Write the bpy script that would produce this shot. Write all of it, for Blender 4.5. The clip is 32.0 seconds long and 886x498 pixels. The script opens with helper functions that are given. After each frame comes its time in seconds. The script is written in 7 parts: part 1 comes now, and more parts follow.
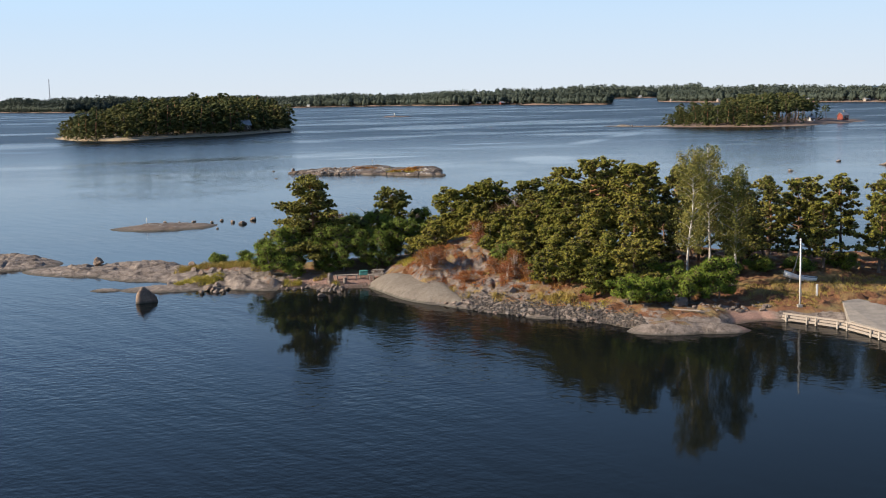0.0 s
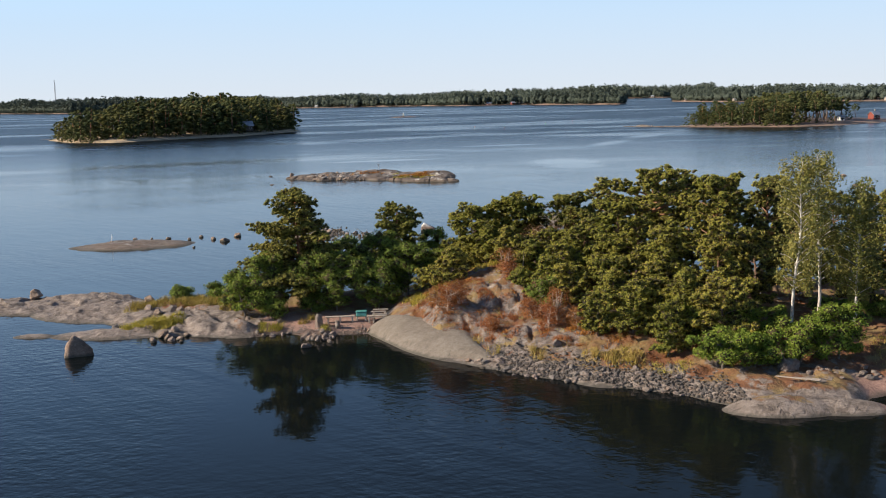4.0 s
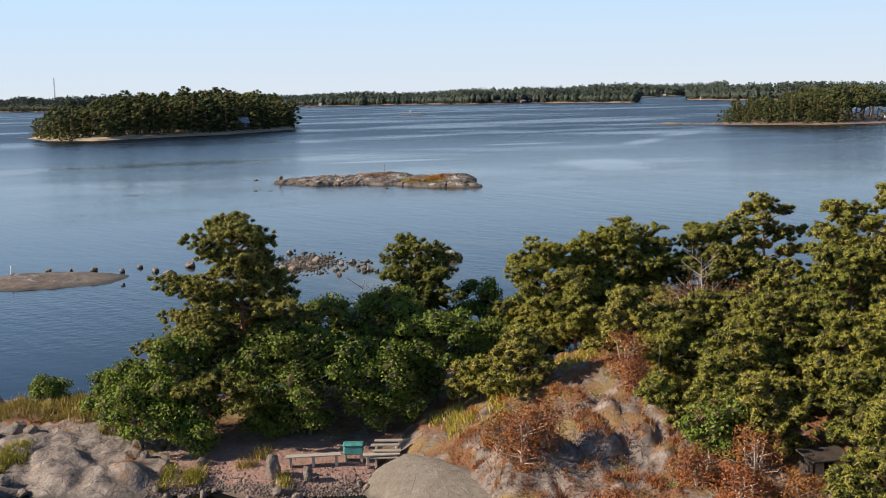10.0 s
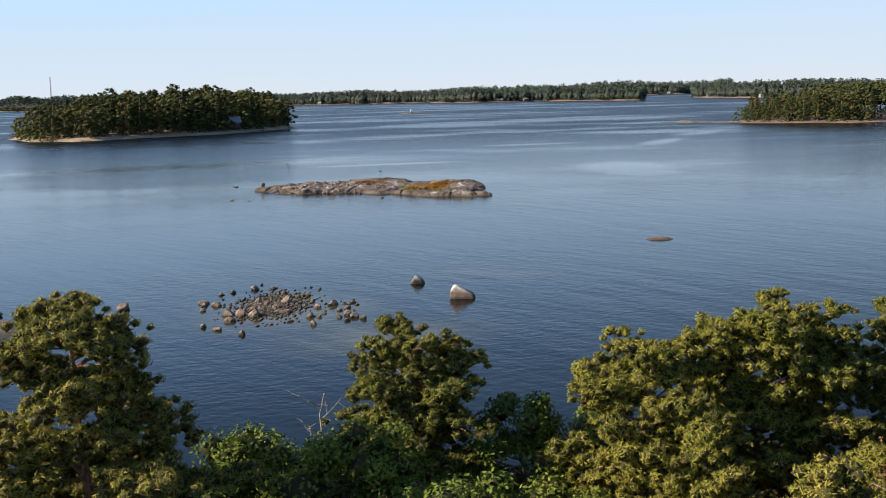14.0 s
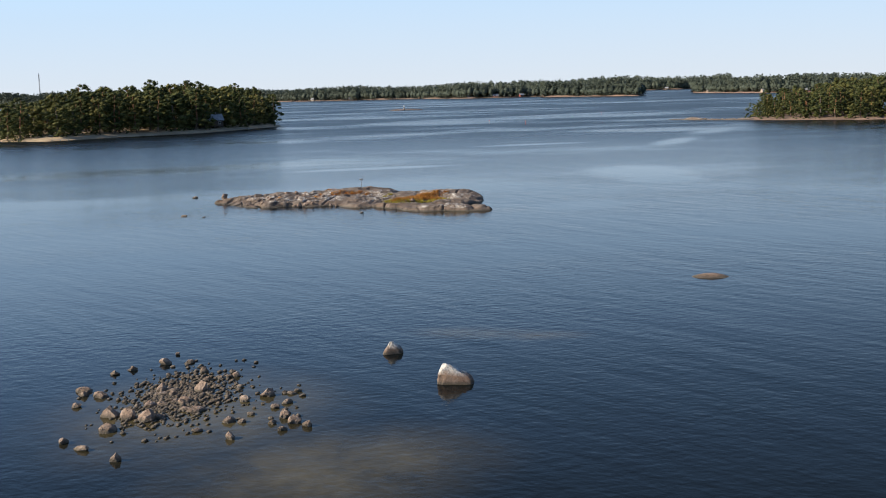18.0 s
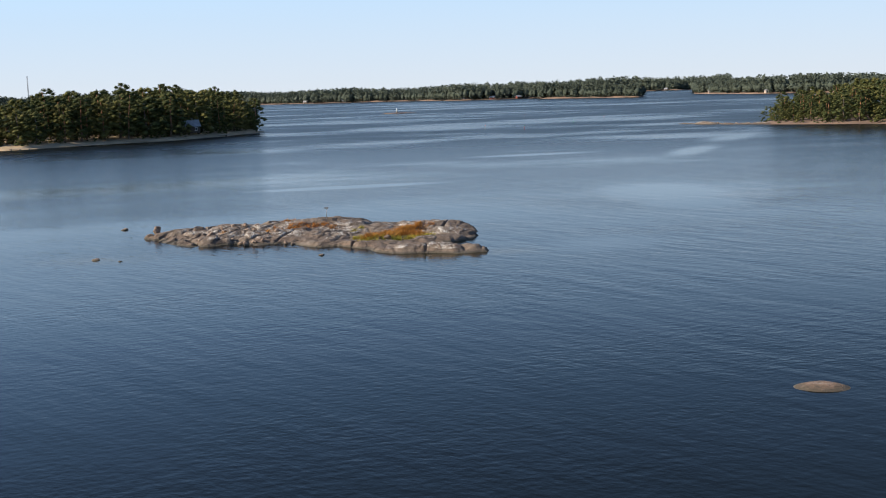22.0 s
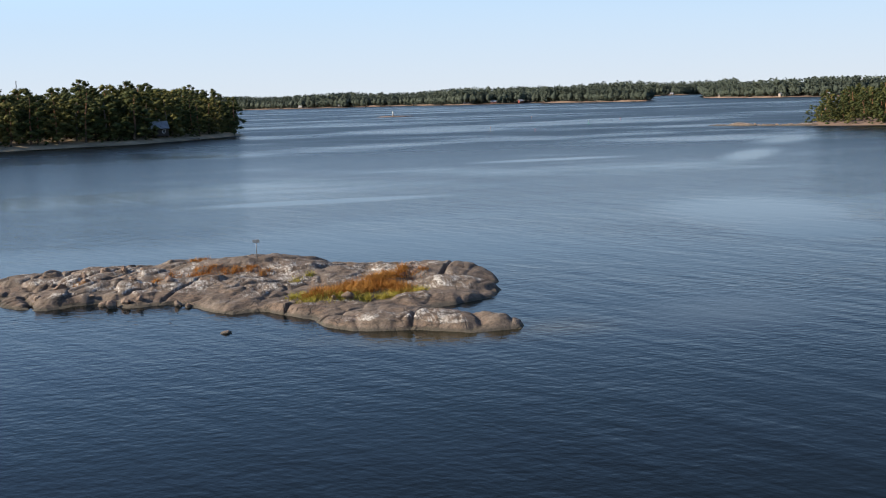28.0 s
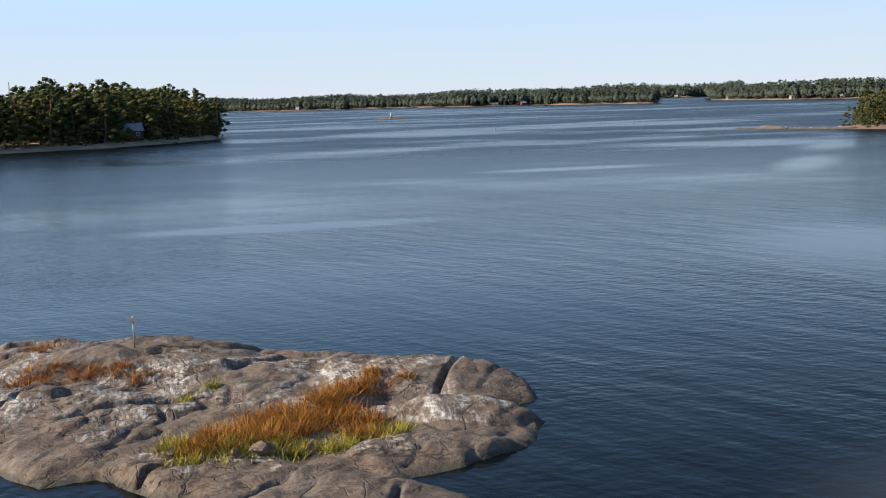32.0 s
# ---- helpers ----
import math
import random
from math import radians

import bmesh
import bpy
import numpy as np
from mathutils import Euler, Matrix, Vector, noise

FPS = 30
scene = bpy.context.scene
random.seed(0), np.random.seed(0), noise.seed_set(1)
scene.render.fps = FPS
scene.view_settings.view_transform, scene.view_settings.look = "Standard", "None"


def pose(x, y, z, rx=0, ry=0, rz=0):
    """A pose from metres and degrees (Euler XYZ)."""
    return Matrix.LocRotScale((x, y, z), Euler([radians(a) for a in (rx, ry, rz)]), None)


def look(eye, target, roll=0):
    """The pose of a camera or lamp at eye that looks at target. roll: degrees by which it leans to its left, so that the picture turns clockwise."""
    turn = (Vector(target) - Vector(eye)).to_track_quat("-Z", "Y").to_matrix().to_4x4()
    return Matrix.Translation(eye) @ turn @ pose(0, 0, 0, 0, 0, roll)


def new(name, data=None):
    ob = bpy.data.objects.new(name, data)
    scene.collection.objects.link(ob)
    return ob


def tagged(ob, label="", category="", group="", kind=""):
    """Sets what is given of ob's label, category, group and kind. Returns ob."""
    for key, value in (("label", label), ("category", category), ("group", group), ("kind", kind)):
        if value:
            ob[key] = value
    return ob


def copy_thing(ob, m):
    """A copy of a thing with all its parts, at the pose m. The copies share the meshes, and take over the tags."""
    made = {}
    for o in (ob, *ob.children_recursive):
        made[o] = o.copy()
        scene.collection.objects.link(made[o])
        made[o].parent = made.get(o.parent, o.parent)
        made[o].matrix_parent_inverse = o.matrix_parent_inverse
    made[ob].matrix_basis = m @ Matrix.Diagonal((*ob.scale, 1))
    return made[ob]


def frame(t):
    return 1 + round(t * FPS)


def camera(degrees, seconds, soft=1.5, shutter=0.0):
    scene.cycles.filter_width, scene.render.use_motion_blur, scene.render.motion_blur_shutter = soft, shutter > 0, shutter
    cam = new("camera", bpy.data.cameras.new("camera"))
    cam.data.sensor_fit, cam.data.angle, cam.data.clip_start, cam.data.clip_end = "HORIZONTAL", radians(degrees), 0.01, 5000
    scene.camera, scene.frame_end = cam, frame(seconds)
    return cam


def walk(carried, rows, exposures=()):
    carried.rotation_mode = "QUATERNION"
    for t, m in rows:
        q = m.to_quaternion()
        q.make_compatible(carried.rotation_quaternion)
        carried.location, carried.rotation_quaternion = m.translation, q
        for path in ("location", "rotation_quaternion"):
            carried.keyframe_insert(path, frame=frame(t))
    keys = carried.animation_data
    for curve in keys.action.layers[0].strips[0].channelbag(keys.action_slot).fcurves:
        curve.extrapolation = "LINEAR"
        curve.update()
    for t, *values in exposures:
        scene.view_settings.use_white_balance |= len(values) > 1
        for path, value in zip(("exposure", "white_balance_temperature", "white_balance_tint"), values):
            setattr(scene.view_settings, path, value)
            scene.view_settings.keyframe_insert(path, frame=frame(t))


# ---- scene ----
cam = camera(40.0, 32.0, soft=1.05)
PATH = [
    (0, (-0.362, 12.596, 19.023), (-0.373, 14.580, 18.766), -1.34),
    (1, (-0.649, 18.565, 18.794), (-0.662, 20.548, 18.538), -1.43),
    (2, (-0.961, 25.124, 18.639), (-0.974, 27.107, 18.382), -1.32),
    (3, (-0.995, 32.077, 18.455), (-1.015, 34.061, 18.198), -1.39),
    (6, (-2.380, 53.824, 17.878), (-2.411, 55.808, 17.626), -1.42),
    (7, (-2.904, 61.102, 17.622), (-2.936, 63.086, 17.370), -1.41),
    (8, (-3.390, 68.350, 17.107), (-3.422, 70.334, 16.854), -1.33),
    (9, (-3.808, 75.750, 16.392), (-3.842, 77.733, 16.137), -1.34),
    (10, (-4.193, 83.676, 16.052), (-4.228, 85.660, 15.796), -1.38),
    (11, (-4.398, 89.911, 15.843), (-4.434, 91.894, 15.587), -1.50),
    (12, (-4.621, 96.964, 15.768), (-4.657, 98.947, 15.510), -1.47),
    (13, (-4.823, 103.999, 15.611), (-4.858, 105.982, 15.351), -1.41),
    (14, (-5.006, 110.347, 15.523), (-5.043, 112.329, 15.265), -1.51),
    (14.5, (-5.076, 113.442, 15.545), (-5.112, 115.425, 15.285), -1.50),
    (16.5, (-5.045, 126.618, 15.776), (-5.077, 128.600, 15.509), -1.52),
    (17, (-5.106, 130.480, 15.373), (-5.137, 132.462, 15.109), -1.53),
    (18, (-4.838, 138.514, 15.415), (-4.868, 140.496, 15.150), -1.63),
    (19, (-4.471, 146.984, 15.506), (-4.501, 148.966, 15.241), -1.62),
    (20, (-4.095, 155.522, 15.581), (-4.123, 157.504, 15.318), -1.73),
    (21, (-3.849, 163.975, 15.751), (-3.876, 165.958, 15.488), -1.86),
    (22, (-3.793, 172.034, 15.904), (-3.818, 174.016, 15.641), -1.86),
    (23, (-3.546, 180.858, 15.602), (-3.572, 182.841, 15.341), -1.75),
    (24, (-3.749, 189.466, 14.417), (-3.773, 191.449, 14.156), -1.76),
    (25, (-3.705, 198.164, 13.557), (-3.731, 200.147, 13.299), -1.86),
    (25.5, (-3.751, 202.676, 13.435), (-3.776, 204.659, 13.178), -1.85),
    (27.5, (-4.176, 219.850, 12.819), (-4.202, 221.833, 12.565), -1.84),
    (28, (-4.309, 224.238, 12.667), (-4.333, 226.222, 12.415), -1.85),
    (29, (-4.491, 232.926, 12.468), (-4.515, 234.911, 12.217), -1.75),
    (30, (-4.575, 241.713, 12.244), (-4.600, 243.697, 11.994), -1.85),
    (31, (-4.618, 250.288, 12.043), (-4.642, 252.272, 11.794), -1.75),
    (32, (-4.543, 258.922, 11.863), (-4.567, 260.906, 11.615), -1.75),
]
walk(cam, [(t, look(eye, target, roll)) for t, eye, target, roll in PATH], exposures=((0.0, 0.72, 6100, 10), (32.0, 0.72, 6100, 10)))

DEPTH = 1.691        # metres northwards per unit of plan y, fitted to the camera's view (x and z are in metres)

# ---------- light ----------
SUN_AZ, SUN_EL = radians(262), radians(28)      # compass bearing of the sun: from the west, a little behind the start
sun_dir = Vector((math.sin(SUN_AZ) * math.cos(SUN_EL), math.cos(SUN_AZ) * math.cos(SUN_EL), math.sin(SUN_EL)))
world = bpy.data.worlds.new("world")
scene.world = world
world.use_nodes = True
wn = world.node_tree
sky = wn.nodes.new("ShaderNodeTexSky")
sky.sky_type, sky.sun_disc, sky.sun_elevation, sky.sun_rotation = "NISHITA", False, SUN_EL, SUN_AZ
sky.air_density, sky.dust_density, sky.ozone_density = 1.0, 0.3, 3.0
# pale summer haze that thickens towards the horizon, all the way round
wt = wn.nodes.new("ShaderNodeTexCoord")
wz = wn.nodes.new("ShaderNodeSeparateXYZ")
wn.links.new(wt.outputs["Generated"], wz.inputs[0])
wr = wn.nodes.new("ShaderNodeMapRange")
wr.interpolation_type = "SMOOTHSTEP"
for k, v in (("From Min", 0.20), ("From Max", 0.75), ("To Min", 0.95), ("To Max", 0.0)):
    wr.inputs[k].default_value = v
wn.links.new(wz.outputs[2], wr.inputs["Value"])
wm = wn.nodes.new("ShaderNodeMix")
wm.data_type = "RGBA"
wc = wn.nodes.new("ShaderNodeValToRGB")
while len(wc.color_ramp.elements) < 5:
    wc.color_ramp.elements.new(0.5)
for el, (at, col) in zip(wc.color_ramp.elements, ((0.0, (0.575, 0.61, 0.64)), (0.075, (0.458, 0.588, 0.715)), (0.14, (0.45, 0.655, 0.89)), (0.24, (0.225, 0.40, 0.69)), (0.42, (0.115, 0.205, 0.395)))):
    el.position, el.color = at, (*col, 1)
wn.links.new(wz.outputs[2], wc.inputs[0])
ws = wn.nodes.new("ShaderNodeVectorMath")
ws.operation = "SCALE"
# higher up the sky is brighter on the sun's side than opposite it
wx = wn.nodes.new("ShaderNodeMath")
wx.operation = "MULTIPLY_ADD"
wn.links.new(wz.outputs[0], wx.inputs[0])
wx.inputs[1].default_value, wx.inputs[2].default_value = -7.5, 11.5
wl = wn.nodes.new("ShaderNodeMix")
wl.inputs[2].default_value = 11.5
wn.links.new(wx.outputs[0], wl.inputs[3])
wk = wn.nodes.new("ShaderNodeMapRange")
for k, v in (("From Min", 0.06), ("From Max", 0.25)):
    wk.inputs[k].default_value = v
wn.links.new(wz.outputs[2], wk.inputs["Value"])
wn.links.new(wk.outputs[0], wl.inputs[0])
wn.links.new(wl.outputs[0], ws.inputs["Scale"])
wn.links.new(wc.outputs[0], ws.inputs[0])
wn.links.new(ws.outputs[0], wm.inputs[7])
wn.links.new(wr.outputs[0], wm.inputs[0])
wn.links.new(sky.outputs[0], wm.inputs[6])
wn.links.new(wm.outputs[2], wn.nodes["Background"].inputs[0])
wn.nodes["Background"].inputs[1].default_value = 0.07
sun = new("sun", bpy.data.lights.new("sun", "SUN"))
sun.data.energy, sun.data.angle, sun.data.color = 5.0, radians(0.6), (1.0, 0.83, 0.61)
sun.matrix_world = look(sun_dir * 500, (0, 0, 0))

# ---------- materials ----------
class Nodes:
    """A small wrapper to write node trees in few lines."""
    def __init__(self, name, plan=False):
        self.m = bpy.data.materials.new(name)
        self.m.use_nodes = True
        self.t = self.m.node_tree
        self.p = self.t.nodes["Principled BSDF"]
        self.out = self.t.nodes["Material Output"]
        self.pos = self.add("ShaderNodeNewGeometry")
        mp = self.add("ShaderNodeMapping")                # the plan's own coordinates
        mp.inputs["Scale"].default_value = (1, 1 / DEPTH, 1)
        self.link(self.pos.outputs["Position"], mp.inputs["Vector"])
        self.plan = mp.outputs[0]
        self.place = self.plan if plan else self.pos.outputs["Position"]

    def add(self, kind, **values):
        n = self.t.nodes.new(kind)
        for k, v in values.items():
            if k in n.inputs:
                n.inputs[k].default_value = v
        return n

    def link(self, a, b):
        self.t.links.new(a, b)

    def noise(self, scale, detail=4.0, rough=0.55, at=None, stretch=None):
        n = self.add("ShaderNodeTexNoise", Scale=scale, Detail=detail, Roughness=rough)
        src = at or self.place
        if stretch:
            mp = self.t.nodes.new("ShaderNodeMapping")
            if len(stretch) > 3:                  # turned first, then stretched
                mp.vector_type = "TEXTURE"
            mp.inputs["Scale"].default_value = [1 / s for s in stretch[:3]] if len(stretch) > 3 else stretch[:3]
            if len(stretch) > 3:
                mp.inputs["Rotation"].default_value = (0, 0, radians(stretch[3]))
            self.link(src, mp.inputs["Vector"])
            src = mp.outputs[0]
        self.link(src, n.inputs["Vector"])
        return n.outputs["Fac"]

    def ramp(self, fac, *stops):
        r = self.t.nodes.new("ShaderNodeValToRGB")
        e = r.color_ramp.elements
        while len(e) < len(stops):
            e.new(0.5)
        for el, (pos, col) in zip(e, stops):
            el.position = pos
            el.color = (*col, 1) if isinstance(col, tuple) else (col, col, col, 1)
        self.link(fac, r.inputs[0])
        return r.outputs[0]

    def mix(self, fac, a, b):
        n = self.t.nodes.new("ShaderNodeMix")
        n.data_type = "RGBA"
        for v, s in ((fac, n.inputs[0]), (a, n.inputs[6]), (b, n.inputs[7])):
            if isinstance(v, (int, float)):
                s.default_value = v if s is n.inputs[0] else (v, v, v, 1)
            elif isinstance(v, tuple):
                s.default_value = (*v, 1)
            else:
                self.link(v, s)
        return n.outputs[2]

    def math(self, op, a, b=0.0, c=0.0):
        n = self.t.nodes.new("ShaderNodeMath")
        n.operation = op
        for v, s in zip((a, b, c), n.inputs):
            if isinstance(v, (int, float)):
                s.default_value = v
            else:
                self.link(v, s)
        return n.outputs[0]

    def bump(self, height, strength, distance=0.1, base=None):
        b = self.t.nodes.new("ShaderNodeBump")
        b.inputs["Distance"].default_value = distance
        if isinstance(strength, (int, float)):
            b.inputs["Strength"].default_value = strength
        else:
            self.link(strength, b.inputs["Strength"])
        self.link(height, b.inputs["Height"])
        if base:
            self.link(base, b.inputs["Normal"])
        return b.outputs[0]

    def done(self, color=None, rough=None, normal=None, metal=None):
        for v, k in ((color, "Base Color"), (rough, "Roughness"), (metal, "Metallic")):
            if v is None:
                continue
            if isinstance(v, (int, float)):
                self.p.inputs[k].default_value = v
            elif isinstance(v, tuple):
                self.p.inputs[k].default_value = (*v, 1)
            else:
                self.link(v, self.p.inputs[k])
        if normal is not None:
            self.link(normal, self.p.inputs["Normal"])
        return self.m

    def xyz(self):
        s = self.t.nodes.new("ShaderNodeSeparateXYZ")
        self.link(self.place, s.inputs[0])
        return s.outputs

    def bedding(self, scale):
        """Thin wandering joints that follow the grain of the rock."""
        lines = None
        for k, (st, wid) in enumerate((((0.45, 2.6, 2.6, 12), 0.010), ((2.0, 0.7, 2.0, 38), 0.007))):
            v = self.noise(scale, 3, 0.55, stretch=st)
            d = self.math("ABSOLUTE", self.math("SUBTRACT", v, 0.5))
            e = self.math("MULTIPLY", self.ramp(d, (0.0, 1.0), (wid * 2, 0.0)), self.ramp(self.noise(0.7 * scale, 2), (0.40 + 0.06 * k, 0.0), (0.55 + 0.06 * k, 1.0)))
            lines = e if lines is None else self.math("MAXIMUM", lines, e)
        return lines

    def spot(self, x, y, rx, ry, angle=0.0, soft=1.0):
        """1 at (x, y), falling to 0 at an ellipse round it."""
        mp = self.t.nodes.new("ShaderNodeMapping")
        mp.vector_type = "TEXTURE"
        mp.inputs["Location"].default_value = (x, y, 0)
        mp.inputs["Rotation"].default_value = (0, 0, radians(angle))
        mp.inputs["Scale"].default_value = (rx, ry, 1000)
        self.link(self.plan, mp.inputs["Vector"])
        ln = self.t.nodes.new("ShaderNodeVectorMath")
        ln.operation = "LENGTH"
        self.link(mp.outputs[0], ln.inputs[0])
        mr = self.t.nodes.new("ShaderNodeMapRange")
        mr.interpolation_type = "SMOOTHSTEP"
        for k, v in (("From Min", 1.0), ("From Max", 1.0 - soft), ("To Min", 0.0), ("To Max", 1.0)):
            mr.inputs[k].default_value = v
        self.link(ln.outputs["Value"], mr.inputs["Value"])
        return mr.outputs[0]


def make_water():
    n = Nodes("sea_water", True)
    # wind streaks and slicks: calm skin against ruffled skin
    streak = n.noise(1.0, 4, 0.6, stretch=(0.0035, 0.02, 1, 12))
    fine = n.noise(1.0, 3, 0.6, stretch=(0.012, 0.05, 1, -14))
    slick = n.ramp(n.math("ADD", n.math("MULTIPLY", streak, 0.7), n.math("MULTIPLY", fine, 0.3)), (0.49, 0.0), (0.59, 1.0))
    patches = None
    for args in ((16, 44, 24, 24, 0), (-12, 64, 9, 14, 0), (26, 205, 14, 13, 30), (27, 196, 10, 8, 0), (11, 173, 8, 5, 10), (50, 265, 6, 22, -35), (73, 300, 8, 26, -40), (45, 335, 26, 9, 8), (74, 368, 34, 12, 12), (-22, 221, 22, 3, 8), (14, 267, 22, 4, 8), (25, 527, 90, 14, 3), (10, 640, 160, 16, 4)):
        s = n.spot(*args, soft=0.75)
        s = n.math("MULTIPLY", s, n.ramp(fine, (0.30, 0.6), (0.48, 1.0)))
        if args[1] > 250:                                  # far slicks are thin and broken
            s = n.math("MULTIPLY", s, 0.6)
        patches = s if patches is None else n.math("MAXIMUM", patches, s)
    calm = n.math("MAXIMUM", n.math("MULTIPLY", slick, 0.6), patches)
    ripple = n.noise(1.0, 1.5, 0.55, stretch=(0.75, 2.1, 1, 9))
    chop = n.noise(1.0, 2, 0.5, stretch=(2.2, 4.4, 1, -16))
    swell = n.noise(1.0, 2, 0.5, stretch=(0.06, 0.25, 1, -50))
    train = n.noise(1.0, 2, 0.5, stretch=(0.20, 0.85, 1, -32))
    gust = n.ramp(n.noise(1.0, 3, 0.6, stretch=(0.02, 0.06, 1, 10)), (0.38, 0.5), (0.62, 1.1))
    h = n.math("ADD", n.math("MULTIPLY", ripple, 0.5), n.math("MULTIPLY", chop, 0.34))
    h = n.math("ADD", n.math("MULTIPLY", h, gust), n.math("ADD", n.math("MULTIPLY", swell, 1.3), n.math("MULTIPLY", train, 0.7)))
    # sheltered by the home island, calm before the reef, windy out in the sound
    wy = n.math("ADD", n.xyz()[1], n.math("MULTIPLY", n.noise(0.03, 2), 30.0))
    open_water = n.ramp(n.math("MULTIPLY", wy, 0.0025), (0.15, 0.26), (0.22, 0.22), (0.27, 0.15), (0.44, 0.20), (0.62, 0.42), (0.92, 0.5))
    strength = n.math("MULTIPLY", n.math("MULTIPLY_ADD", calm, -0.93, 1.0), open_water)
    nor = n.bump(h, strength, 0.26)
    deep = (0.0042, 0.0060, 0.0066)
    shallow = None
    for *args, deepness in ((-10.5, 110.4, 9.5, 4.8, 10, 1.0), (-18, 116.0, 10, 7, 0, 1.0), (-4, 126.3, 6, 1.6, -6, 0.6), (0, 125.6, 4, 1.2, 0, 0.6), (-11, 76.6, 12, 1.6, 0, 0.3), (1, 171, 5, 2.4, 0, 0.55), (-6, 169.8, 10, 2, 0, 0.5), (-40, 172, 9, 3, 0, 0.5)):
        s = n.math("MULTIPLY", n.spot(*args), deepness)
        shallow = s if shallow is None else n.math("MAXIMUM", shallow, s)
    shallow = n.math("MULTIPLY", shallow, n.ramp(n.noise(0.35, 5, 0.6), (0.3, 0.35), (0.6, 1.0)))
    col = n.mix(n.math("MULTIPLY", shallow, 0.95), deep, (0.088, 0.073, 0.035))
    sky_sheen = n.math("MAXIMUM", n.spot(26, 205, 15, 13, 30, 0.8), n.math("MAXIMUM", n.spot(36, 201, 14, 5, 8, 0.9), n.spot(11, 173, 8, 5, 10, 0.9)))
    col = n.mix(n.math("MULTIPLY", sky_sheen, n.ramp(fine, (0.30, 0.5), (0.5, 1.0))), col, (0.058, 0.068, 0.074))     # pale sheen of mirrored sky on the slicks, put into the water colour
    wind = n.t.nodes.new("ShaderNodeMapRange")            # unresolved ripples far out blur what the water mirrors
    for k, v in (("From Min", 150.0), ("From Max", 340.0), ("To Min", 0.06), ("To Max", 0.34)):
        wind.inputs[k].default_value = v
    n.link(n.xyz()[1], wind.inputs["Value"])
    near = n.ramp(n.math("MULTIPLY", wy, 0.0025), (0.17, 0.025), (0.26, 0.0))
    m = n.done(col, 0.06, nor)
    n.link(n.math("MULTIPLY_ADD", n.math("MULTIPLY_ADD", calm, -0.75, 1.0), wind.outputs[0], near), n.p.inputs["Roughness"])
    n.p.inputs["IOR"].default_value = 1.11      # the low sky across from the sun is polarised upright and mirrors weakly
    return m


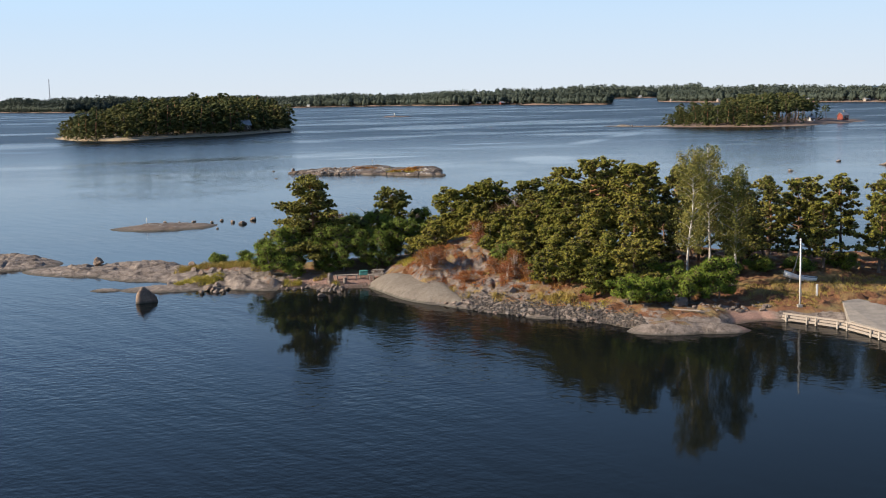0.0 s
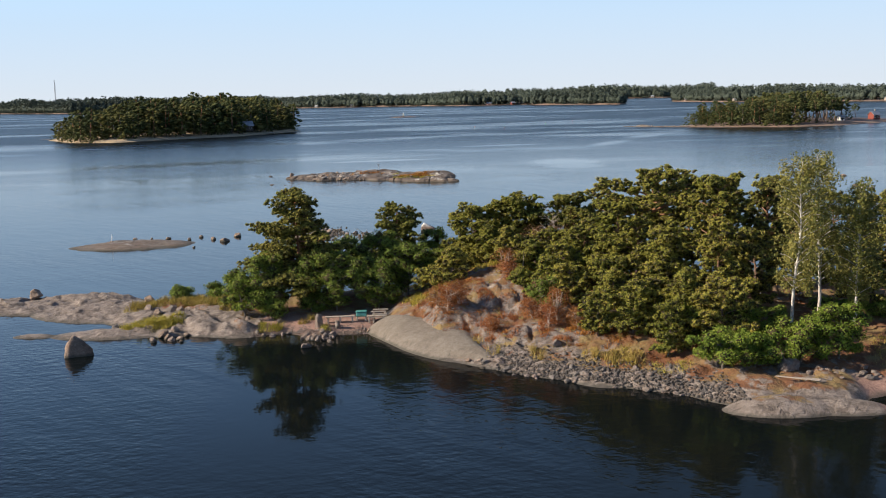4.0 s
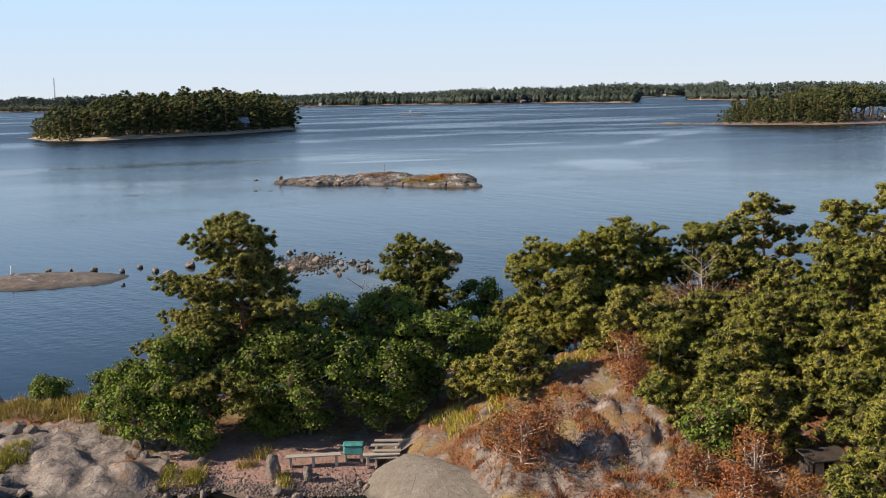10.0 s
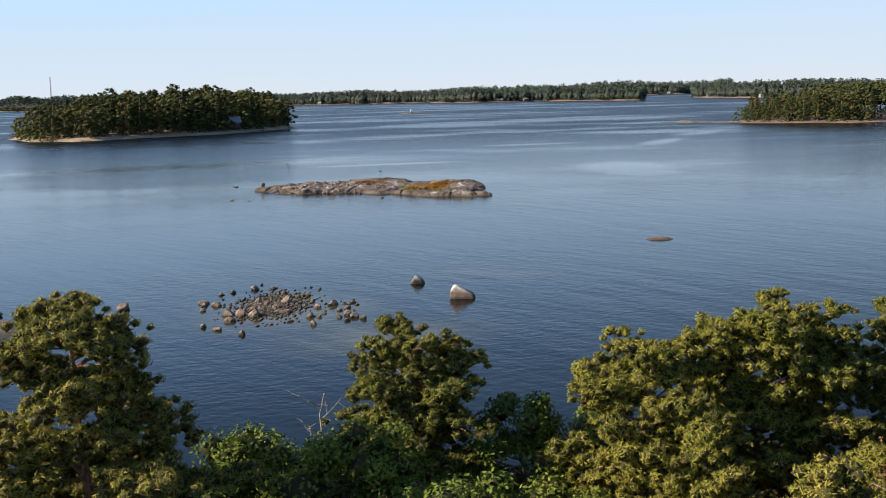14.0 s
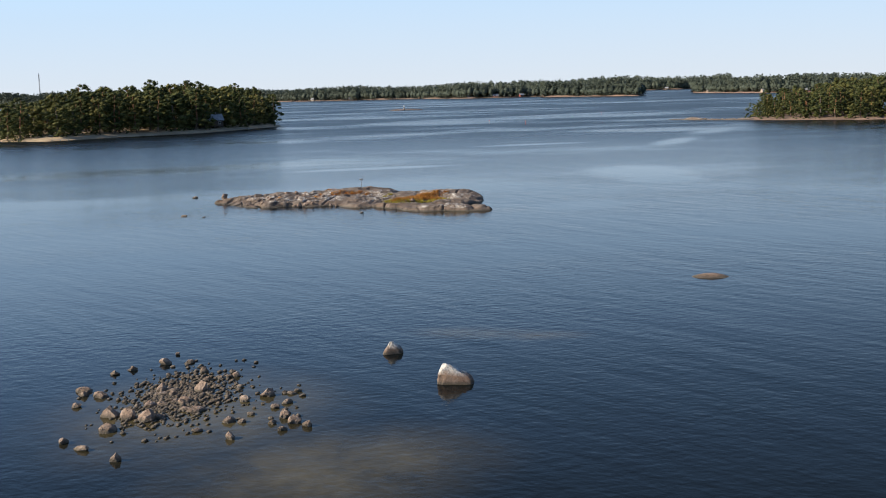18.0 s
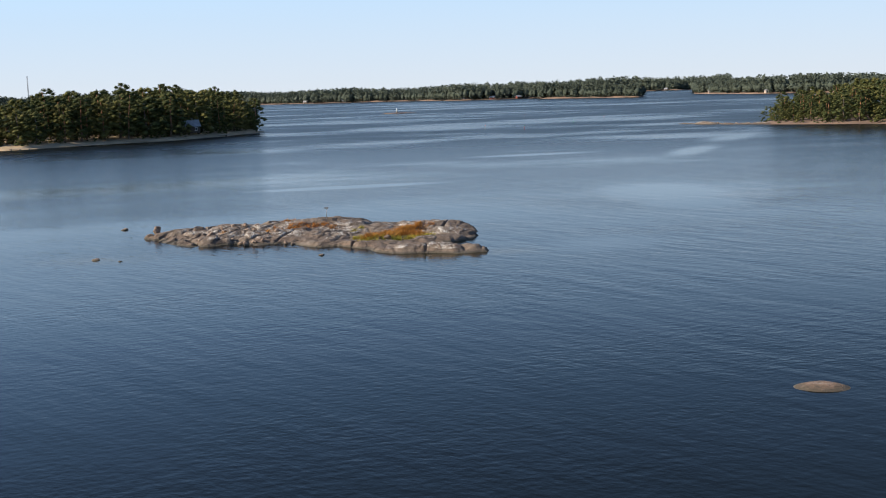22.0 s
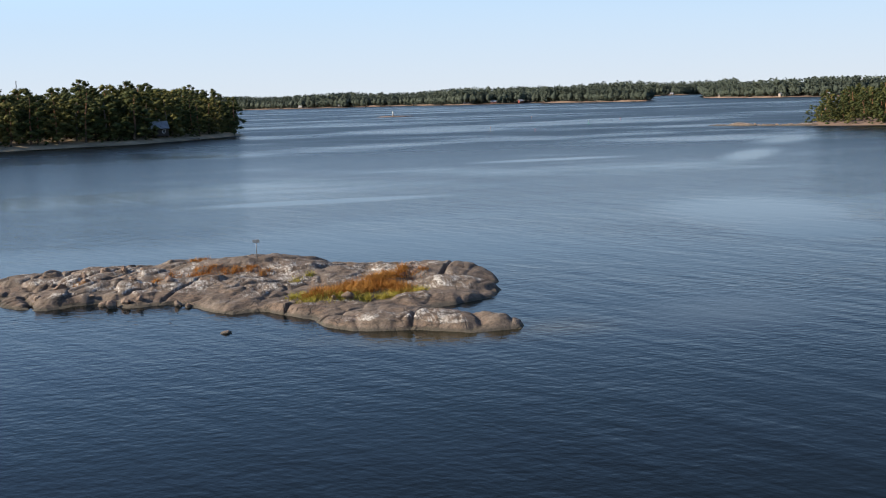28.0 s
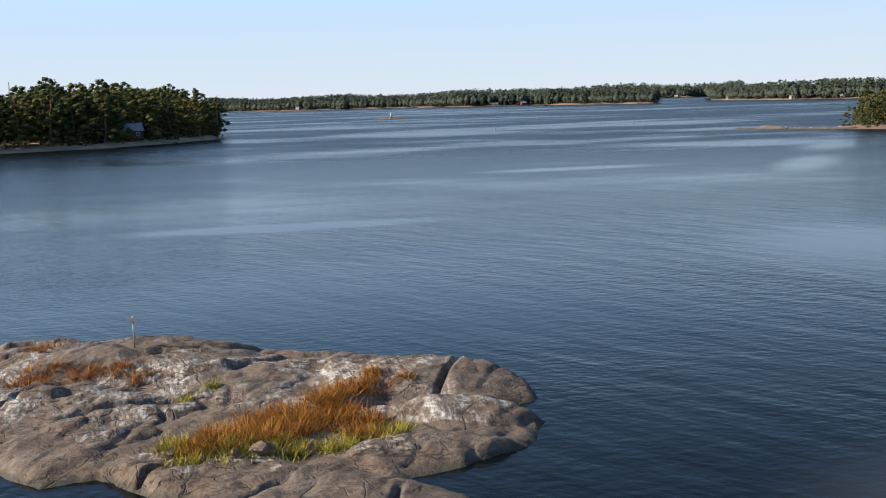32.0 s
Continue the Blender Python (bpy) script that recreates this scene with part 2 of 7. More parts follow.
def make_rock(name, base, pale, dark, rust=(0.30, 0.17, 0.10), lichen=0.5, streaks=0.0, cracks=0.75, zdark=True, scale=1.0, beds=0.6, white=0.95):
    n = Nodes(name)
    big = n.noise(0.35 * scale, 5)
    mid = n.noise(1.7 * scale, 6, 0.65)
    fine = n.noise(14.0 * scale, 4, 0.7)
    c = n.mix(n.ramp(big, (0.38, 0.0), (0.62, 1.0)), base, rust)
    c = n.mix(n.math("MULTIPLY", n.ramp(mid, (0.50, 0.0), (0.68, 1.0)), lichen), c, pale)
    c = n.mix(n.math("MULTIPLY", n.ramp(mid, (0.34, 1.0), (0.46, 0.0)), 0.7), c, dark)
    if streaks:
        gu = n.noise(1.0, 6, 0.75, stretch=(1.5, 0.8, 1.0, 25))
        drip = n.noise(1.0, 4, 0.7, stretch=(7.0, 1.6, 1.6, 12))
        top = n.ramp(n.math("ADD", n.xyz()[2], n.math("MULTIPLY", n.noise(0.5, 4), 0.9)), (white, 0.0), (white + 0.3, 1.0))
        gm = n.math("MULTIPLY", n.ramp(n.math("ADD", n.math("MULTIPLY", gu, 0.6), n.math("MULTIPLY", drip, 0.4)), (0.48 if white > 0.9 else 0.38, 0.0), (0.60 if white > 0.9 else 0.48, 1.0)), n.ramp(n.noise(0.22, 3), (0.40, 0.0), (0.55, 1.0)) if white > 0.9 else 1.0)
        c = n.mix(n.math("MULTIPLY", n.math("MULTIPLY", gm, top), streaks), c, (0.66, 0.64, 0.60))
    vor = n.add("ShaderNodeTexVoronoi", Scale=0.30 * scale)
    vor.feature = "DISTANCE_TO_EDGE"
    wv = n.t.nodes.new("ShaderNodeVectorMath")
    wv.operation = "MULTIPLY_ADD"
    nz = n.add("ShaderNodeTexNoise", Scale=0.5, Detail=4.0)
    n.link(n.pos.outputs["Position"], nz.inputs["Vector"])
    n.link(nz.outputs["Color"], wv.inputs[0])
    wv.inputs[1].default_value = (1.2, 1.2, 1.2)
    n.link(n.pos.outputs["Position"], wv.inputs[2])
    n.link(wv.outputs[0], vor.inputs["Vector"])
    crack = n.math("MULTIPLY", n.ramp(vor.outputs["Distance"], (0.0, 1.0), (0.010, 0.0)), n.ramp(n.noise(0.4, 3), (0.46, 0.0), (0.56, 1.0)))
    c = n.mix(n.math("MULTIPLY", crack, cracks), c, (0.05, 0.045, 0.04))
    bed = n.bedding(0.5 * scale)
    c = n.mix(n.math("MULTIPLY", bed, beds), c, dark)
    c = n.mix(n.math("MULTIPLY", n.ramp(n.noise(6.0 * scale, 5, 0.75), (0.42, 1.0), (0.54, 0.0)), 0.45), c, dark)
    c = n.mix(n.math("MULTIPLY", n.ramp(fine, (0.56, 0.0), (0.68, 1.0)), 0.35), c, pale)
    if zdark:                                   # wet, algae-dark band along the waterline
        z = n.math("ADD", n.xyz()[2], n.math("MULTIPLY", mid, 0.25))
        c = n.mix(n.math("MULTIPLY", n.ramp(z, (0.20, 1.0), (0.34, 0.0)), 0.8), c, (0.06, 0.055, 0.04))
    b = n.bump(n.math("ADD", n.math("ADD", n.math("MULTIPLY", mid, 0.7), n.math("MULTIPLY", n.noise(5.0 * scale, 4, 0.7), 0.35)), n.math("MULTIPLY", fine, 0.2)), 0.9, 0.16)
    b = n.bump(n.math("SUBTRACT", 1.0, n.math("MAXIMUM", crack, n.math("MULTIPLY", bed, beds))), 0.8 * cracks, 0.08, b)
    return n.done(c, 0.88, b)


def make_leaf(name, a, b, c, spread=0.5):
    """Foliage: each leaf or tuft has a shade of its own, and lets some light through."""
    n = Nodes(name)
    isl = n.t.nodes.new("ShaderNodeNewGeometry").outputs["Random Per Island"]
    ob = n.t.nodes.new("ShaderNodeObjectInfo").outputs["Random"]
    col = n.ramp(isl, (0.0, a), (0.5, b), (1.0, c))
    patch = n.noise(0.55, 3)
    col = n.mix(n.math("MULTIPLY", n.ramp(patch, (0.42, 0.0), (0.62, 1.0)), spread), col, c)
    hsv = n.add("ShaderNodeHueSaturation")
    n.link(n.math("MULTIPLY_ADD", ob, 0.35, 0.82), hsv.inputs["Value"])
    n.link(n.math("MULTIPLY_ADD", ob, -0.02, 0.51), hsv.inputs["Hue"])
    n.link(col, hsv.inputs["Color"])
    tr = n.t.nodes.new("ShaderNodeBsdfTranslucent")
    n.link(hsv.outputs[0], tr.inputs["Color"])
    mx = n.t.nodes.new("ShaderNodeMixShader")
    mx.inputs[0].default_value = 0.10
    n.done(hsv.outputs[0], 0.7)
    n.p.inputs["Specular IOR Level"].default_value = 0.12
    n.link(n.p.outputs[0], mx.inputs[1])
    n.link(tr.outputs[0], mx.inputs[2])
    n.link(mx.outputs[0], n.out.inputs["Surface"])
    return n.m


def make_bark(name, low, high, z0, z1):
    """Bark that changes colour up the stem, as pine bark does."""
    n = Nodes(name)
    tc = n.t.nodes.new("ShaderNodeTexCoord")
    sp = n.t.nodes.new("ShaderNodeSeparateXYZ")
    n.link(tc.outputs["Object"], sp.inputs[0])
    zz = n.math("ADD", sp.outputs[2], n.math("MULTIPLY", n.noise(1.2, 3), 2.0))
    mr = n.t.nodes.new("ShaderNodeMapRange")
    mr.inputs["From Min"].default_value, mr.inputs["From Max"].default_value = z0 + 1, z1 + 1
    n.link(zz, mr.inputs["Value"])
    c = n.mix(mr.outputs[0], low, high)
    g = n.noise(1.0, 4, 0.7, stretch=(9, 9, 2.5))
    c = n.mix(n.ramp(g, (0.35, 0.75), (0.6, 0.0)), c, (0.05, 0.035, 0.025))
    return n.done(c, 0.9, n.bump(g, 0.6, 0.05))


def make_plain(name, color, rough=0.6, var=0.25, scale=3.0, metal=0.0, bump=0.2, stretch=None):
    n = Nodes(name)
    a = n.noise(scale, 5, 0.6, stretch=stretch)
    b = n.noise(scale * 8, 3, 0.6)
    dark = tuple(v * (1 - var) for v in color)
    lite = tuple(min(1, v * (1 + var * 0.6)) for v in color)
    c = n.mix(n.ramp(a, (0.35, 0.0), (0.65, 1.0)), dark, lite)
    return n.done(c, rough, n.bump(n.math("ADD", a, n.math("MULTIPLY", b, 0.5)), bump, 0.02), metal)


def make_ground():
    """Thin soil over bedrock: bare granite, needle litter, dry grass."""
    n = Nodes("island_ground")
    mid = n.noise(1.4, 6, 0.65)
    big = n.noise(0.28, 4)
    fine = n.noise(16, 4, 0.7)
    rock = n.mix(n.ramp(mid, (0.40, 0.0), (0.66, 1.0)), (0.135, 0.106, 0.088), (0.285, 0.235, 0.200))
    rock = n.mix(n.ramp(n.noise(4.5, 5, 0.7), (0.60, 0.0), (0.72, 0.8)), rock, (0.39, 0.345, 0.30))
    rock = n.mix(n.ramp(mid, (0.30, 0.8), (0.42, 0.0)), rock, (0.075, 0.06, 0.05))
    litter = n.mix(n.ramp(fine, (0.35, 0.0), (0.65, 1.0)), (0.10, 0.042, 0.020), (0.23, 0.100, 0.042))
    grass = n.mix(n.ramp(fine, (0.35, 0.0), (0.65, 1.0)), (0.14, 0.10, 0.038), (0.28, 0.195, 0.080))
    soil = n.mix(n.ramp(n.noise(0.5, 4), (0.45, 0.0), (0.62, 1.0)), litter, grass)
    cover = n.t.nodes.new("ShaderNodeAttribute")
    cover.attribute_name = "soil"
    f = n.math("ADD", cover.outputs["Fac"], n.math("MULTIPLY", n.math("SUBTRACT", n.noise(0.75, 6, 0.62), 0.5), 1.7))
    fm = n.ramp(f, (0.44, 0.0), (0.56, 1.0))
    vor = n.add("ShaderNodeTexVoronoi", Scale=0.85)
    vor.feature = "DISTANCE_TO_EDGE"
    wv = n.t.nodes.new("ShaderNodeVectorMath")
    wv.operation = "MULTIPLY_ADD"
    nz = n.add("ShaderNodeTexNoise", Scale=0.9, Detail=5.0)
    n.link(n.pos.outputs["Position"], nz.inputs["Vector"])
    n.link(nz.outputs["Color"], wv.inputs[0])
    wv.inputs[1].default_value = (1.6, 1.6, 1.6)
    n.link(n.pos.outputs["Position"], wv.inputs[2])
    n.link(wv.outputs[0], vor.inputs["Vector"])
    crack = n.ramp(vor.outputs["Distance"], (0.0, 1.0), (0.02, 0.0))
    crack = n.math("MULTIPLY", crack, n.ramp(n.noise(0.6, 3), (0.44, 0.0), (0.56, 1.0)))
    rock = n.mix(n.math("MULTIPLY", crack, 0.75), rock, (0.06, 0.045, 0.035))
    bed = n.bedding(0.7)
    rock = n.mix(n.math("MULTIPLY", bed, 0.8), rock, (0.05, 0.038, 0.03))
    c = n.mix(fm, rock, soil)
    grav = n.t.nodes.new("ShaderNodeAttribute")
    grav.attribute_name = "sand"
    g = n.mix(n.ramp(n.noise(9, 5, 0.7), (0.3, 0.0), (0.7, 1.0)), (0.20, 0.105, 0.08), (0.36, 0.235, 0.19))
    c = n.mix(grav.outputs["Fac"], c, g)
    z = n.math("ADD", n.xyz()[2], n.math("MULTIPLY", mid, 0.25))
    c = n.mix(n.math("MULTIPLY", n.ramp(z, (0.18, 1.0), (0.32, 0.0)), 0.75), c, (0.055, 0.05, 0.038))
    b = n.bump(n.math("ADD", n.math("ADD", n.math("MULTIPLY", mid, 0.9), n.math("MULTIPLY", n.noise(5.0, 4, 0.7), 0.35)), n.math("MULTIPLY", crack, -0.3)), 0.9, 0.2)
    return n.done(c, 0.92, b)


WATER = make_water()
GROUND = make_ground()
GRANITE = make_rock("granite", (0.21, 0.17, 0.14), (0.34, 0.31, 0.275), (0.09, 0.075, 0.062), rust=(0.19, 0.14, 0.11))
SKERRY = make_rock("skerry_granite", (0.165, 0.128, 0.099), (0.28, 0.238, 0.200), (0.045, 0.036, 0.029), rust=(0.150, 0.102, 0.072), streaks=0.95, lichen=0.45, cracks=0.9, beds=0.85)
PERCH = make_rock("perch_granite", (0.20, 0.135, 0.095), (0.36, 0.30, 0.25), (0.08, 0.06, 0.045), rust=(0.23, 0.13, 0.08), streaks=1.0, scale=2.0, beds=0.3, white=0.75)
SLAB = make_rock("slab_granite", (0.195, 0.165, 0.133), (0.25, 0.22, 0.182), (0.11, 0.09, 0.07), rust=(0.165, 0.135, 0.106), lichen=0.5, cracks=0.4, beds=0.3)
BOULDER = make_rock("boulder_granite", (0.30, 0.222, 0.168), (0.46, 0.385, 0.32), (0.10, 0.078, 0.06), rust=(0.25, 0.16, 0.11), scale=2.0)
SHORE_STONE = make_rock("shore_stone", (0.17, 0.145, 0.127), (0.29, 0.26, 0.235), (0.10, 0.09, 0.08), rust=(0.30, 0.21, 0.165), scale=3.0, zdark=False)
SHINGLE = make_rock("dark_shingle", (0.10, 0.088, 0.08), (0.19, 0.17, 0.155), (0.05, 0.045, 0.04), rust=(0.13, 0.10, 0.08), scale=3.0, zdark=False)
PINE_LEAF = make_leaf("pine_needles", (0.128, 0.150, 0.022), (0.226, 0.230, 0.036), (0.355, 0.298, 0.055), 0.4)
FIR_LEAF = make_leaf("dark_needles", (0.100, 0.122, 0.023), (0.180, 0.188, 0.036), (0.315, 0.268, 0.056), 0.4)
BROAD_LEAF = make_leaf("broad_leaves", (0.078, 0.118, 0.017), (0.132, 0.178, 0.027), (0.200, 0.232, 0.042), 0.3)
BRIGHT_LEAF = make_leaf("bright_leaves", (0.088, 0.138, 0.016), (0.145, 0.205, 0.026), (0.225, 0.255, 0.042), 0.3)
BIRCH_LEAF = make_leaf("birch_leaves", (0.098, 0.112, 0.028), (0.165, 0.165, 0.042), (0.245, 0.215, 0.056))
RUST_LEAF = make_leaf("rusty_leaves", (0.17, 0.058, 0.022), (0.28, 0.098, 0.036), (0.36, 0.165, 0.058), 0.3)
BROWN_LEAF = make_leaf("withered_leaves", (0.11, 0.050, 0.026), (0.18, 0.085, 0.043), (0.25, 0.135, 0.068), 0.3)
YELLOW_GRASS = make_leaf("yellow_grass", (0.16, 0.135, 0.03), (0.28, 0.22, 0.05), (0.42, 0.31, 0.10))
ORANGE_GRASS = make_leaf("orange_grass", (0.25, 0.085, 0.020), (0.40, 0.140, 0.032), (0.48, 0.235, 0.062))
GREEN_GRASS = make_leaf("green_grass", (0.19, 0.19, 0.028), (0.33, 0.295, 0.046), (0.47, 0.38, 0.085))
# twigs inside crowns, coloured darker to stand in for shade between the clumps
SHADED_CORE = make_leaf("shaded_core", (0.040, 0.040, 0.016), (0.058, 0.054, 0.022), (0.080, 0.062, 0.030), 0.2)
PINE_BARK = make_bark("pine_bark", (0.17, 0.12, 0.09), (0.40, 0.19, 0.095), 2.5, 5.5)
GREY_BARK = make_bark("grey_bark", (0.15, 0.13, 0.11), (0.20, 0.17, 0.14), 1, 6)
BIRCH_BARK = make_bark("birch_bark", (0.55, 0.50, 0.45), (0.62, 0.58, 0.52), 0.5, 3)
DEAD_WOOD = make_plain("dead_wood", (0.40, 0.33, 0.27), 0.85, 0.3, 6)
FAR_LEAF = make_leaf("far_foliage", (0.036, 0.052, 0.019), (0.060, 0.077, 0.026), (0.100, 0.104, 0.036))
FAR_LEAF_B = make_leaf("far_foliage_light", (0.058, 0.071, 0.023), (0.092, 0.099, 0.031), (0.145, 0.134, 0.042))
# coast foliage with distance haze mixed into its colour: greyer, bluer green
HAZED_LEAF = make_leaf("hazed_foliage", (0.062, 0.080, 0.062), (0.070, 0.087, 0.067), (0.080, 0.095, 0.072))
FAR_STEM = make_plain("far_pine_stem", (0.19, 0.12, 0.075), 0.9, 0.3, 1.0)
FAR_ROCK = make_plain("far_shore_rock", (0.22, 0.15, 0.11), 0.9, 0.4, 0.06)
FAR_SOIL = make_plain("forest_floor", (0.085, 0.07, 0.04), 0.95, 0.4, 0.1)
BEACH = make_plain("pale_beach", (0.42, 0.32, 0.205), 0.95, 0.25, 0.12)

# ---------- mesh helpers ----------
def mesh_of(name, verts, faces, mat, smooth=False, inner=0):
    """A mesh from numpy arrays: verts (n, 3), faces (m, k). inner: so many faces at the end are the twigs and old
    needles inside a crown, coloured dark in place of shade.
    """
    me = bpy.data.meshes.new(name)
    verts, faces = np.asarray(verts, np.float32), np.asarray(faces, np.int32)
    m, k = faces.shape
    me.vertices.add(len(verts))
    me.vertices.foreach_set("co", verts.ravel())
    me.loops.add(m * k)
    me.loops.foreach_set("vertex_index", faces.ravel())
    me.polygons.add(m)
    me.polygons.foreach_set("loop_start", np.arange(0, m * k, k, dtype=np.int32))
    me.polygons.foreach_set("loop_total", np.full(m, k, np.int32))
    if smooth:
        me.polygons.foreach_set("use_smooth", np.ones(m, bool))
    me.update(calc_edges=True)
    if mat:
        me.materials.append(mat)
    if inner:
        me.materials.append(SHADED_CORE)
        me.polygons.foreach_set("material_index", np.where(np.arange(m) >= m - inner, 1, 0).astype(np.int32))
    return me


def part(name, data, mat, parent, label="", at=None):
    """One mesh object under a thing or a part. data: a bmesh or a mesh."""
    if isinstance(data, bmesh.types.BMesh):
        me = bpy.data.meshes.new(name)
        data.to_mesh(me)
        data.free()
    else:
        me = data
    if mat and not me.materials:
        me.materials.append(mat)
    ob = new(name, me)
    ob.parent = parent
    if at is not None:
        ob.matrix_local = at
    return tagged(ob, label)


def thing(name, at, label, category, group="", kind="", data=None, mat=None):
    """A top-level thing at its place in the plan."""
    if isinstance(data, bmesh.types.BMesh):
        me = bpy.data.meshes.new(name)
        data.to_mesh(me)
        data.free()
        data = me
    if data is not None and mat and not data.materials:
        data.materials.append(mat)
    if data is not None and at == Matrix():                # drawn in place, in the plan's coordinates
        data.transform(Matrix.Diagonal((1, DEPTH, 1, 1)))
    ob = new(name, data)
    at.translation.y *= DEPTH
    ob.matrix_world = at
    return tagged(ob, label, category, group, kind)


def box(bm, x0, x1, y0, y1, z0, z1, bevel=0.0, m=None):
    r = bmesh.ops.create_cube(bm, size=1.0)
    vs = r["verts"]
    bmesh.ops.scale(bm, vec=(x1 - x0, y1 - y0, z1 - z0), verts=vs)
    bmesh.ops.translate(bm, vec=((x0 + x1) / 2, (y0 + y1) / 2, (z0 + z1) / 2), verts=vs)
    if m is not None:
        bmesh.ops.transform(bm, matrix=m, verts=vs)
    if bevel:
        es = list({e for v in vs for e in v.link_edges})
        bmesh.ops.bevel(bm, geom=es, offset=bevel, segments=1, affect="EDGES")
    return bm


def cube(x0, x1, y0, y1, z0, z1, bevel=0.0, m=None):
    return box(bmesh.new(), x0, x1, y0, y1, z0, z1, bevel, m)


def tube(points, radii, sides=8):
    """Verts and quads of a tapered tube along points."""
    pts = np.asarray(points, float)
    k = len(pts)
    tang = np.gradient(pts, axis=0)
    tang /= np.linalg.norm(tang, axis=1, keepdims=True) + 1e-9
    ref = np.where(np.abs(tang[:, 2:3]) > 0.9, [[1.0, 0, 0]], [[0, 0, 1.0]])
    u = np.cross(tang, ref)
    u /= np.linalg.norm(u, axis=1, keepdims=True)
    w = np.cross(tang, u)
    a = np.linspace(0, 2 * np.pi, sides, endpoint=False)
    ring = pts[:, None] + np.asarray(radii)[:, None, None] * (np.cos(a)[None, :, None] * u[:, None] + np.sin(a)[None, :, None] * w[:, None])
    v = ring.reshape(-1, 3)
    i, j = np.meshgrid(np.arange(k - 1), np.arange(sides), indexing="ij")
    f = np.stack([i * sides + j, i * sides + (j + 1) % sides, (i + 1) * sides + (j + 1) % sides, (i + 1) * sides + j], -1).reshape(-1, 4)
    return v, f


def join(pieces):
    vs, fs, n = [], [], 0
    for v, f in pieces:
        vs.append(v)
        fs.append(f + n)
        n += len(v)
    return np.concatenate(vs), np.concatenate(fs)


def unit(a):
    return a / (np.linalg.norm(a, axis=-1, keepdims=True) + 1e-9)


def tufts(rng, centers, radii, subs=10, bob=0.2, needles=14, length=0.15, width=0.02):
    """Needle foliage: domed pads made of small dense clumps, each bristling with needle sprays. Verts, triangles."""
    c = np.repeat(centers, subs, axis=0)
    r = np.repeat(radii, subs, axis=0)
    d = unit(rng.normal(size=c.shape) * [1, 1, 0.75] + [0, 0, 0.45])
    sc = c + d * r * rng.uniform(0.45, 1.0, (len(c), 1))
    sr = bob * rng.uniform(0.6, 1.3, (len(c), 1)) * np.array([1.15, 1.15, 0.8])
    c2, r2 = np.repeat(sc, needles, axis=0), np.repeat(sr, needles, axis=0)
    out = unit(rng.normal(size=c2.shape) + np.repeat(d, needles, axis=0) * 0.9 + [0, 0, 0.3])
    along = unit(np.cross(out, rng.normal(size=out.shape)))
    way = unit(along + out * rng.uniform(0.1, 1.0, (len(out), 1)) + [0, 0, 0.15])
    side = unit(np.cross(way, out) + rng.normal(size=out.shape) * 0.3)
    ln = length * rng.uniform(0.6, 1.3, (len(c2), 1))
    w = width * rng.uniform(0.7, 1.3, (len(c2), 1))
    base = c2 + out * r2 * rng.uniform(0.55, 0.95, (len(c2), 1)) - way * ln * 0.4
    v = np.stack([base - side * w, base + side * w, base + way * ln], 1).reshape(-1, 3)
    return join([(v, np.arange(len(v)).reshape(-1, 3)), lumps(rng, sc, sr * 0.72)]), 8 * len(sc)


def lumps(rng, centers, radii):
    """Small uneven solid lumps, the dense inside of foliage: verts, triangles."""
    octa = np.array([(1, 0, 0), (0, 1, 0), (-1, 0, 0), (0, -1, 0), (0, 0, 1), (0, 0, -1)], float)
    tri = np.array([(0, 1, 4), (1, 2, 4), (2, 3, 4), (3, 0, 4), (1, 0, 5), (2, 1, 5), (3, 2, 5), (0, 3, 5)])
    n = len(centers)
    a = rng.uniform(0, 1.57, n)
    turned = np.stack([octa[None, :, 0] * np.cos(a)[:, None] - octa[None, :, 1] * np.sin(a)[:, None], octa[None, :, 0] * np.sin(a)[:, None] + octa[None, :, 1] * np.cos(a)[:, None], np.repeat(octa[None, :, 2], n, 0)], -1)
    v = centers[:, None] + turned * radii[:, None] * rng.uniform(0.8, 1.25, (n, 6, 1))
    return v.reshape(-1, 3), (np.arange(n)[:, None, None] * 6 + tri[None]).reshape(-1, 3)


def leaves(rng, centers, radii, count, size=0.16, flat=0.5, whole=True):
    """Single leaves in clumps: verts, triangles. whole: four-cornered, else three-cornered."""
    c = np.repeat(centers, count, axis=0)
    r = np.repeat(radii, count, axis=0)
    d = unit(rng.normal(size=c.shape) + [0, 0, 0.25])
    p = c + d * r * rng.uniform(0.6, 1.08, (len(c), 1))
    nrm = unit(d * 0.6 + rng.normal(size=d.shape) * flat + [0, 0, 0.4])
    a = unit(np.cross(nrm, rng.normal(size=nrm.shape)))
    b = np.cross(nrm, a)
    s = size * rng.uniform(0.6, 1.3, (len(p), 1))
    if not whole:
        v = np.stack([p - a * s, p + b * s * 0.9, p + a * s - b * s * 0.4], 1).reshape(-1, 3)
        return v, np.arange(len(v)).reshape(-1, 3)
    v = np.stack([p - a * s, p + b * s * 0.6, p + a * s, p - b * s * 0.6], 1).reshape(-1, 3)
    q = np.arange(len(v)).reshape(-1, 4)
    return v, np.concatenate([q[:, :3], q[:, [0, 2, 3]]])


def stem(rng, h, lean=0.05, wig=0.12, k=9):
    t = np.linspace(0, 1, k)
    ang = rng.uniform(0, 6.28)
    p = np.zeros((k, 3))
    p[:, 2] = t * h
    off = np.cumsum(rng.normal(0, wig / k * 1.6, (k, 2)) * h * 0.25, axis=0)
    p[:, :2] = off - off[0] + np.outer(t ** 1.3, [math.cos(ang), math.sin(ang)]) * lean * h
    return p


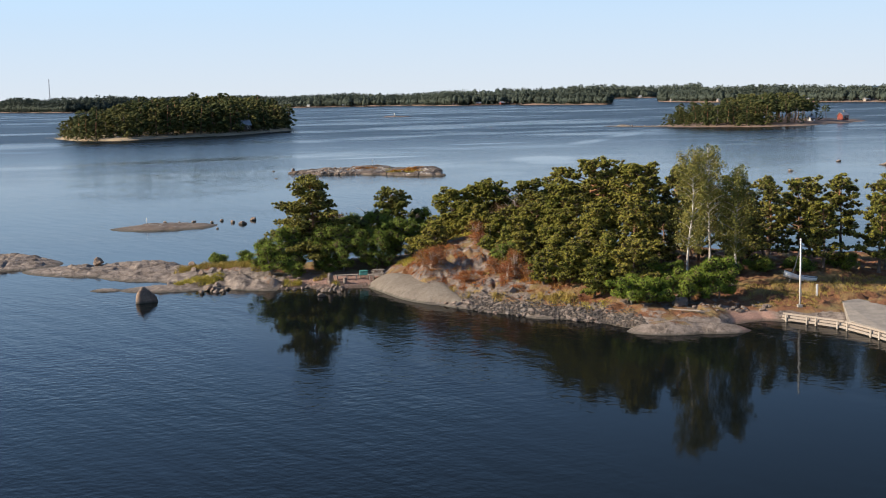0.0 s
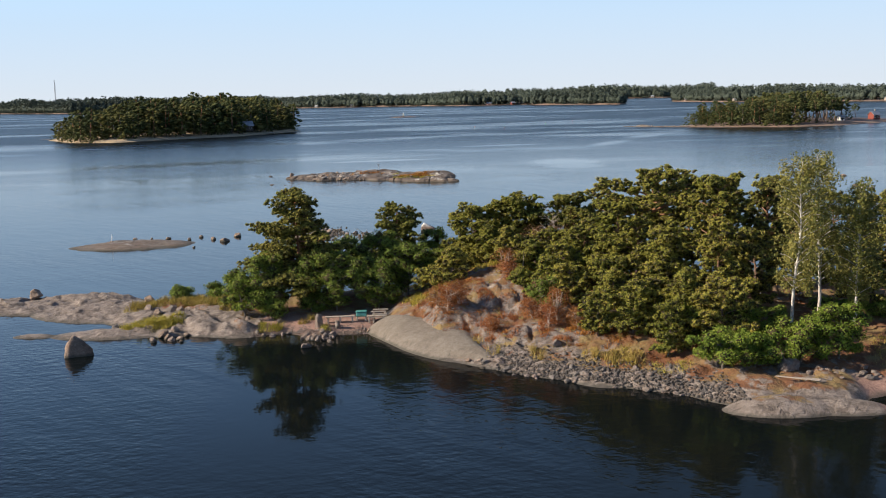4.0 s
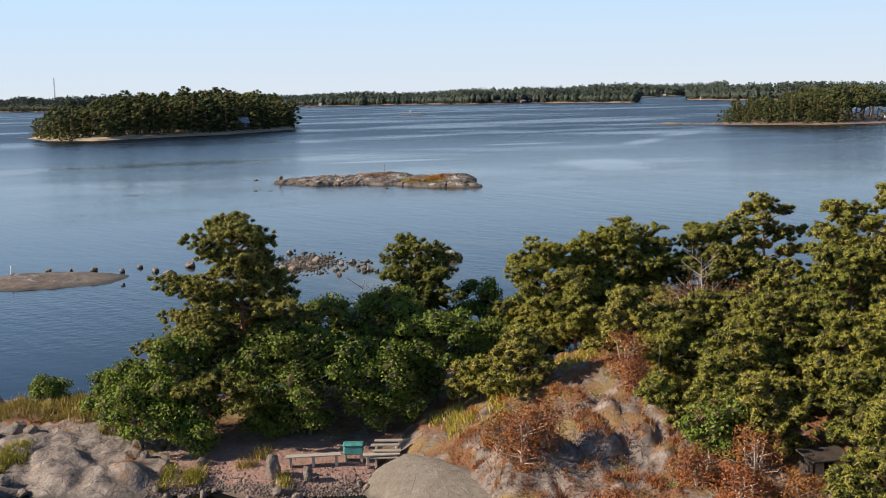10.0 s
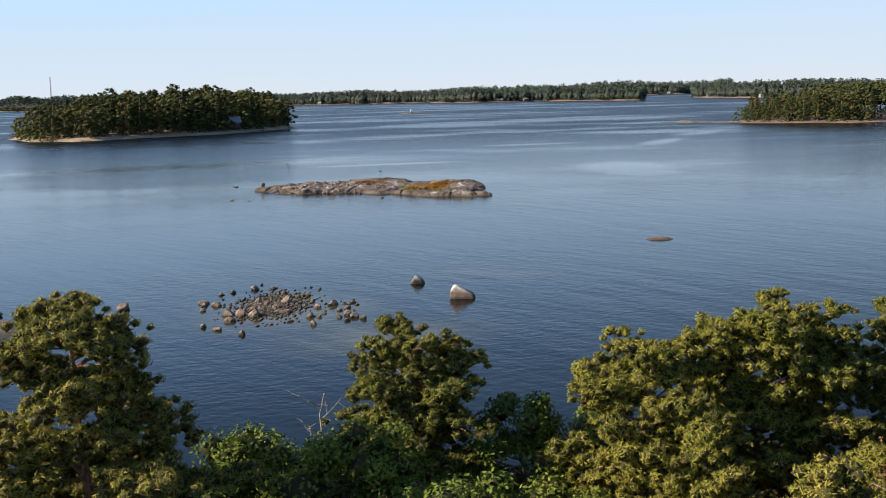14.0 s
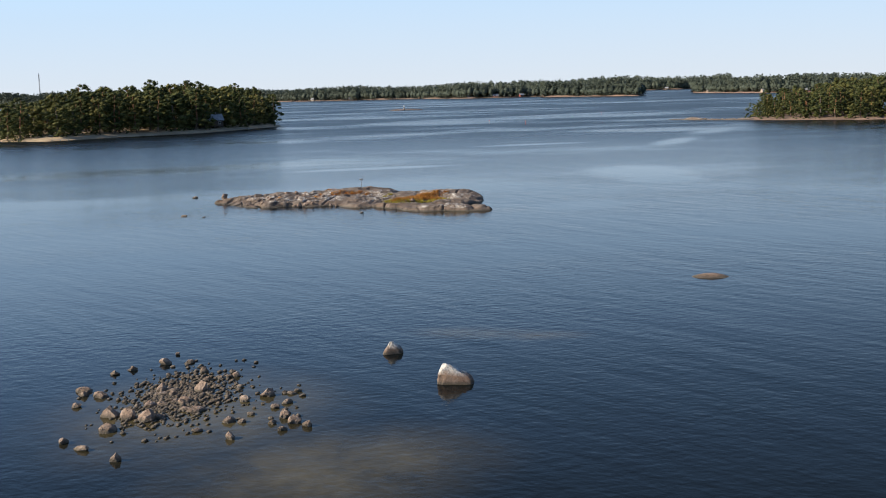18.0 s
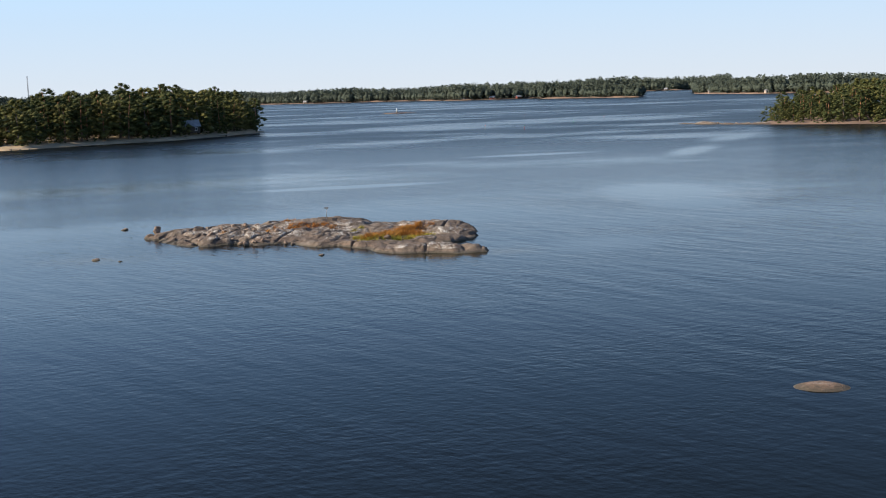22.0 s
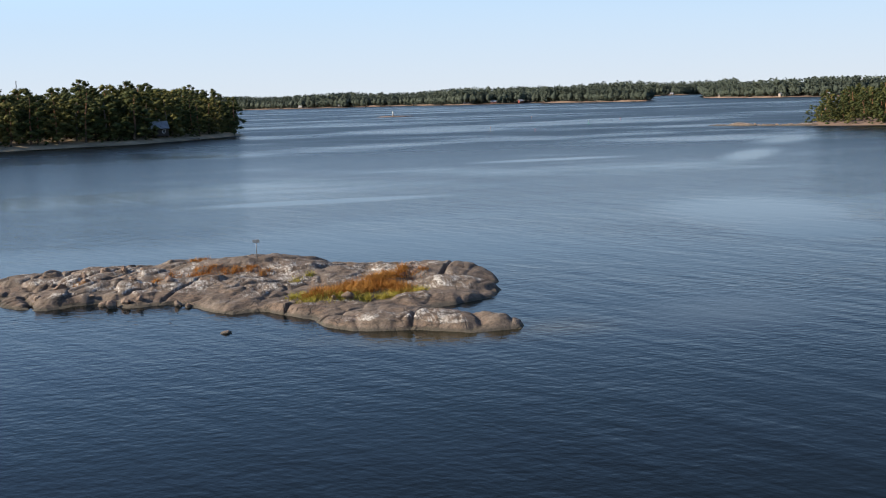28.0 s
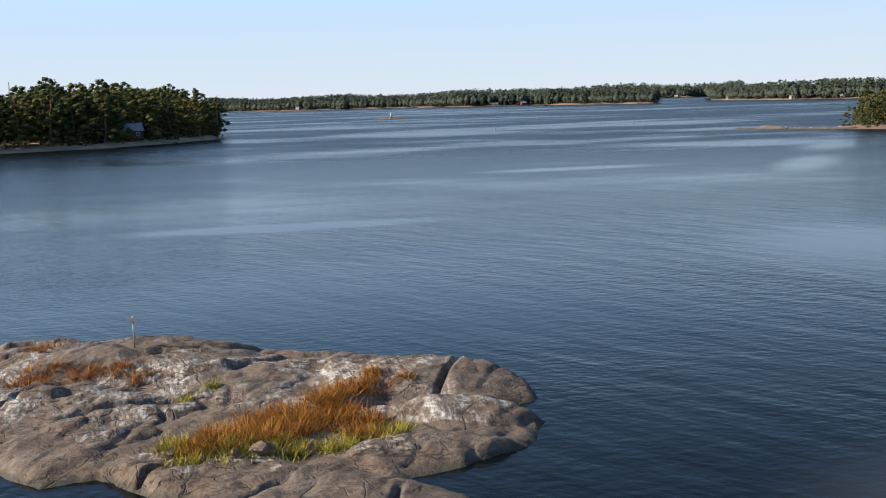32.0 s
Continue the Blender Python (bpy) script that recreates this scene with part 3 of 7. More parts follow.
def limb(rng, start, way, ln, droop=0.1, k=5):
    t = np.linspace(0, 1, k)[:, None]
    side = rng.normal(0, 0.12, 3)
    return start + way * ln * t + np.array([0, 0, 1.0]) * (t ** 2) * ln * (-droop) + side * ln * t * (1 - t)


def pine_parts(seed, h, r, bare=0.35, puffs=46, shape="round", thick=1.0, lean=0.05, pads=0.56, side=(1.0, 0.0), **needle):
    """A Scots pine: trunk, limbs and flat pads of needles along the outer limbs. shape: round, layered or cone."""
    rng = np.random.default_rng(seed)
    st = stem(rng, h * 0.95, lean, 0.25)
    rad = np.linspace(h * 0.017 * thick + 0.03, 0.03, len(st))
    rad[0] *= 1.35
    trunk = tube(st, rad, 9)
    limbs, cen, siz = [], [], []
    for i in range(puffs):
        u = (i + rng.uniform(0, 1)) / puffs
        if shape == "layered":
            u = u ** 1.25
            u = min(1.0, max(0.0, (math.floor(u * 7) + 0.5 + rng.normal(0, 0.45)) / 7))
        f = bare + (1 - bare) * u
        at = np.array([np.interp(f, np.linspace(0, 1, len(st)), st[:, a]) for a in range(3)])
        if shape == "cone":
            reach = r * max(0.1, 1.05 - u) ** 0.8
        elif shape == "layered":
            reach = r * max(0.12, 1.02 - 0.72 * u ** 1.2)
        else:
            reach = r * math.sqrt(max(0.05, 1 - (2.0 * u - 0.75) ** 2 / 1.9)) * (1 - 0.25 * u)
        reach *= rng.choice([0.45, 0.75, 0.95, 1.18]) * rng.uniform(0.9, 1.1)
        a = i * 2.4 + rng.normal(0, 0.5)
        reach *= 1 + side[1] * math.cos(a - radians(side[0]))
        rise = (0.15 + 0.55 * u) if shape != "layered" else 0.05 + 0.22 * u
        way = unit(np.array([math.cos(a), math.sin(a), rise]))
        pth = limb(rng, at, way, reach, 0.06)
        limbs.append(tube(pth, np.linspace((0.012 * h * (1 - 0.75 * u) * 0.6 + 0.015) * thick, 0.012, len(pth)), 5))
        s = (0.38 + 0.10 * r) * rng.uniform(0.75, 1.25) * (1 - 0.2 * u)
        n = max(1, round(reach / pads))
        for q in range(n):
            w = 1.0 - 0.62 * q / max(1, n)
            e = np.array([np.interp(w, np.linspace(0, 1, len(pth)), pth[:, k]) for k in range(3)])
            e = e + np.array([-math.sin(a), math.cos(a), 0]) * rng.normal(0, 0.3 if q else 0.1) * min(1, reach) + [0, 0, 0.08 + rng.normal(0, 0.06)]
            k = s * (1.0 if q == 0 else 0.85) * rng.uniform(0.85, 1.15)
            cen.append(e); siz.append((k * 1.1, k * 1.1, k * (0.56 if shape != "cone" else 0.66)))
    cen.append(st[-1] + [0, 0, 0.1]); siz.append((0.45, 0.45, 0.4))
    return trunk, join(limbs), tufts(rng, np.array(cen), np.array(siz), **needle)


def broad_parts(seed, h, r, bare=0.12, clumps=60, count=180, size=0.07, stems=1, core=0.7):
    """A broad-leaved tree or bush: stems, limbs and clumps of leaves all round an uneven crown."""
    rng = np.random.default_rng(seed)
    trunks, limbs, cen, siz = [], [], [], []
    for s in range(stems):
        st = stem(rng, h * rng.uniform(0.8, 0.92), 0.22 if stems > 1 else 0.05, 0.3)
        trunks.append(tube(st, np.linspace(h * 0.013 + 0.03, 0.02, len(st)), 8))
        for i in range(clumps // stems):
            u = (i + rng.uniform()) / (clumps // stems)
            f = bare + (1 - bare) * u
            at = np.array([np.interp(f, np.linspace(0, 1, len(st)), st[:, a]) for a in range(3)])
            reach = r * math.sqrt(max(0.04, 1 - (1.85 * u - 0.75) ** 2 / 1.35)) * rng.choice([0.4, 0.75, 0.95, 1.2]) * rng.uniform(0.85, 1.1)
            a = i * 2.4 + rng.normal(0, 0.5)
            way = unit(np.array([math.cos(a), math.sin(a), 0.35 + 0.3 * u]))
            pth = limb(rng, at, way, reach, 0.08, 4)
            limbs.append(tube(pth, np.linspace(0.03, 0.01, len(pth)), 4))
            s_ = (0.34 + 0.13 * r) * rng.uniform(0.7, 1.3)
            cen.append(pth[-1]); siz.append((s_, s_, s_ * 0.75))
    crown = leaves(rng, np.array(cen), np.array(siz), count, size)
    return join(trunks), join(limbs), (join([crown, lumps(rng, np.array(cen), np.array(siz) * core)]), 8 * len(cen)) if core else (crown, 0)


def tree(kind, x, y, z, parts, bark, leaf, label, category, group=""):
    """Sets up one tree from the meshes that its builder gave."""
    trunk, limbs, (crown, inner) = parts
    root = thing(kind, pose(x, y, z), label, category, group)
    part("trunk", mesh_of("trunk", *trunk, bark, True), None, root)
    part("limb_work", mesh_of("limb_work", *limbs, bark, True), None, root)
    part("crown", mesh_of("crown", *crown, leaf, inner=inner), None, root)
    return root

# ---------- sea ----------
def sea():
    rings = [0, 40, 90, 160, 260, 420, 700, 1200, 2200, 4700]
    n = 72
    v = [(0.0, 120.0, 0.0)]
    f = []
    for r in rings[1:]:
        v += [(r * math.cos(a), 120 + r * math.sin(a), 0.0) for a in np.linspace(0, 2 * math.pi, n, endpoint=False)]
    bm = bmesh.new()
    vs = [bm.verts.new(p) for p in v]
    for j in range(n):
        bm.faces.new((vs[0], vs[1 + j], vs[1 + (j + 1) % n]))
    for i in range(len(rings) - 2):
        for j in range(n):
            a, b = 1 + i * n + j, 1 + i * n + (j + 1) % n
            bm.faces.new((vs[a], vs[a + n], vs[b + n], vs[b]))
    thing("water", Matrix(), "calm dark blue sea with ripples and pale slicks", "sea", kind="structure", data=bm, mat=WATER)
    bm = bmesh.new()
    bmesh.ops.create_circle(bm, cap_ends=True, segments=48, radius=4700)
    thing("ground", pose(0, 120, -6), "sea bed under dark water", "sea bed", kind="structure", data=bm, mat=FAR_SOIL)


sea()


# ---------- rock forms as smooth lobes ----------
def smooth01(a, b, x):
    t = np.clip((x - a) / (b - a), 0, 1)
    return t * t * (3 - 2 * t)


def lobe(X, Y, x, y, rx, ry, h, ang=0.0, p=0.75, sink=0.45):
    """A whaleback: height h at (x, y), level with the water near its ellipse."""
    c, s = math.cos(radians(ang)), math.sin(radians(ang))
    u = ((X - x) * c + (Y - y) * s) / rx
    w = (-(X - x) * s + (Y - y) * c) / ry
    q = u * u + w * w
    return (h + sink) * np.clip(1 - q * sink_ratio(h, sink, p), 0, None) ** p - sink - np.clip(q - 2, 0, 3) * 0.3


def sink_ratio(h, sink, p):
    return 1 - (sink / (h + sink)) ** (1 / p)


def fbm(X, Y, scale, seed=0.0, octaves=4):
    """Smooth noise on arrays, by sums of rotated waves with random phases."""
    rng = np.random.default_rng(int(seed * 10) + 7)
    out, amp, tot = np.zeros_like(X), 1.0, 0.0
    for o in range(octaves):
        acc = np.zeros_like(X)
        for k in range(7):
            a, ph = rng.uniform(0, 6.28), rng.uniform(0, 6.28)
            q = scale * 2 ** o * rng.uniform(0.6, 1.4)
            acc += np.sin((X * math.cos(a) + Y * math.sin(a)) * q + ph + 0.8 * np.sin((X * math.sin(a) - Y * math.cos(a)) * q * 0.7 + ph * 2))
        out += amp * acc / 4
        tot += amp
        amp *= 0.52
    return out / tot


def blocks(X, Y, size, stretch=1.0, angle=0.0, seed=1):
    """Jointed rock: a height and tilt of its own for each block, and the depth of the joints between them."""
    c, q = math.cos(radians(angle)), math.sin(radians(angle))
    U, V = (X * c + Y * q) / (size * stretch), (-X * q + Y * c) / size
    iu, iv = np.floor(U).astype(int), np.floor(V).astype(int)
    def rnd(a, b, k):
        h = np.sin(a * 127.1 + b * 311.7 + k * 74.7 + seed * 19.19) * 43758.5453
        return h - np.floor(h)
    f1, f2, off = np.full(X.shape, 9.0), np.full(X.shape, 9.0), np.zeros(X.shape)
    for du in (-1, 0, 1):
        for dv in (-1, 0, 1):
            a, b = iu + du, iv + dv
            x, y = U - a - rnd(a, b, 1), V - b - rnd(a, b, 2)
            d = np.hypot(x, y)
            h = (rnd(a, b, 3) - 0.5) + (rnd(a, b, 4) - 0.5) * 1.2 * x + (rnd(a, b, 5) - 0.5) * 1.2 * y
            near = d < f1
            f2 = np.where(near, f1, np.minimum(f2, d))
            off = np.where(near, h, off)
            f1 = np.where(near, d, f1)
    gap = f2 - f1
    return off * smooth01(0, 0.2, gap), np.exp(-gap / 0.07)


def ground_mesh(name, hfun, x0, x1, y0, y1, step, mat, attrs=(), floor=-0.55):
    nx, ny = int((x1 - x0) / step) + 1, int((y1 - y0) / step) + 1
    X, Y = np.meshgrid(np.linspace(x0, x1, nx), np.linspace(y0, y1, ny))
    Z = hfun(X, Y)
    keep = Z > floor
    cell = keep[:-1, :-1] | keep[1:, :-1] | keep[:-1, 1:] | keep[1:, 1:]
    idx = np.arange(nx * ny).reshape(ny, nx)
    f = np.stack([idx[:-1, :-1][cell], idx[:-1, 1:][cell], idx[1:, 1:][cell], idx[1:, :-1][cell]], -1)
    used = np.unique(f)
    remap = np.full(nx * ny, -1)
    remap[used] = np.arange(len(used))
    v = np.stack([X, Y, np.maximum(Z, -1.5)], -1).reshape(-1, 3)[used]
    me = mesh_of(name, v, remap[f], mat, True)
    for an, fun in attrs:
        at = me.attributes.new(an, "FLOAT", "POINT")
        at.data.foreach_set("value", np.clip(fun(v[:, 0], v[:, 1]), 0, 1).astype(np.float32))
    return me


# home island: spit of bare rock in the west, hill with pines in the middle, grassy landing in the east
SHORE_X = (-60, -24, -20.5, -17.5, -14.8, -12, -8, -6, -3, 1.5, 6, 9, 12, 15.5, 18, 21, 22.5, 25, 28, 31, 36, 45, 60)
SHORE_Y = (78, 78.3, 77.6, 77.2, 78, 77.3, 77.5, 75, 72, 69.3, 67.2, 66.2, 65, 62.6, 62.2, 62.9, 64.2, 64.8, 64.4, 63.4, 64.5, 66, 68)
BACK_X = (-60, -26, -18, -8, 4, 16, 30, 45, 60)
BACK_Y = (80, 86.6, 87.5, 90, 92.5, 94, 90, 86, 80)


def island_height(X, Y, rough=True):
    """Height of the home island over the sea at X, Y."""
    wob = 0.35 * fbm(X, Y, 0.9, 1.0, 3)
    d = np.minimum(Y - np.interp(X, SHORE_X, SHORE_Y) + wob, (np.interp(X, BACK_X, BACK_Y) - Y + wob) * 0.8)
    d = np.minimum(d, (X + 27 + wob * 2) * 0.8)
    z = np.where(d > 0, 1.25 * (1 - np.exp(-np.clip(d, 0, None) * 0.55)), d * 0.5)
    inland = smooth01(0.0, 5.0, d)
    hill = 3.2 * np.exp(-(((X - 2.5) / 6.0) ** 2 + ((Y - 80.5) / 4.8) ** 2) ** 1.15)
    knoll = 2.7 * np.exp(-(((X - 13) / 8.5) ** 2 + ((Y - 76.5) / 6.0) ** 2) ** 1.1)
    nose = 0.9 * np.exp(-((X + 2.6) / 1.5) ** 2 - ((Y - 75.8) / 1.3) ** 2) - 0.7 * np.exp(-((X - 8.2) / 3.0) ** 2 - ((Y - 73.4) / 2.0) ** 2)
    east = 0.8 * np.exp(-((X - 30) / 9.0) ** 2 - ((Y - 72.0) / 5.0) ** 2)
    z = z + inland * (np.maximum(hill, knoll) + 0.35 * np.minimum(hill, knoll) + nose + east)
    flat = smooth01(-20, -17, X) * (1 - smooth01(-7.5, -6.0, X)) * (1 - smooth01(82, 85, Y))
    z = np.where(d > 0, z * (1 - 0.35 * flat), z)
    # whalebacks of the spit
    for a in ((-55, 91.5, 9.5, 3.6, 1.0, -8), (-40, 86.8, 8.5, 2.6, 0.55, -6), (-32, 84.8, 7.0, 3.2, 0.75, -6), (-25.5, 85.6, 5, 1.8, 0.7, 0), (-35, 88.2, 5, 1.5, 0.8, -4),
              (-28.5, 78.7, 5.0, 1.3, 0.40, 2), (-34.8, 78.6, 1.7, 0.55, 0.2, 0), (-24.5, 81.5, 4.0, 2.6, 0.85, 0), (-21.5, 79.0, 1.9, 1.35, 0.8, -20), (-18.9, 78.5, 1.9, 1.35, 0.95, -15), (-24, 78.8, 1.6, 1.2, 0.6, 0),
              (17.0, 63.0, 3.6, 1.15, 0.75, 0), (20, 62.9, 3.0, 0.95, 0.55, -4), (10.5, 67.0, 3.4, 1.2, 0.8, -22), (30.5, 66.6, 3.0, 1.8, 1.15, 0), (36, 66, 4, 2.0, 1.2, 0)):
        z = np.maximum(z, lobe(X, Y, *a))
    # grassy link between the spit and the wood
    z = np.maximum(z, lobe(X, Y, -24, 83.2, 8, 3.2, 1.0, 0, 0.5))
    if rough:
        bare = smooth01(0.05, 0.5, z)
        craggy = smooth01(-5.5, -3.5, X) * smooth01(0.4, 1.2, z)
        off, joint = blocks(X, Y, 1.5, 2.0, -18, 3)
        off2, joint2 = blocks(X, Y, 0.55, 2.0, -25, 5)
        spit = 0.8 * (X < -17)
        z = z + bare * (0.12 * fbm(X, Y, 1.1, 3.0, 4) + (craggy + spit) * (0.34 * off - 0.22 * joint + 0.20 * off2 - 0.09 * joint2 + 0.10 * fbm(X * 0.6 + Y * 0.4, Y * 1.8 - X * 0.7, 2.4, 6.0, 3)))
    return z


def island_soil(X, Y):
    z = island_height(X, Y, False)
    s = 0.38 + 0.5 * smooth01(80, 84, Y) + 0.5 * smooth01(8, 11, X) * smooth01(67, 70, Y) + 0.35 * smooth01(22, 25, X)
    s = s - 0.10 * smooth01(-5.5, -3, X) * (1 - smooth01(6, 8, X)) * (1 - smooth01(76, 81, Y)) + 0.17
    s = np.where(X < -19, 0.12 + 0.8 * np.exp(-((X + 23) / 4.5) ** 2 - ((Y - 83.6) / 1.7) ** 2), s)
    return s * smooth01(0.35, 0.8, z)


def island_sand(X, Y):
    a = smooth01(-17.6, -16.6, X) * (1 - smooth01(-8.0, -7.2, X)) * (1 - smooth01(80.3, 81.4, Y + 0.3 * np.sin(X * 1.7)))
    b = smooth01(21.8, 22.6, X) * (1 - smooth01(25.4, 26.4, X)) * (1 - smooth01(65.4, 66.2, Y))
    return np.maximum(a, b)


def ground_at(x, y):
    return float(island_height(np.array([[x]], float), np.array([[y]], float))[0, 0])


thing("island_ground", Matrix(), "granite bedrock island with needle litter and dry grass", "island", kind="structure",
      data=ground_mesh("island_ground", island_height, -68, 58, 58, 97, 0.14, GROUND, (("soil", island_soil), ("sand", island_sand))))


# the pale smooth slab that runs down into the water
def slab_height(X, Y):
    c, s = math.cos(radians(-43)), math.sin(radians(-43))
    u = ((X + 3.9) * c + (Y - 75.0) * s)
    w = (-(X + 3.9) * s + (Y - 75.0) * c)
    edge = 2.15 + 0.35 * np.sin(u * 0.7 + 1) - 0.9 * smooth01(2, 5.6, u)
    q = np.abs(w / edge) ** 2.6 + np.abs((u - 0.6) / 6.3) ** 4
    top = 0.72 + 0.33 * w - 0.02 * u
    return np.clip(top, -0.3, None) + 0.45 - 0.9 * q + 0.05 * fbm(X, Y, 1.3, 9.0, 3)


thing("rock_slab", Matrix(), "smooth pale grey granite slab sloping into the water", "rock slab",
      data=ground_mesh("rock_slab", slab_height, -11, 4.5, 66.5, 81, 0.16, SLAB, floor=-0.35))


# the bare skerry ahead
def edge_distance(X, Y, poly):
    """Signed distance to a closed outline: positive inside."""
    best = np.full(X.shape, 1e9)
    odd = np.zeros(X.shape, bool)
    for (x0, y0), (x1, y1) in zip(poly, poly[1:] + poly[:1]):
        dx, dy = x1 - x0, y1 - y0
        t = np.clip(((X - x0) * dx + (Y - y0) * dy) / (dx * dx + dy * dy), 0, 1)
        best = np.minimum(best, np.hypot(X - x0 - t * dx, Y - y0 - t * dy))
        with np.errstate(divide="ignore", invalid="ignore"):
            odd ^= ((y0 > Y) != (y1 > Y)) & (X < dx * (Y - y0) / (dy if dy else 1e-9) + x0)
    return np.where(odd, best, -best)


SKERRY_SHORE = [(-39.5, 182.6), (-35.5, 179.3), (-33.2, 177.6), (-30.2, 176.9), (-27.4, 178.2), (-25.2, 176.9), (-22.3, 177.5), (-19.9, 176.0), (-17.9, 174.9), (-16.2, 175.3), (-14.7, 174.6),
                (-12.7, 173.5), (-11.8, 171.9), (-10.3, 171.2), (-6.3, 171.0), (-3.6, 170.4), (-0.9, 170.7), (-0.8, 171.4), (-3.2, 173.0), (-6.2, 174.9), (-4.4, 175.5), (-1.9, 177.2), (-1.5, 178.6),
                (-2.9, 179.8), (-1.6, 180.9), (-1.8, 182.2), (-5.0, 184.6), (-11, 186.0), (-18, 188.0), (-27, 188.4), (-34, 186.0)]


def skerry_height(X, Y, rough=True):
    """A whaleback islet: steep at its shore, with rounded crests, a hollow for the sedge and joints between its blocks."""
    wx = X + 0.32 * fbm(X, Y, 0.9, 41.0, 5)
    wy = Y + 0.32 * fbm(X, Y, 0.9, 42.0, 5)
    d = edge_distance(wx, wy, SKERRY_SHORE)
    dp = np.clip(d, 0, None)
    z = 0.52 * (1 - np.exp(-dp / 0.55))
    for a in ((-5.0, 171.8, 4.6, 1.25, 0.72, -3, 0.5), (-9.6, 172.6, 3.2, 1.6, 0.68, -20, 0.5), (-14.0, 175.0, 3.4, 1.0, 0.55, -14, 0.5),       # front finger
              (-6.6, 176.6, 4.6, 1.35, 0.70, 8, 0.5), (-5.2, 178.7, 4.2, 1.25, 0.98, 2, 0.5),                                              # middle nose
              (-7.0, 182.2, 5.8, 2.4, 1.28, -4, 0.55), (-13.5, 182.4, 6.0, 3.2, 0.98, 5, 0.6),                                              # back nose
              (-20.6, 180.0, 6.6, 3.0, 0.92, -3, 0.5), (-19.4, 184.2, 7.5, 3.4, 1.38, 4, 0.6),                                             # crown
              (-28.0, 182.4, 7.5, 4.0, 1.05, -8, 0.6), (-34.0, 182.6, 6.0, 2.6, 0.85, -6, 0.55), (-25, 186.6, 7.0, 2.0, 0.8, 0, 0.6)):
        z = np.maximum(z, lobe(X, Y, *a[:6], p=a[6]))
    z = np.minimum(z, 2.1 * (1 - np.exp(-dp / 1.25)))
    hollow = smooth01(1.0, 0.6, np.hypot((X + 10.6) / 5.4, (Y - 177.6) / 1.5))
    z = z * (1 - hollow) + np.minimum(z, 0.5) * hollow
    for x, y, ang, deep in ((-6.9, 172, 78, 0.32), (-14.6, 175, 60, 0.4), (-4.9, 182, 70, 0.4), (-12.0, 173, 40, 0.35), (-22.5, 179, 64, 0.3), (-28.5, 181, 50, 0.5), (-17.2, 179.5, 24, 0.3)):      # open joints
        u = (X - x) * math.cos(radians(ang)) + (Y - y) * math.sin(radians(ang))
        w = -(X - x) * math.sin(radians(ang)) + (Y - y) * math.cos(radians(ang)) + 0.14 * fbm(X, Y, 1.1, -x, 3)
        z = z - deep * np.exp(-(w / 0.10) ** 2) * smooth01(2.6, 1.6, np.abs(u)) * smooth01(0.05, 0.4, z)
    z = np.where(d > 0, z - 0.02, d * 0.9)
    if rough:
        up = smooth01(-0.1, 0.4, z)
        off, joint = blocks(X, Y, 2.4, 2.6, 14, 9)
        off2, joint2 = blocks(X, Y, 0.8, 2.2, 30, 4)
        ledge = fbm(X * 0.45 + Y * 0.25, Y * 1.5 - X * 0.5, 1.5, 15.0, 4)
        wild = 0.55 + smooth01(-23, -29, X)                  # the western end is broken up
        z = z + up * (0.05 * fbm(X, Y, 1.2, 11.0, 4) + wild * (0.38 * off - 0.24 * joint) + wild * (0.20 * off2 - 0.13 * joint2) + 0.17 * ledge + 0.075 * fbm(X, Y, 3.6, 17.0, 3))
    return z


thing("skerry", Matrix(), "bare rounded granite skerry streaked with white droppings", "rock islet", kind="structure",
      data=ground_mesh("skerry", skerry_height, -45, 3, 167, 193, 0.10, SKERRY))


def skerry_at(x, y):
    return float(skerry_height(np.array([[x]], float), np.array([[y]], float))[0, 0])


def low_height(X, Y):
    z = lobe(X, Y, -42.3, 113.2, 7.6, 3.0, 0.55, 4, 0.6)
    return z + 0.16 * fbm(X, Y, 0.9, 21.0, 4) + smooth01(-0.1, 0.3, z) * 0.05 * fbm(X, Y, 3.0, 22.0, 3)


thing("low_skerry", Matrix(), "low flat reddish granite skerry just above the water", "rock islet", kind="structure",
      data=ground_mesh("low_skerry", low_height, -52, -33, 108, 119, 0.2, SKERRY))


def flat_height(X, Y):
    z = lobe(X, Y, 14.7, 138.0, 1.45, 0.6, 0.24, -3, 0.6)
    return z + 0.03 * fbm(X, Y, 2.2, 23.0, 3)


thing("flat_rock", Matrix(), "flat brown granite rock awash in open water", "rock", data=ground_mesh("flat_rock", flat_height, 12, 17.5, 136, 140, 0.1, PERCH))

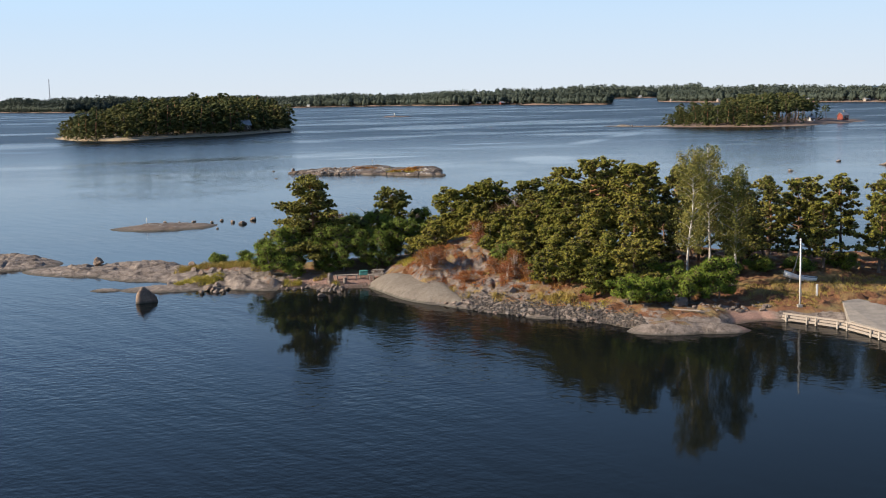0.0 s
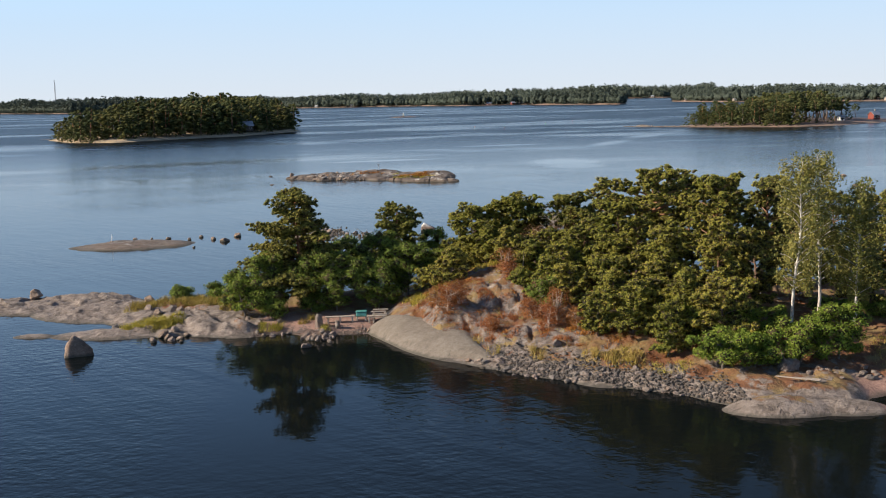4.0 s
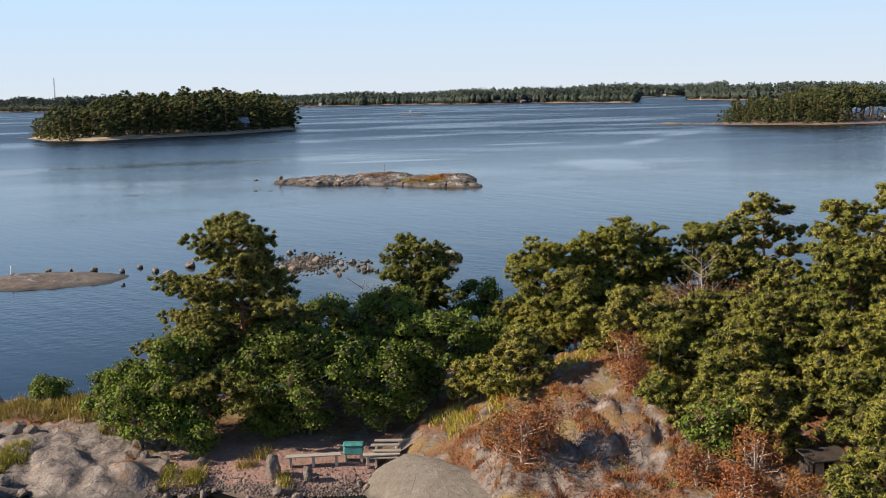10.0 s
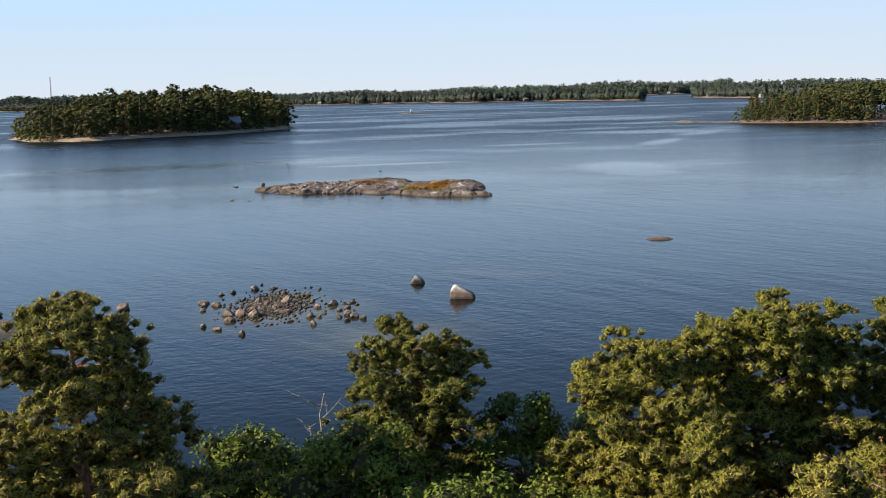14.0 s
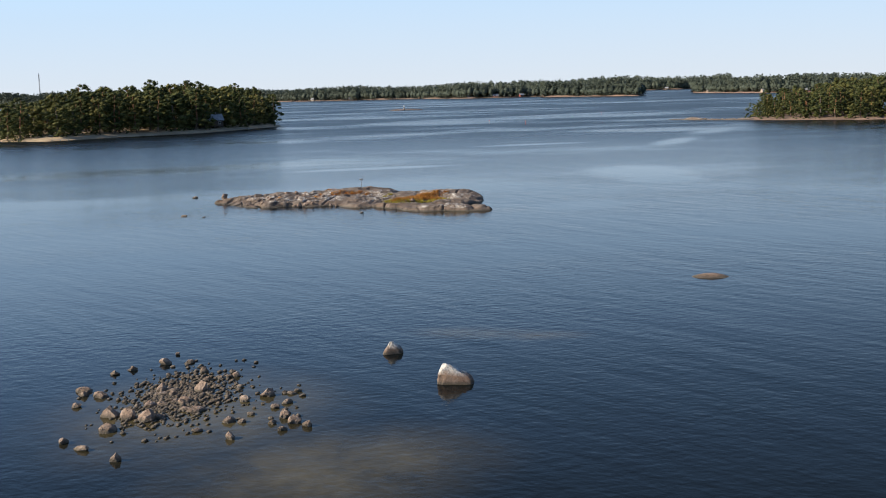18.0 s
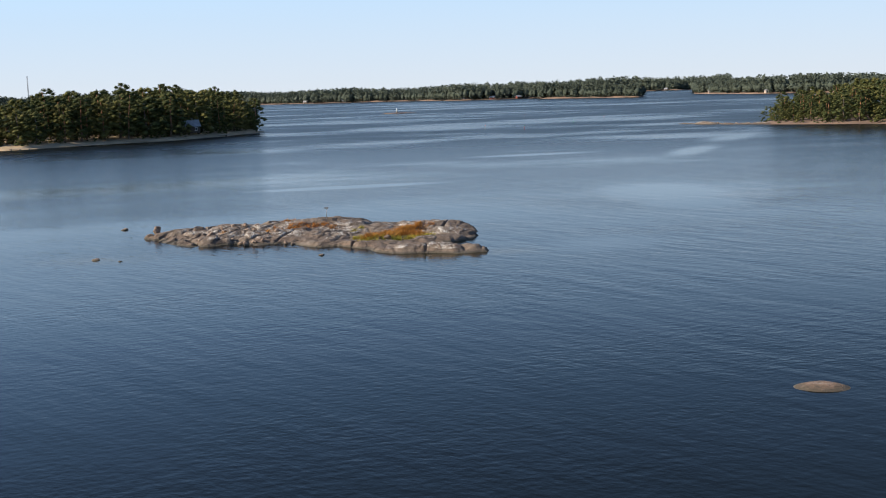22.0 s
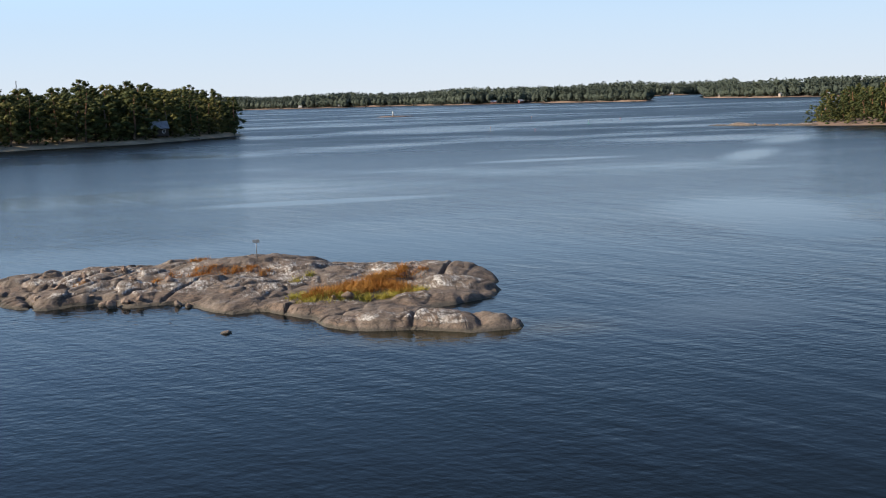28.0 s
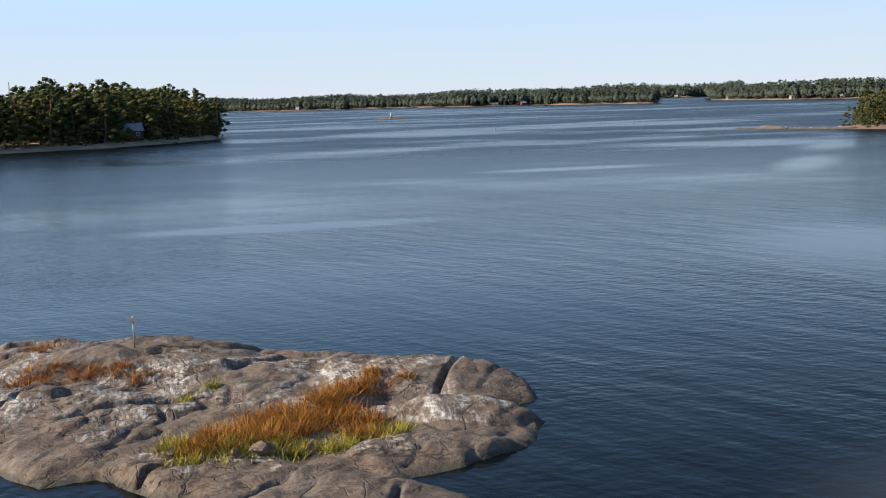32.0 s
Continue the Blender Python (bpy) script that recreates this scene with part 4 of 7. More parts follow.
# ---------- boulders and stones ----------
def boulder_mesh(name, seed, mat, sub=3, rough=0.24, taper=0.0, facets=10):
    bm = bmesh.new()
    bmesh.ops.create_icosphere(bm, subdivisions=sub, radius=1.0)
    rng = random.Random(seed)
    planes = [(Vector((rng.gauss(0, 1), rng.gauss(0, 1), rng.gauss(0, 0.8))).normalized(), rng.uniform(0.5, 0.82)) for _ in range(facets)]
    off = Vector((seed * 3.7, seed * 1.3, seed * 2.1))
    for v in bm.verts:
        d = v.co.normalized()
        r = 1.0
        for n_, k in planes:
            q = d.dot(n_)
            if q > 0.05:
                r = min(r, k / q)
        r *= 1 + rough * noise.noise(d * 1.6 + off) + rough * 0.4 * noise.noise(d * 4.5 + off) + rough * 0.15 * noise.noise(d * 11 + off)
        v.co = d * r
        k = 1 - taper * max(0.0, v.co.z + 0.3)
        v.co.x *= k
        v.co.y *= k
    for f in bm.faces:
        f.smooth = sub > 2
    me = bpy.data.meshes.new(name)
    bm.to_mesh(me)
    bm.free()
    me.materials.append(mat)
    return me


STONES = [boulder_mesh("stone", s, SHORE_STONE, 2) for s in range(6)]
PINK_STONES = [boulder_mesh("stone", s + 20, BOULDER, 2) for s in range(6)]


def boulder(x, y, z, sx, sy, sz, turn, seed, label, name="boulder", mat=None, group="", tilt=0, taper=0.0, facets=16):
    ob = thing(name, pose(x, y, z, tilt, 0, turn), label, name, group, data=boulder_mesh(name, seed, mat or BOULDER, 4, 0.16, taper, facets))
    ob.scale = (sx, sy, sz)
    return ob


def stone(x, y, z, s, rng, group, label, pink=True, flat=0.52):
    me = rng.choice(PINK_STONES if pink else STONES)
    ob = thing("stone", pose(x, y, z, rng.uniform(-12, 12), rng.uniform(-12, 12), rng.uniform(0, 360)), label, "stone", group, data=me)
    ob.scale = (s * rng.uniform(0.8, 1.25), s * rng.uniform(0.7, 1.1), s * flat * rng.uniform(0.8, 1.2))
    return ob


def hull_rock(x, y, z, turn, points, label, mat, seed, s=1.0):
    """A broken, angular rock: the hull of a few corners, worn a little."""
    bm = bmesh.new()
    for p in points:
        bm.verts.new([c * s for c in p])
    bmesh.ops.convex_hull(bm, input=bm.verts)
    bmesh.ops.triangulate(bm, faces=bm.faces[:])
    bmesh.ops.subdivide_edges(bm, edges=bm.edges[:], cuts=5, use_grid_fill=True)
    bmesh.ops.smooth_vert(bm, verts=bm.verts[:], factor=0.4, use_axis_x=True, use_axis_y=True, use_axis_z=True)
    off = Vector((seed * 2.3, seed, 0))
    bm.normal_update()
    for v in bm.verts:
        v.co += v.normal * (0.09 * noise.noise(v.co * 1.7 + off) + 0.06 * noise.noise(v.co * 5 + off)) * s
    for f in bm.faces:
        f.smooth = True
    thing("boulder", pose(x, y, z, 0, 0, turn), label, "boulder", data=bm, mat=mat)


# lone rocks in open water
hull_rock(-5.4, 118.8, -0.1, -6, [(-1.1, -0.6, -0.4), (-1.0, 0.7, -0.4), (1.3, -0.7, -0.4), (1.4, 0.5, -0.4), (-0.95, -0.35, 0.75), (-0.7, 0.3, 1.2), (-0.35, -0.3, 1.3), (0.0, 0.2, 1.1), (0.2, -0.5, 0.65), (1.15, 0.2, 0.5), (1.2, -0.4, 0.35)],
          "pale pointed granite boulder with a brown sloping side in open water", PERCH, 41, 0.86)
hull_rock(-9.0, 123.2, -0.1, 10, [(-0.8, -0.4, -0.3), (-0.7, 0.5, -0.3), (0.8, -0.4, -0.3), (0.75, 0.4, -0.3), (-0.15, 0.0, 0.85), (0.05, 0.1, 0.8), (0.5, 0.0, 0.4), (-0.5, -0.2, 0.3)],
          "grey pointed boulder in open water", PERCH, 43)
hull_rock(-29.0, 74.2, -0.1, 20, [(-1.1, -0.7, -0.3), (-1.0, 0.7, -0.3), (1.2, -0.6, -0.3), (1.1, 0.7, -0.3), (-0.9, 0.0, 0.9), (-0.45, -0.2, 1.6), (-0.2, 0.3, 1.6), (0.6, 0.1, 1.0), (1.0, 0.0, 0.5)],
          "brown pointed boulder off the rocky spit", BOULDER, 44)
boulder(-38.2, 183.4, 0.65, 0.62, 0.6, 0.62, 10, 45, "square pinkish boulder on the end of the skerry")
boulder(-40.2, 88.3, 0.75, 0.85, 0.75, 0.62, 0, 46, "rounded grey boulder perched on the rocky spit")
for i, (x, y, s) in enumerate(((-31.2, 114.7, 0.72), (-30.6, 117.7, 0.7), (-33.2, 116.0, 0.6), (-35.4, 117.6, 0.4), (-39.4, 116.8, 0.42), (-36.3, 116.1, 0.4), (-41.5, 116.7, 0.36), (-43.9, 117.1, 0.4), (-46.3, 115.6, 0.3), (-34.0, 111.2, 0.3))):
    boulder(x, y, 0.04, s * 1.0, s * 0.8, s * 0.75, i * 50, 60 + i, "rounded brown boulder standing in calm water", group="boulders beside the low skerry")

# the reef of stones
rng = random.Random(5)
for i in range(95):
    if i < 62:
        x, y = rng.gauss(-19.6, 1.5), rng.gauss(118.3, 1.9)
    elif i < 80:
        x, y = rng.gauss(-14.2, 1.1), rng.gauss(116.2, 1.6)
    else:
        x, y = rng.uniform(-25, -13), rng.gauss(118, 2.8)
    s = min(0.5, 0.11 + rng.expovariate(9))
    stone(x, y, 0.02 + s * 0.08, s, rng, "stones of the reef", "rounded pinkish stone of a shallow reef")
for x, y, s in ((-22.1, 115.8, 0.75), (-21.1, 115.5, 0.66), (-20.2, 115.3, 0.75), (-21.5, 114.2, 0.6), (-18.6, 118.5, 0.72), (-22.0, 122.4, 0.55), (-19.3, 121.0, 0.45), (-23.7, 118.1, 0.6), (-14.9, 117.7, 0.55), (-13.7, 116.8, 0.42), (-13.5, 115.2, 0.45), (-12.2, 114.3, 0.42), (-13.9, 114.6, 0.35), (-24.3, 121.0, 0.32), (-23.6, 121.6, 0.36), (-24.3, 116.9, 0.4), (-24.6, 118.2, 0.34), (-21.9, 123.8, 0.25), (-17.4, 120.3, 0.36), (-13.2, 113.9, 0.3), (-20.7, 118.6, 0.6), (-16.0, 114.9, 0.45), (-17.2, 114.0, 0.3), (-15.4, 113.2, 0.42), (-19.8, 111.5, 0.4), (-21.8, 112.5, 0.42), (-22.9, 113.2, 0.34)):
    stone(x, y, 0.06, s * 0.85, rng, "stones of the reef", "large rounded pinkish stone of a shallow reef", flat=0.75)

# ---------- trees of the home island ----------
def pine(x, y, h, r, seed, label, kind="pine_tree", leaf=None, bark=None, **k):
    z = ground_at(x, y) - 0.08
    return tree(kind, x, y, z, pine_parts(seed, h - z, r, **k), bark or PINE_BARK, leaf or PINE_LEAF, label, "pine tree")


def broad(x, y, h, r, seed, label, kind="broadleaf_tree", leaf=None, category="tree", **k):
    z = ground_at(x, y) - 0.08
    return tree(kind, x, y, z, broad_parts(seed, h - z, r, **k), GREY_BARK, leaf or BROAD_LEAF, label, category)


# x, y, height of the top over the sea, crown radius, seed, crown's shape, bare share of the stem
for x, y, h, r, s, shape, bare, puffs, label in (
    (-14.5, 82.7, 10.6, 4.3, 1, "layered", 0.2, 112, "tall dark Scots pine with a layered crown by the shore"),
    (-6.5, 86.2, 8.6, 3.2, 2, "layered", 0.25, 76, "Scots pine with a narrow dark top above broadleaf trees"),
    (-0.4, 84.9, 8.4, 2.4, 3, "round", 0.2, 56, "bushy Scots pine on the hill top"),
    (3.2, 86.0, 8.8, 3.0, 4, "round", 0.2, 74, "broad Scots pine with a rounded crown on the hill"),
    (1.0, 83.3, 6.8, 1.7, 5, "cone", 0.15, 34, "young pine in front of larger pines"),
    (8.4, 85.7, 9.0, 2.8, 6, "round", 0.2, 62, "Scots pine with dense dark crown on the hill"),
    (12.8, 89.5, 9.8, 2.4, 7, "round", 0.45, 40, "Scots pine with an open flat top"),
    (13.6, 78.4, 11.6, 3.4, 8, "round", 0.55, 44, "large old Scots pine with orange limbs"),
    (17.0, 75.3, 11.6, 3.4, 9, "round", 0.25, 64, "large Scots pine with a full rounded crown"),
    (10.6, 77.3, 9.6, 2.5, 10, "round", 0.25, 46, "Scots pine with yellowish crown on the slope"),
    (8.2, 77.0, 7.6, 2.2, 11, "round", 0.15, 42, "bushy yellow-green pine on the slope"),
    (13.0, 73.2, 8.4, 2.4, 12, "round", 0.18, 46, "Scots pine with bare grey stem on the slope"),
    (16.0, 71.3, 9.4, 2.5, 13, "cone", 0.2, 52, "tall green pine in front of the wood"),
    (15.5, 68.6, 5.8, 2.2, 14, "round", 0.06, 42, "low spreading pine above the shore rocks"),
    (21.5, 76.5, 11.2, 2.8, 15, "round", 0.35, 46, "dark Scots pine behind the birches"),
    (26.5, 73.5, 9.6, 2.2, 17, "cone", 0.15, 50, "dark conical pine beside the clearing"),
    (29.8, 74.8, 10.4, 2.3, 18, "cone", 0.2, 52, "dark pine behind the clearing"),
    (33.5, 76.0, 9.6, 2.4, 19, "round", 0.35, 46, "Scots pine at the edge of the landing"),
    (37.2, 76.0, 10.0, 2.5, 20, "round", 0.4, 46, "Scots pine at the edge of the landing"),
    (40.5, 74.5, 10.0, 2.6, 21, "round", 0.35, 46, "Scots pine at the edge of the landing"),
    (44.0, 77.5, 10.2, 2.6, 22, "round", 0.35, 46, "Scots pine at the edge of the landing"),
    (31.5, 79.5, 9.5, 2.4, 23, "round", 0.3, 40, "Scots pine deep in the wood"),
    (18.5, 83.5, 10.6, 2.8, 24, "round", 0.35, 46, "Scots pine deep in the wood"),
    (24.8, 82.0, 10.4, 2.8, 25, "round", 0.35, 46, "Scots pine deep in the wood"),
    (16.3, 88.0, 9.8, 2.4, 26, "round", 0.4, 40, "Scots pine on the far side of the wood"),
    (6.0, 80.2, 6.9, 1.9, 27, "round", 0.1, 38, "young yellow-green pine on the slope"),
    (-1.9, 79.6, 5.9, 1.8, 28, "cone", 0.05, 30, "young bushy pine on the rocky slope"),
    (2.8, 80.0, 7.4, 1.4, 29, "cone", 0.12, 30, "slim young pine on the hill"),
    (3.4, 77.2, 4.6, 0.9, 30, "cone", 0.03, 22, "small young pine among the rocks"),
    (5.0, 82.5, 6.2, 1.4, 31, "cone", 0.1, 28, "slim young pine on the hill"),
    (-3.6, 80.6, 4.0, 1.2, 32, "round", 0.05, 26, "small bushy pine under larger trees"),
    (6.7, 74.9, 5.4, 1.5, 48, "round", 0.12, 34, "low yellow-green pine before the shelter"),
    (9.9, 73.6, 6.0, 1.7, 49, "round", 0.3, 36, "low pine with bare stem beside the shelter"),
    (6.3, 76.6, 6.6, 1.7, 44, "round", 0.1, 40, "bushy yellow-green pine on the slope"),
    (4.6, 79.0, 6.4, 1.5, 45, "cone", 0.08, 34, "young yellow-green pine on the slope"),
    (9.6, 75.4, 7.4, 2.0, 46, "round", 0.3, 42, "Scots pine with bare lower stem on the slope"),
    (11.8, 75.0, 8.6, 2.2, 47, "round", 0.3, 44, "Scots pine with bare lower stem on the slope"),
    (24.0, 77.5, 9.4, 2.6, 34, "round", 0.12, 46, "dark Scots pine in the thick of the wood"),
    (28.0, 78.5, 9.8, 2.6, 35, "round", 0.12, 46, "Scots pine in the thick of the wood"),
    (34.0, 73.0, 8.0, 2.2, 36, "round", 0.15, 40, "Scots pine with low branches beside the landing"),
    (38.8, 72.6, 8.6, 2.4, 37, "round", 0.15, 42, "Scots pine with low branches beside the landing"),
    (20.0, 79.5, 10.4, 2.8, 38, "round", 0.15, 46, "dark Scots pine in the thick of the wood"),
    (19.2, 72.6, 8.2, 2.3, 39, "round", 0.12, 44, "dark Scots pine beside the birches"),
    (9.4, 81.2, 8.0, 2.2, 40, "round", 0.12, 42, "Scots pine in the thick of the wood"),
    (15.6, 82.6, 10.0, 2.6, 41, "round", 0.15, 44, "Scots pine in the thick of the wood"),
    (35.8, 79.5, 9.6, 2.6, 42, "round", 0.15, 42, "Scots pine in the thick of the wood"),
    (46.0, 73.5, 9.4, 2.6, 43, "round", 0.15, 42, "Scots pine with low branches beside the landing"),
    (8.0, 71.0, 4.4, 1.3, 50, "round", 0.05, 34, "low bushy pine among the shore rocks"),
    (10.2, 70.6, 5.0, 1.6, 51, "round", 0.05, 40, "low bushy pine among the shore rocks"),
    (9.4, 72.4, 5.6, 1.5, 52, "cone", 0.08, 36, "young green pine before the fallen tree"),
    (12.4, 72.6, 7.6, 1.9, 53, "cone", 0.1, 44, "young green pine on the slope"),
    (13.4, 69.6, 6.2, 1.8, 54, "cone", 0.06, 42, "young green pine above the shore rocks"),
    (12.0, 68.6, 4.4, 1.4, 55, "round", 0.05, 34, "low bushy pine among the shore rocks"),
    (5.2, 76.4, 5.8, 1.3, 56, "cone", 0.06, 34, "young yellow-green pine on the slope"),
    (7.2, 78.4, 7.2, 1.7, 57, "cone", 0.1, 40, "young yellow-green pine on the slope"),
    (11.2, 70.8, 5.2, 1.9, 33, "round", 0.05, 34, "low spreading pine above the shore rocks"),
):
    pine(x, y, h, r, s, label, shape=shape, thick=1.9 if "orange limbs" in label else 1.0, bare=bare, puffs=round(puffs * (0.66 if shape == "round" and not (x < 9.5 and y > 82) else 0.9)), leaf=FIR_LEAF if "dark" in label else PINE_LEAF, **(dict(subs=13, bob=0.19, needles=36, length=0.15, width=0.019) if x < 9.5 and y > 82 else dict(subs=10, bob=0.21, needles=28, length=0.16, width=0.022) if x < 18 and y < 81 else dict(subs=8, bob=0.24, needles=18, length=0.19, width=0.028)))

for x, y, h, r, s, leaf, label, clumps in (
    (-17.2, 81.2, 5.2, 2.4, 101, BROAD_LEAF, "dense green alder at the edge of the wood", 60),
    (-18.6, 80.2, 3.6, 2.0, 102, BRIGHT_LEAF, "low yellow-green alder bush beside the rocks", 46),
    (-11.4, 81.3, 5.6, 2.5, 103, BROAD_LEAF, "spreading oak with thick green crown", 70),
    (-9.0, 84.2, 6.5, 2.4, 104, BROAD_LEAF, "tall green oak in the middle of the wood", 66),
    (-5.6, 82.6, 5.9, 2.2, 105, BROAD_LEAF, "green oak with low branches", 60),
    (-8.0, 81.4, 4.8, 1.8, 106, BROAD_LEAF, "young oak over the benches", 44),
    (-3.2, 86.2, 6.6, 1.8, 107, BROAD_LEAF, "green rowan behind the hill top", 44),
    (-15.2, 85.6, 5.2, 2.2, 108, BROAD_LEAF, "green alder behind the tall pine", 50),
    (-11.8, 86.0, 5.7, 2.2, 109, BROAD_LEAF, "green alder on the far shore side", 50),
    (14.6, 66.2, 3.2, 1.5, 110, BRIGHT_LEAF, "bright green alder bush above the shore rocks", 40),
    (16.6, 66.4, 3.0, 1.3, 111, BRIGHT_LEAF, "bright green alder bush above the shore rocks", 36),
    (13.6, 69.6, 4.2, 1.3, 112, BRIGHT_LEAF, "fresh green young maple under the pines", 34),
    (19.6, 66.8, 3.8, 1.6, 113, BRIGHT_LEAF, "bright green rowan under the birches", 40),
    (22.2, 67.3, 4.6, 1.5, 114, BRIGHT_LEAF, "bright green rowan beside the birches", 40),
    (-22.6, 85.6, 1.9, 0.9, 115, BROAD_LEAF, "low green willow bush on the grassy neck", 24),
    (-25.6, 85.6, 1.8, 0.8, 116, BROAD_LEAF, "low green willow bush on the grassy neck", 22),
    (-20.4, 85.4, 2.2, 1.1, 117, BROAD_LEAF, "low green willow bush on the grassy neck", 26),
    (5.0, 75.2, 4.4, 1.2, 121, BROAD_LEAF, "green rowan with withered tips on the slope", 28),
    (24.6, 72.4, 3.0, 1.4, 124, BROAD_LEAF, "dark juniper bush under the pines", 30),
    (27.8, 72.6, 2.6, 1.3, 125, BROAD_LEAF, "dark juniper bush under the pines", 28),
    (31.6, 72.8, 2.8, 1.4, 126, BROAD_LEAF, "dark juniper bush under the pines", 28),
    (36.0, 73.8, 2.8, 1.5, 127, BROAD_LEAF, "dark juniper bush under the pines", 28),
    (18.0, 69.6, 3.4, 1.6, 128, BROAD_LEAF, "green alder bush under the pines", 34),
    (-16.4, 79.9, 2.0, 0.9, 129, BROAD_LEAF, "low green bush at the edge of the beach", 24),
    (-1.2, 87.6, 5.2, 1.7, 131, BROAD_LEAF, "green alder behind the hill top", 44),
    (0.6, 88.0, 4.2, 1.5, 132, BROAD_LEAF, "low green alder bush behind the hill top", 36),
    (-2.6, 84.0, 4.6, 1.5, 133, BROAD_LEAF, "green rowan on the hill top", 36),
    (3.2, 88.6, 5.0, 1.7, 134, BROAD_LEAF, "green alder behind the pines", 40),
    (-13.4, 81.2, 2.4, 1.1, 130, BROAD_LEAF, "low green bush under the tall pine", 26),
):
    broad(x, y, h, r, s, label, "bush" if "bush" in label else "broadleaf_tree", leaf, "bush" if "bush" in label else "tree", clumps=round(clumps * 0.72), stems=3 if "bush" in label else 1, count=250)


def birch(x, y, h, r, seed):
    """A silver birch: white stem, steep limbs and hanging sprays of small leaves."""
    rng = np.random.default_rng(seed)
    z = ground_at(x, y) - 0.08
    hh = h - z
    st = stem(rng, hh * 0.95, 0.05, 0.2, 11)
    limbs, cen, siz = [], [], []
    for i in range(46):
        f = 0.28 + 0.7 * (i + rng.uniform()) / 46
        at = np.array([np.interp(f, np.linspace(0, 1, len(st)), st[:, a]) for a in range(3)])
        a = i * 2.4 + rng.normal(0, 0.4)
        u = (f - 0.28) / 0.7
        reach = r * math.sqrt(max(0.05, 1 - (1.7 * u - 0.7) ** 2 / 1.2)) * rng.uniform(0.6, 1.1)
        pth = limb(rng, at, unit(np.array([math.cos(a), math.sin(a), 0.9])), reach, 0.25)
        limbs.append(tube(pth, np.linspace(0.035, 0.01, len(pth)), 4))
        for q in range(3):
            e = pth[-1 - q]
            for k in range(3):
                cen.append(e + [rng.normal(0, 0.2), rng.normal(0, 0.2), -0.35 * k])
                siz.append((0.3, 0.3, 0.36))
    crown = leaves(rng, np.array(cen), np.array(siz), 26, 0.075, 1.0)
    tree("birch_tree", x, y, z, (tube(st, np.linspace(0.13, 0.02, len(st)), 8), join(limbs), (crown, 0)), BIRCH_BARK, BIRCH_LEAF, "slender silver birch with white stem and thin yellowish leaves", "birch tree", "birches")


birch(20.2, 69.2, 14.0, 2.5, 201)
birch(22.6, 70.6, 14.2, 2.6, 202)
birch(24.2, 69.6, 12.4, 1.9, 203)


# ---------- the wooded islands and the mainland ----------
def far_meshes(seed, h, r, leaf, bark, bare=0.1, n=42, shape="round"):
    """Trunk and crown shared by the trees of a distant wood: dense clumps with a ragged skin of leaves."""
    rng = np.random.default_rng(seed)
    u = (np.arange(n) + rng.uniform(0, 1, n)) / n
    a = np.arange(n) * 2.4 + rng.normal(0, 0.5, n)
    wide = np.sqrt(np.clip(1 - (1.75 * u - 0.75) ** 2 / 1.1, 0.03, 1)) if shape == "round" else np.clip(1.05 - u, 0.08, 1) ** 0.75
    reach = r * wide * rng.uniform(0.35, 1.05, n)
    cen = np.stack([reach * np.cos(a), reach * np.sin(a), h * (bare + (0.95 - bare) * u)], -1)
    siz = np.repeat((r * 0.30 * rng.uniform(0.7, 1.25, n) * (1 - 0.3 * u))[:, None], 3, 1) * [1, 1, 0.9]
    trunk = tube(stem(rng, h * 0.9, 0.04, 0.2, 5), np.linspace(0.24, 0.06, 5), 6)
    crown = join([leaves(rng, cen, siz * 1.15, 32, 0.22, 0.45, False), lumps(rng, cen, siz * 0.95)])
    return mesh_of("trunk", *trunk, bark, True), mesh_of("crown", *crown, leaf)


FAR_KINDS = [far_meshes(301, 14, 2.9, FAR_LEAF, PINE_BARK), far_meshes(302, 15, 2.5, FAR_LEAF, PINE_BARK, shape="cone"), far_meshes(303, 14, 3.1, FAR_LEAF_B, PINE_BARK),
             far_meshes(304, 13, 3.3, FAR_LEAF_B, GREY_BARK), far_meshes(305, 13, 3.1, FAR_LEAF, GREY_BARK), far_meshes(306, 16, 2.6, FAR_LEAF, PINE_BARK)]
TALL_KINDS = [far_meshes(311, 14, 2.8, FAR_LEAF, FAR_STEM, 0.52, 28), far_meshes(312, 14, 2.5, FAR_LEAF_B, FAR_STEM, 0.58, 26), far_meshes(313, 14, 3.0, FAR_LEAF, FAR_STEM, 0.45, 30)]
BUSH_KINDS = [far_meshes(321, 13, 3.4, FAR_LEAF, GREY_BARK, 0.05, 14), far_meshes(322, 13, 3.2, FAR_LEAF_B, GREY_BARK, 0.05, 14)]


def inside(x, y, poly):
    c = False
    for (x0, y0), (x1, y1) in zip(poly, poly[1:] + poly[:1]):
        if (y0 > y) != (y1 > y) and x < (x1 - x0) * (y - y0) / (y1 - y0) + x0:
            c = not c
    return c


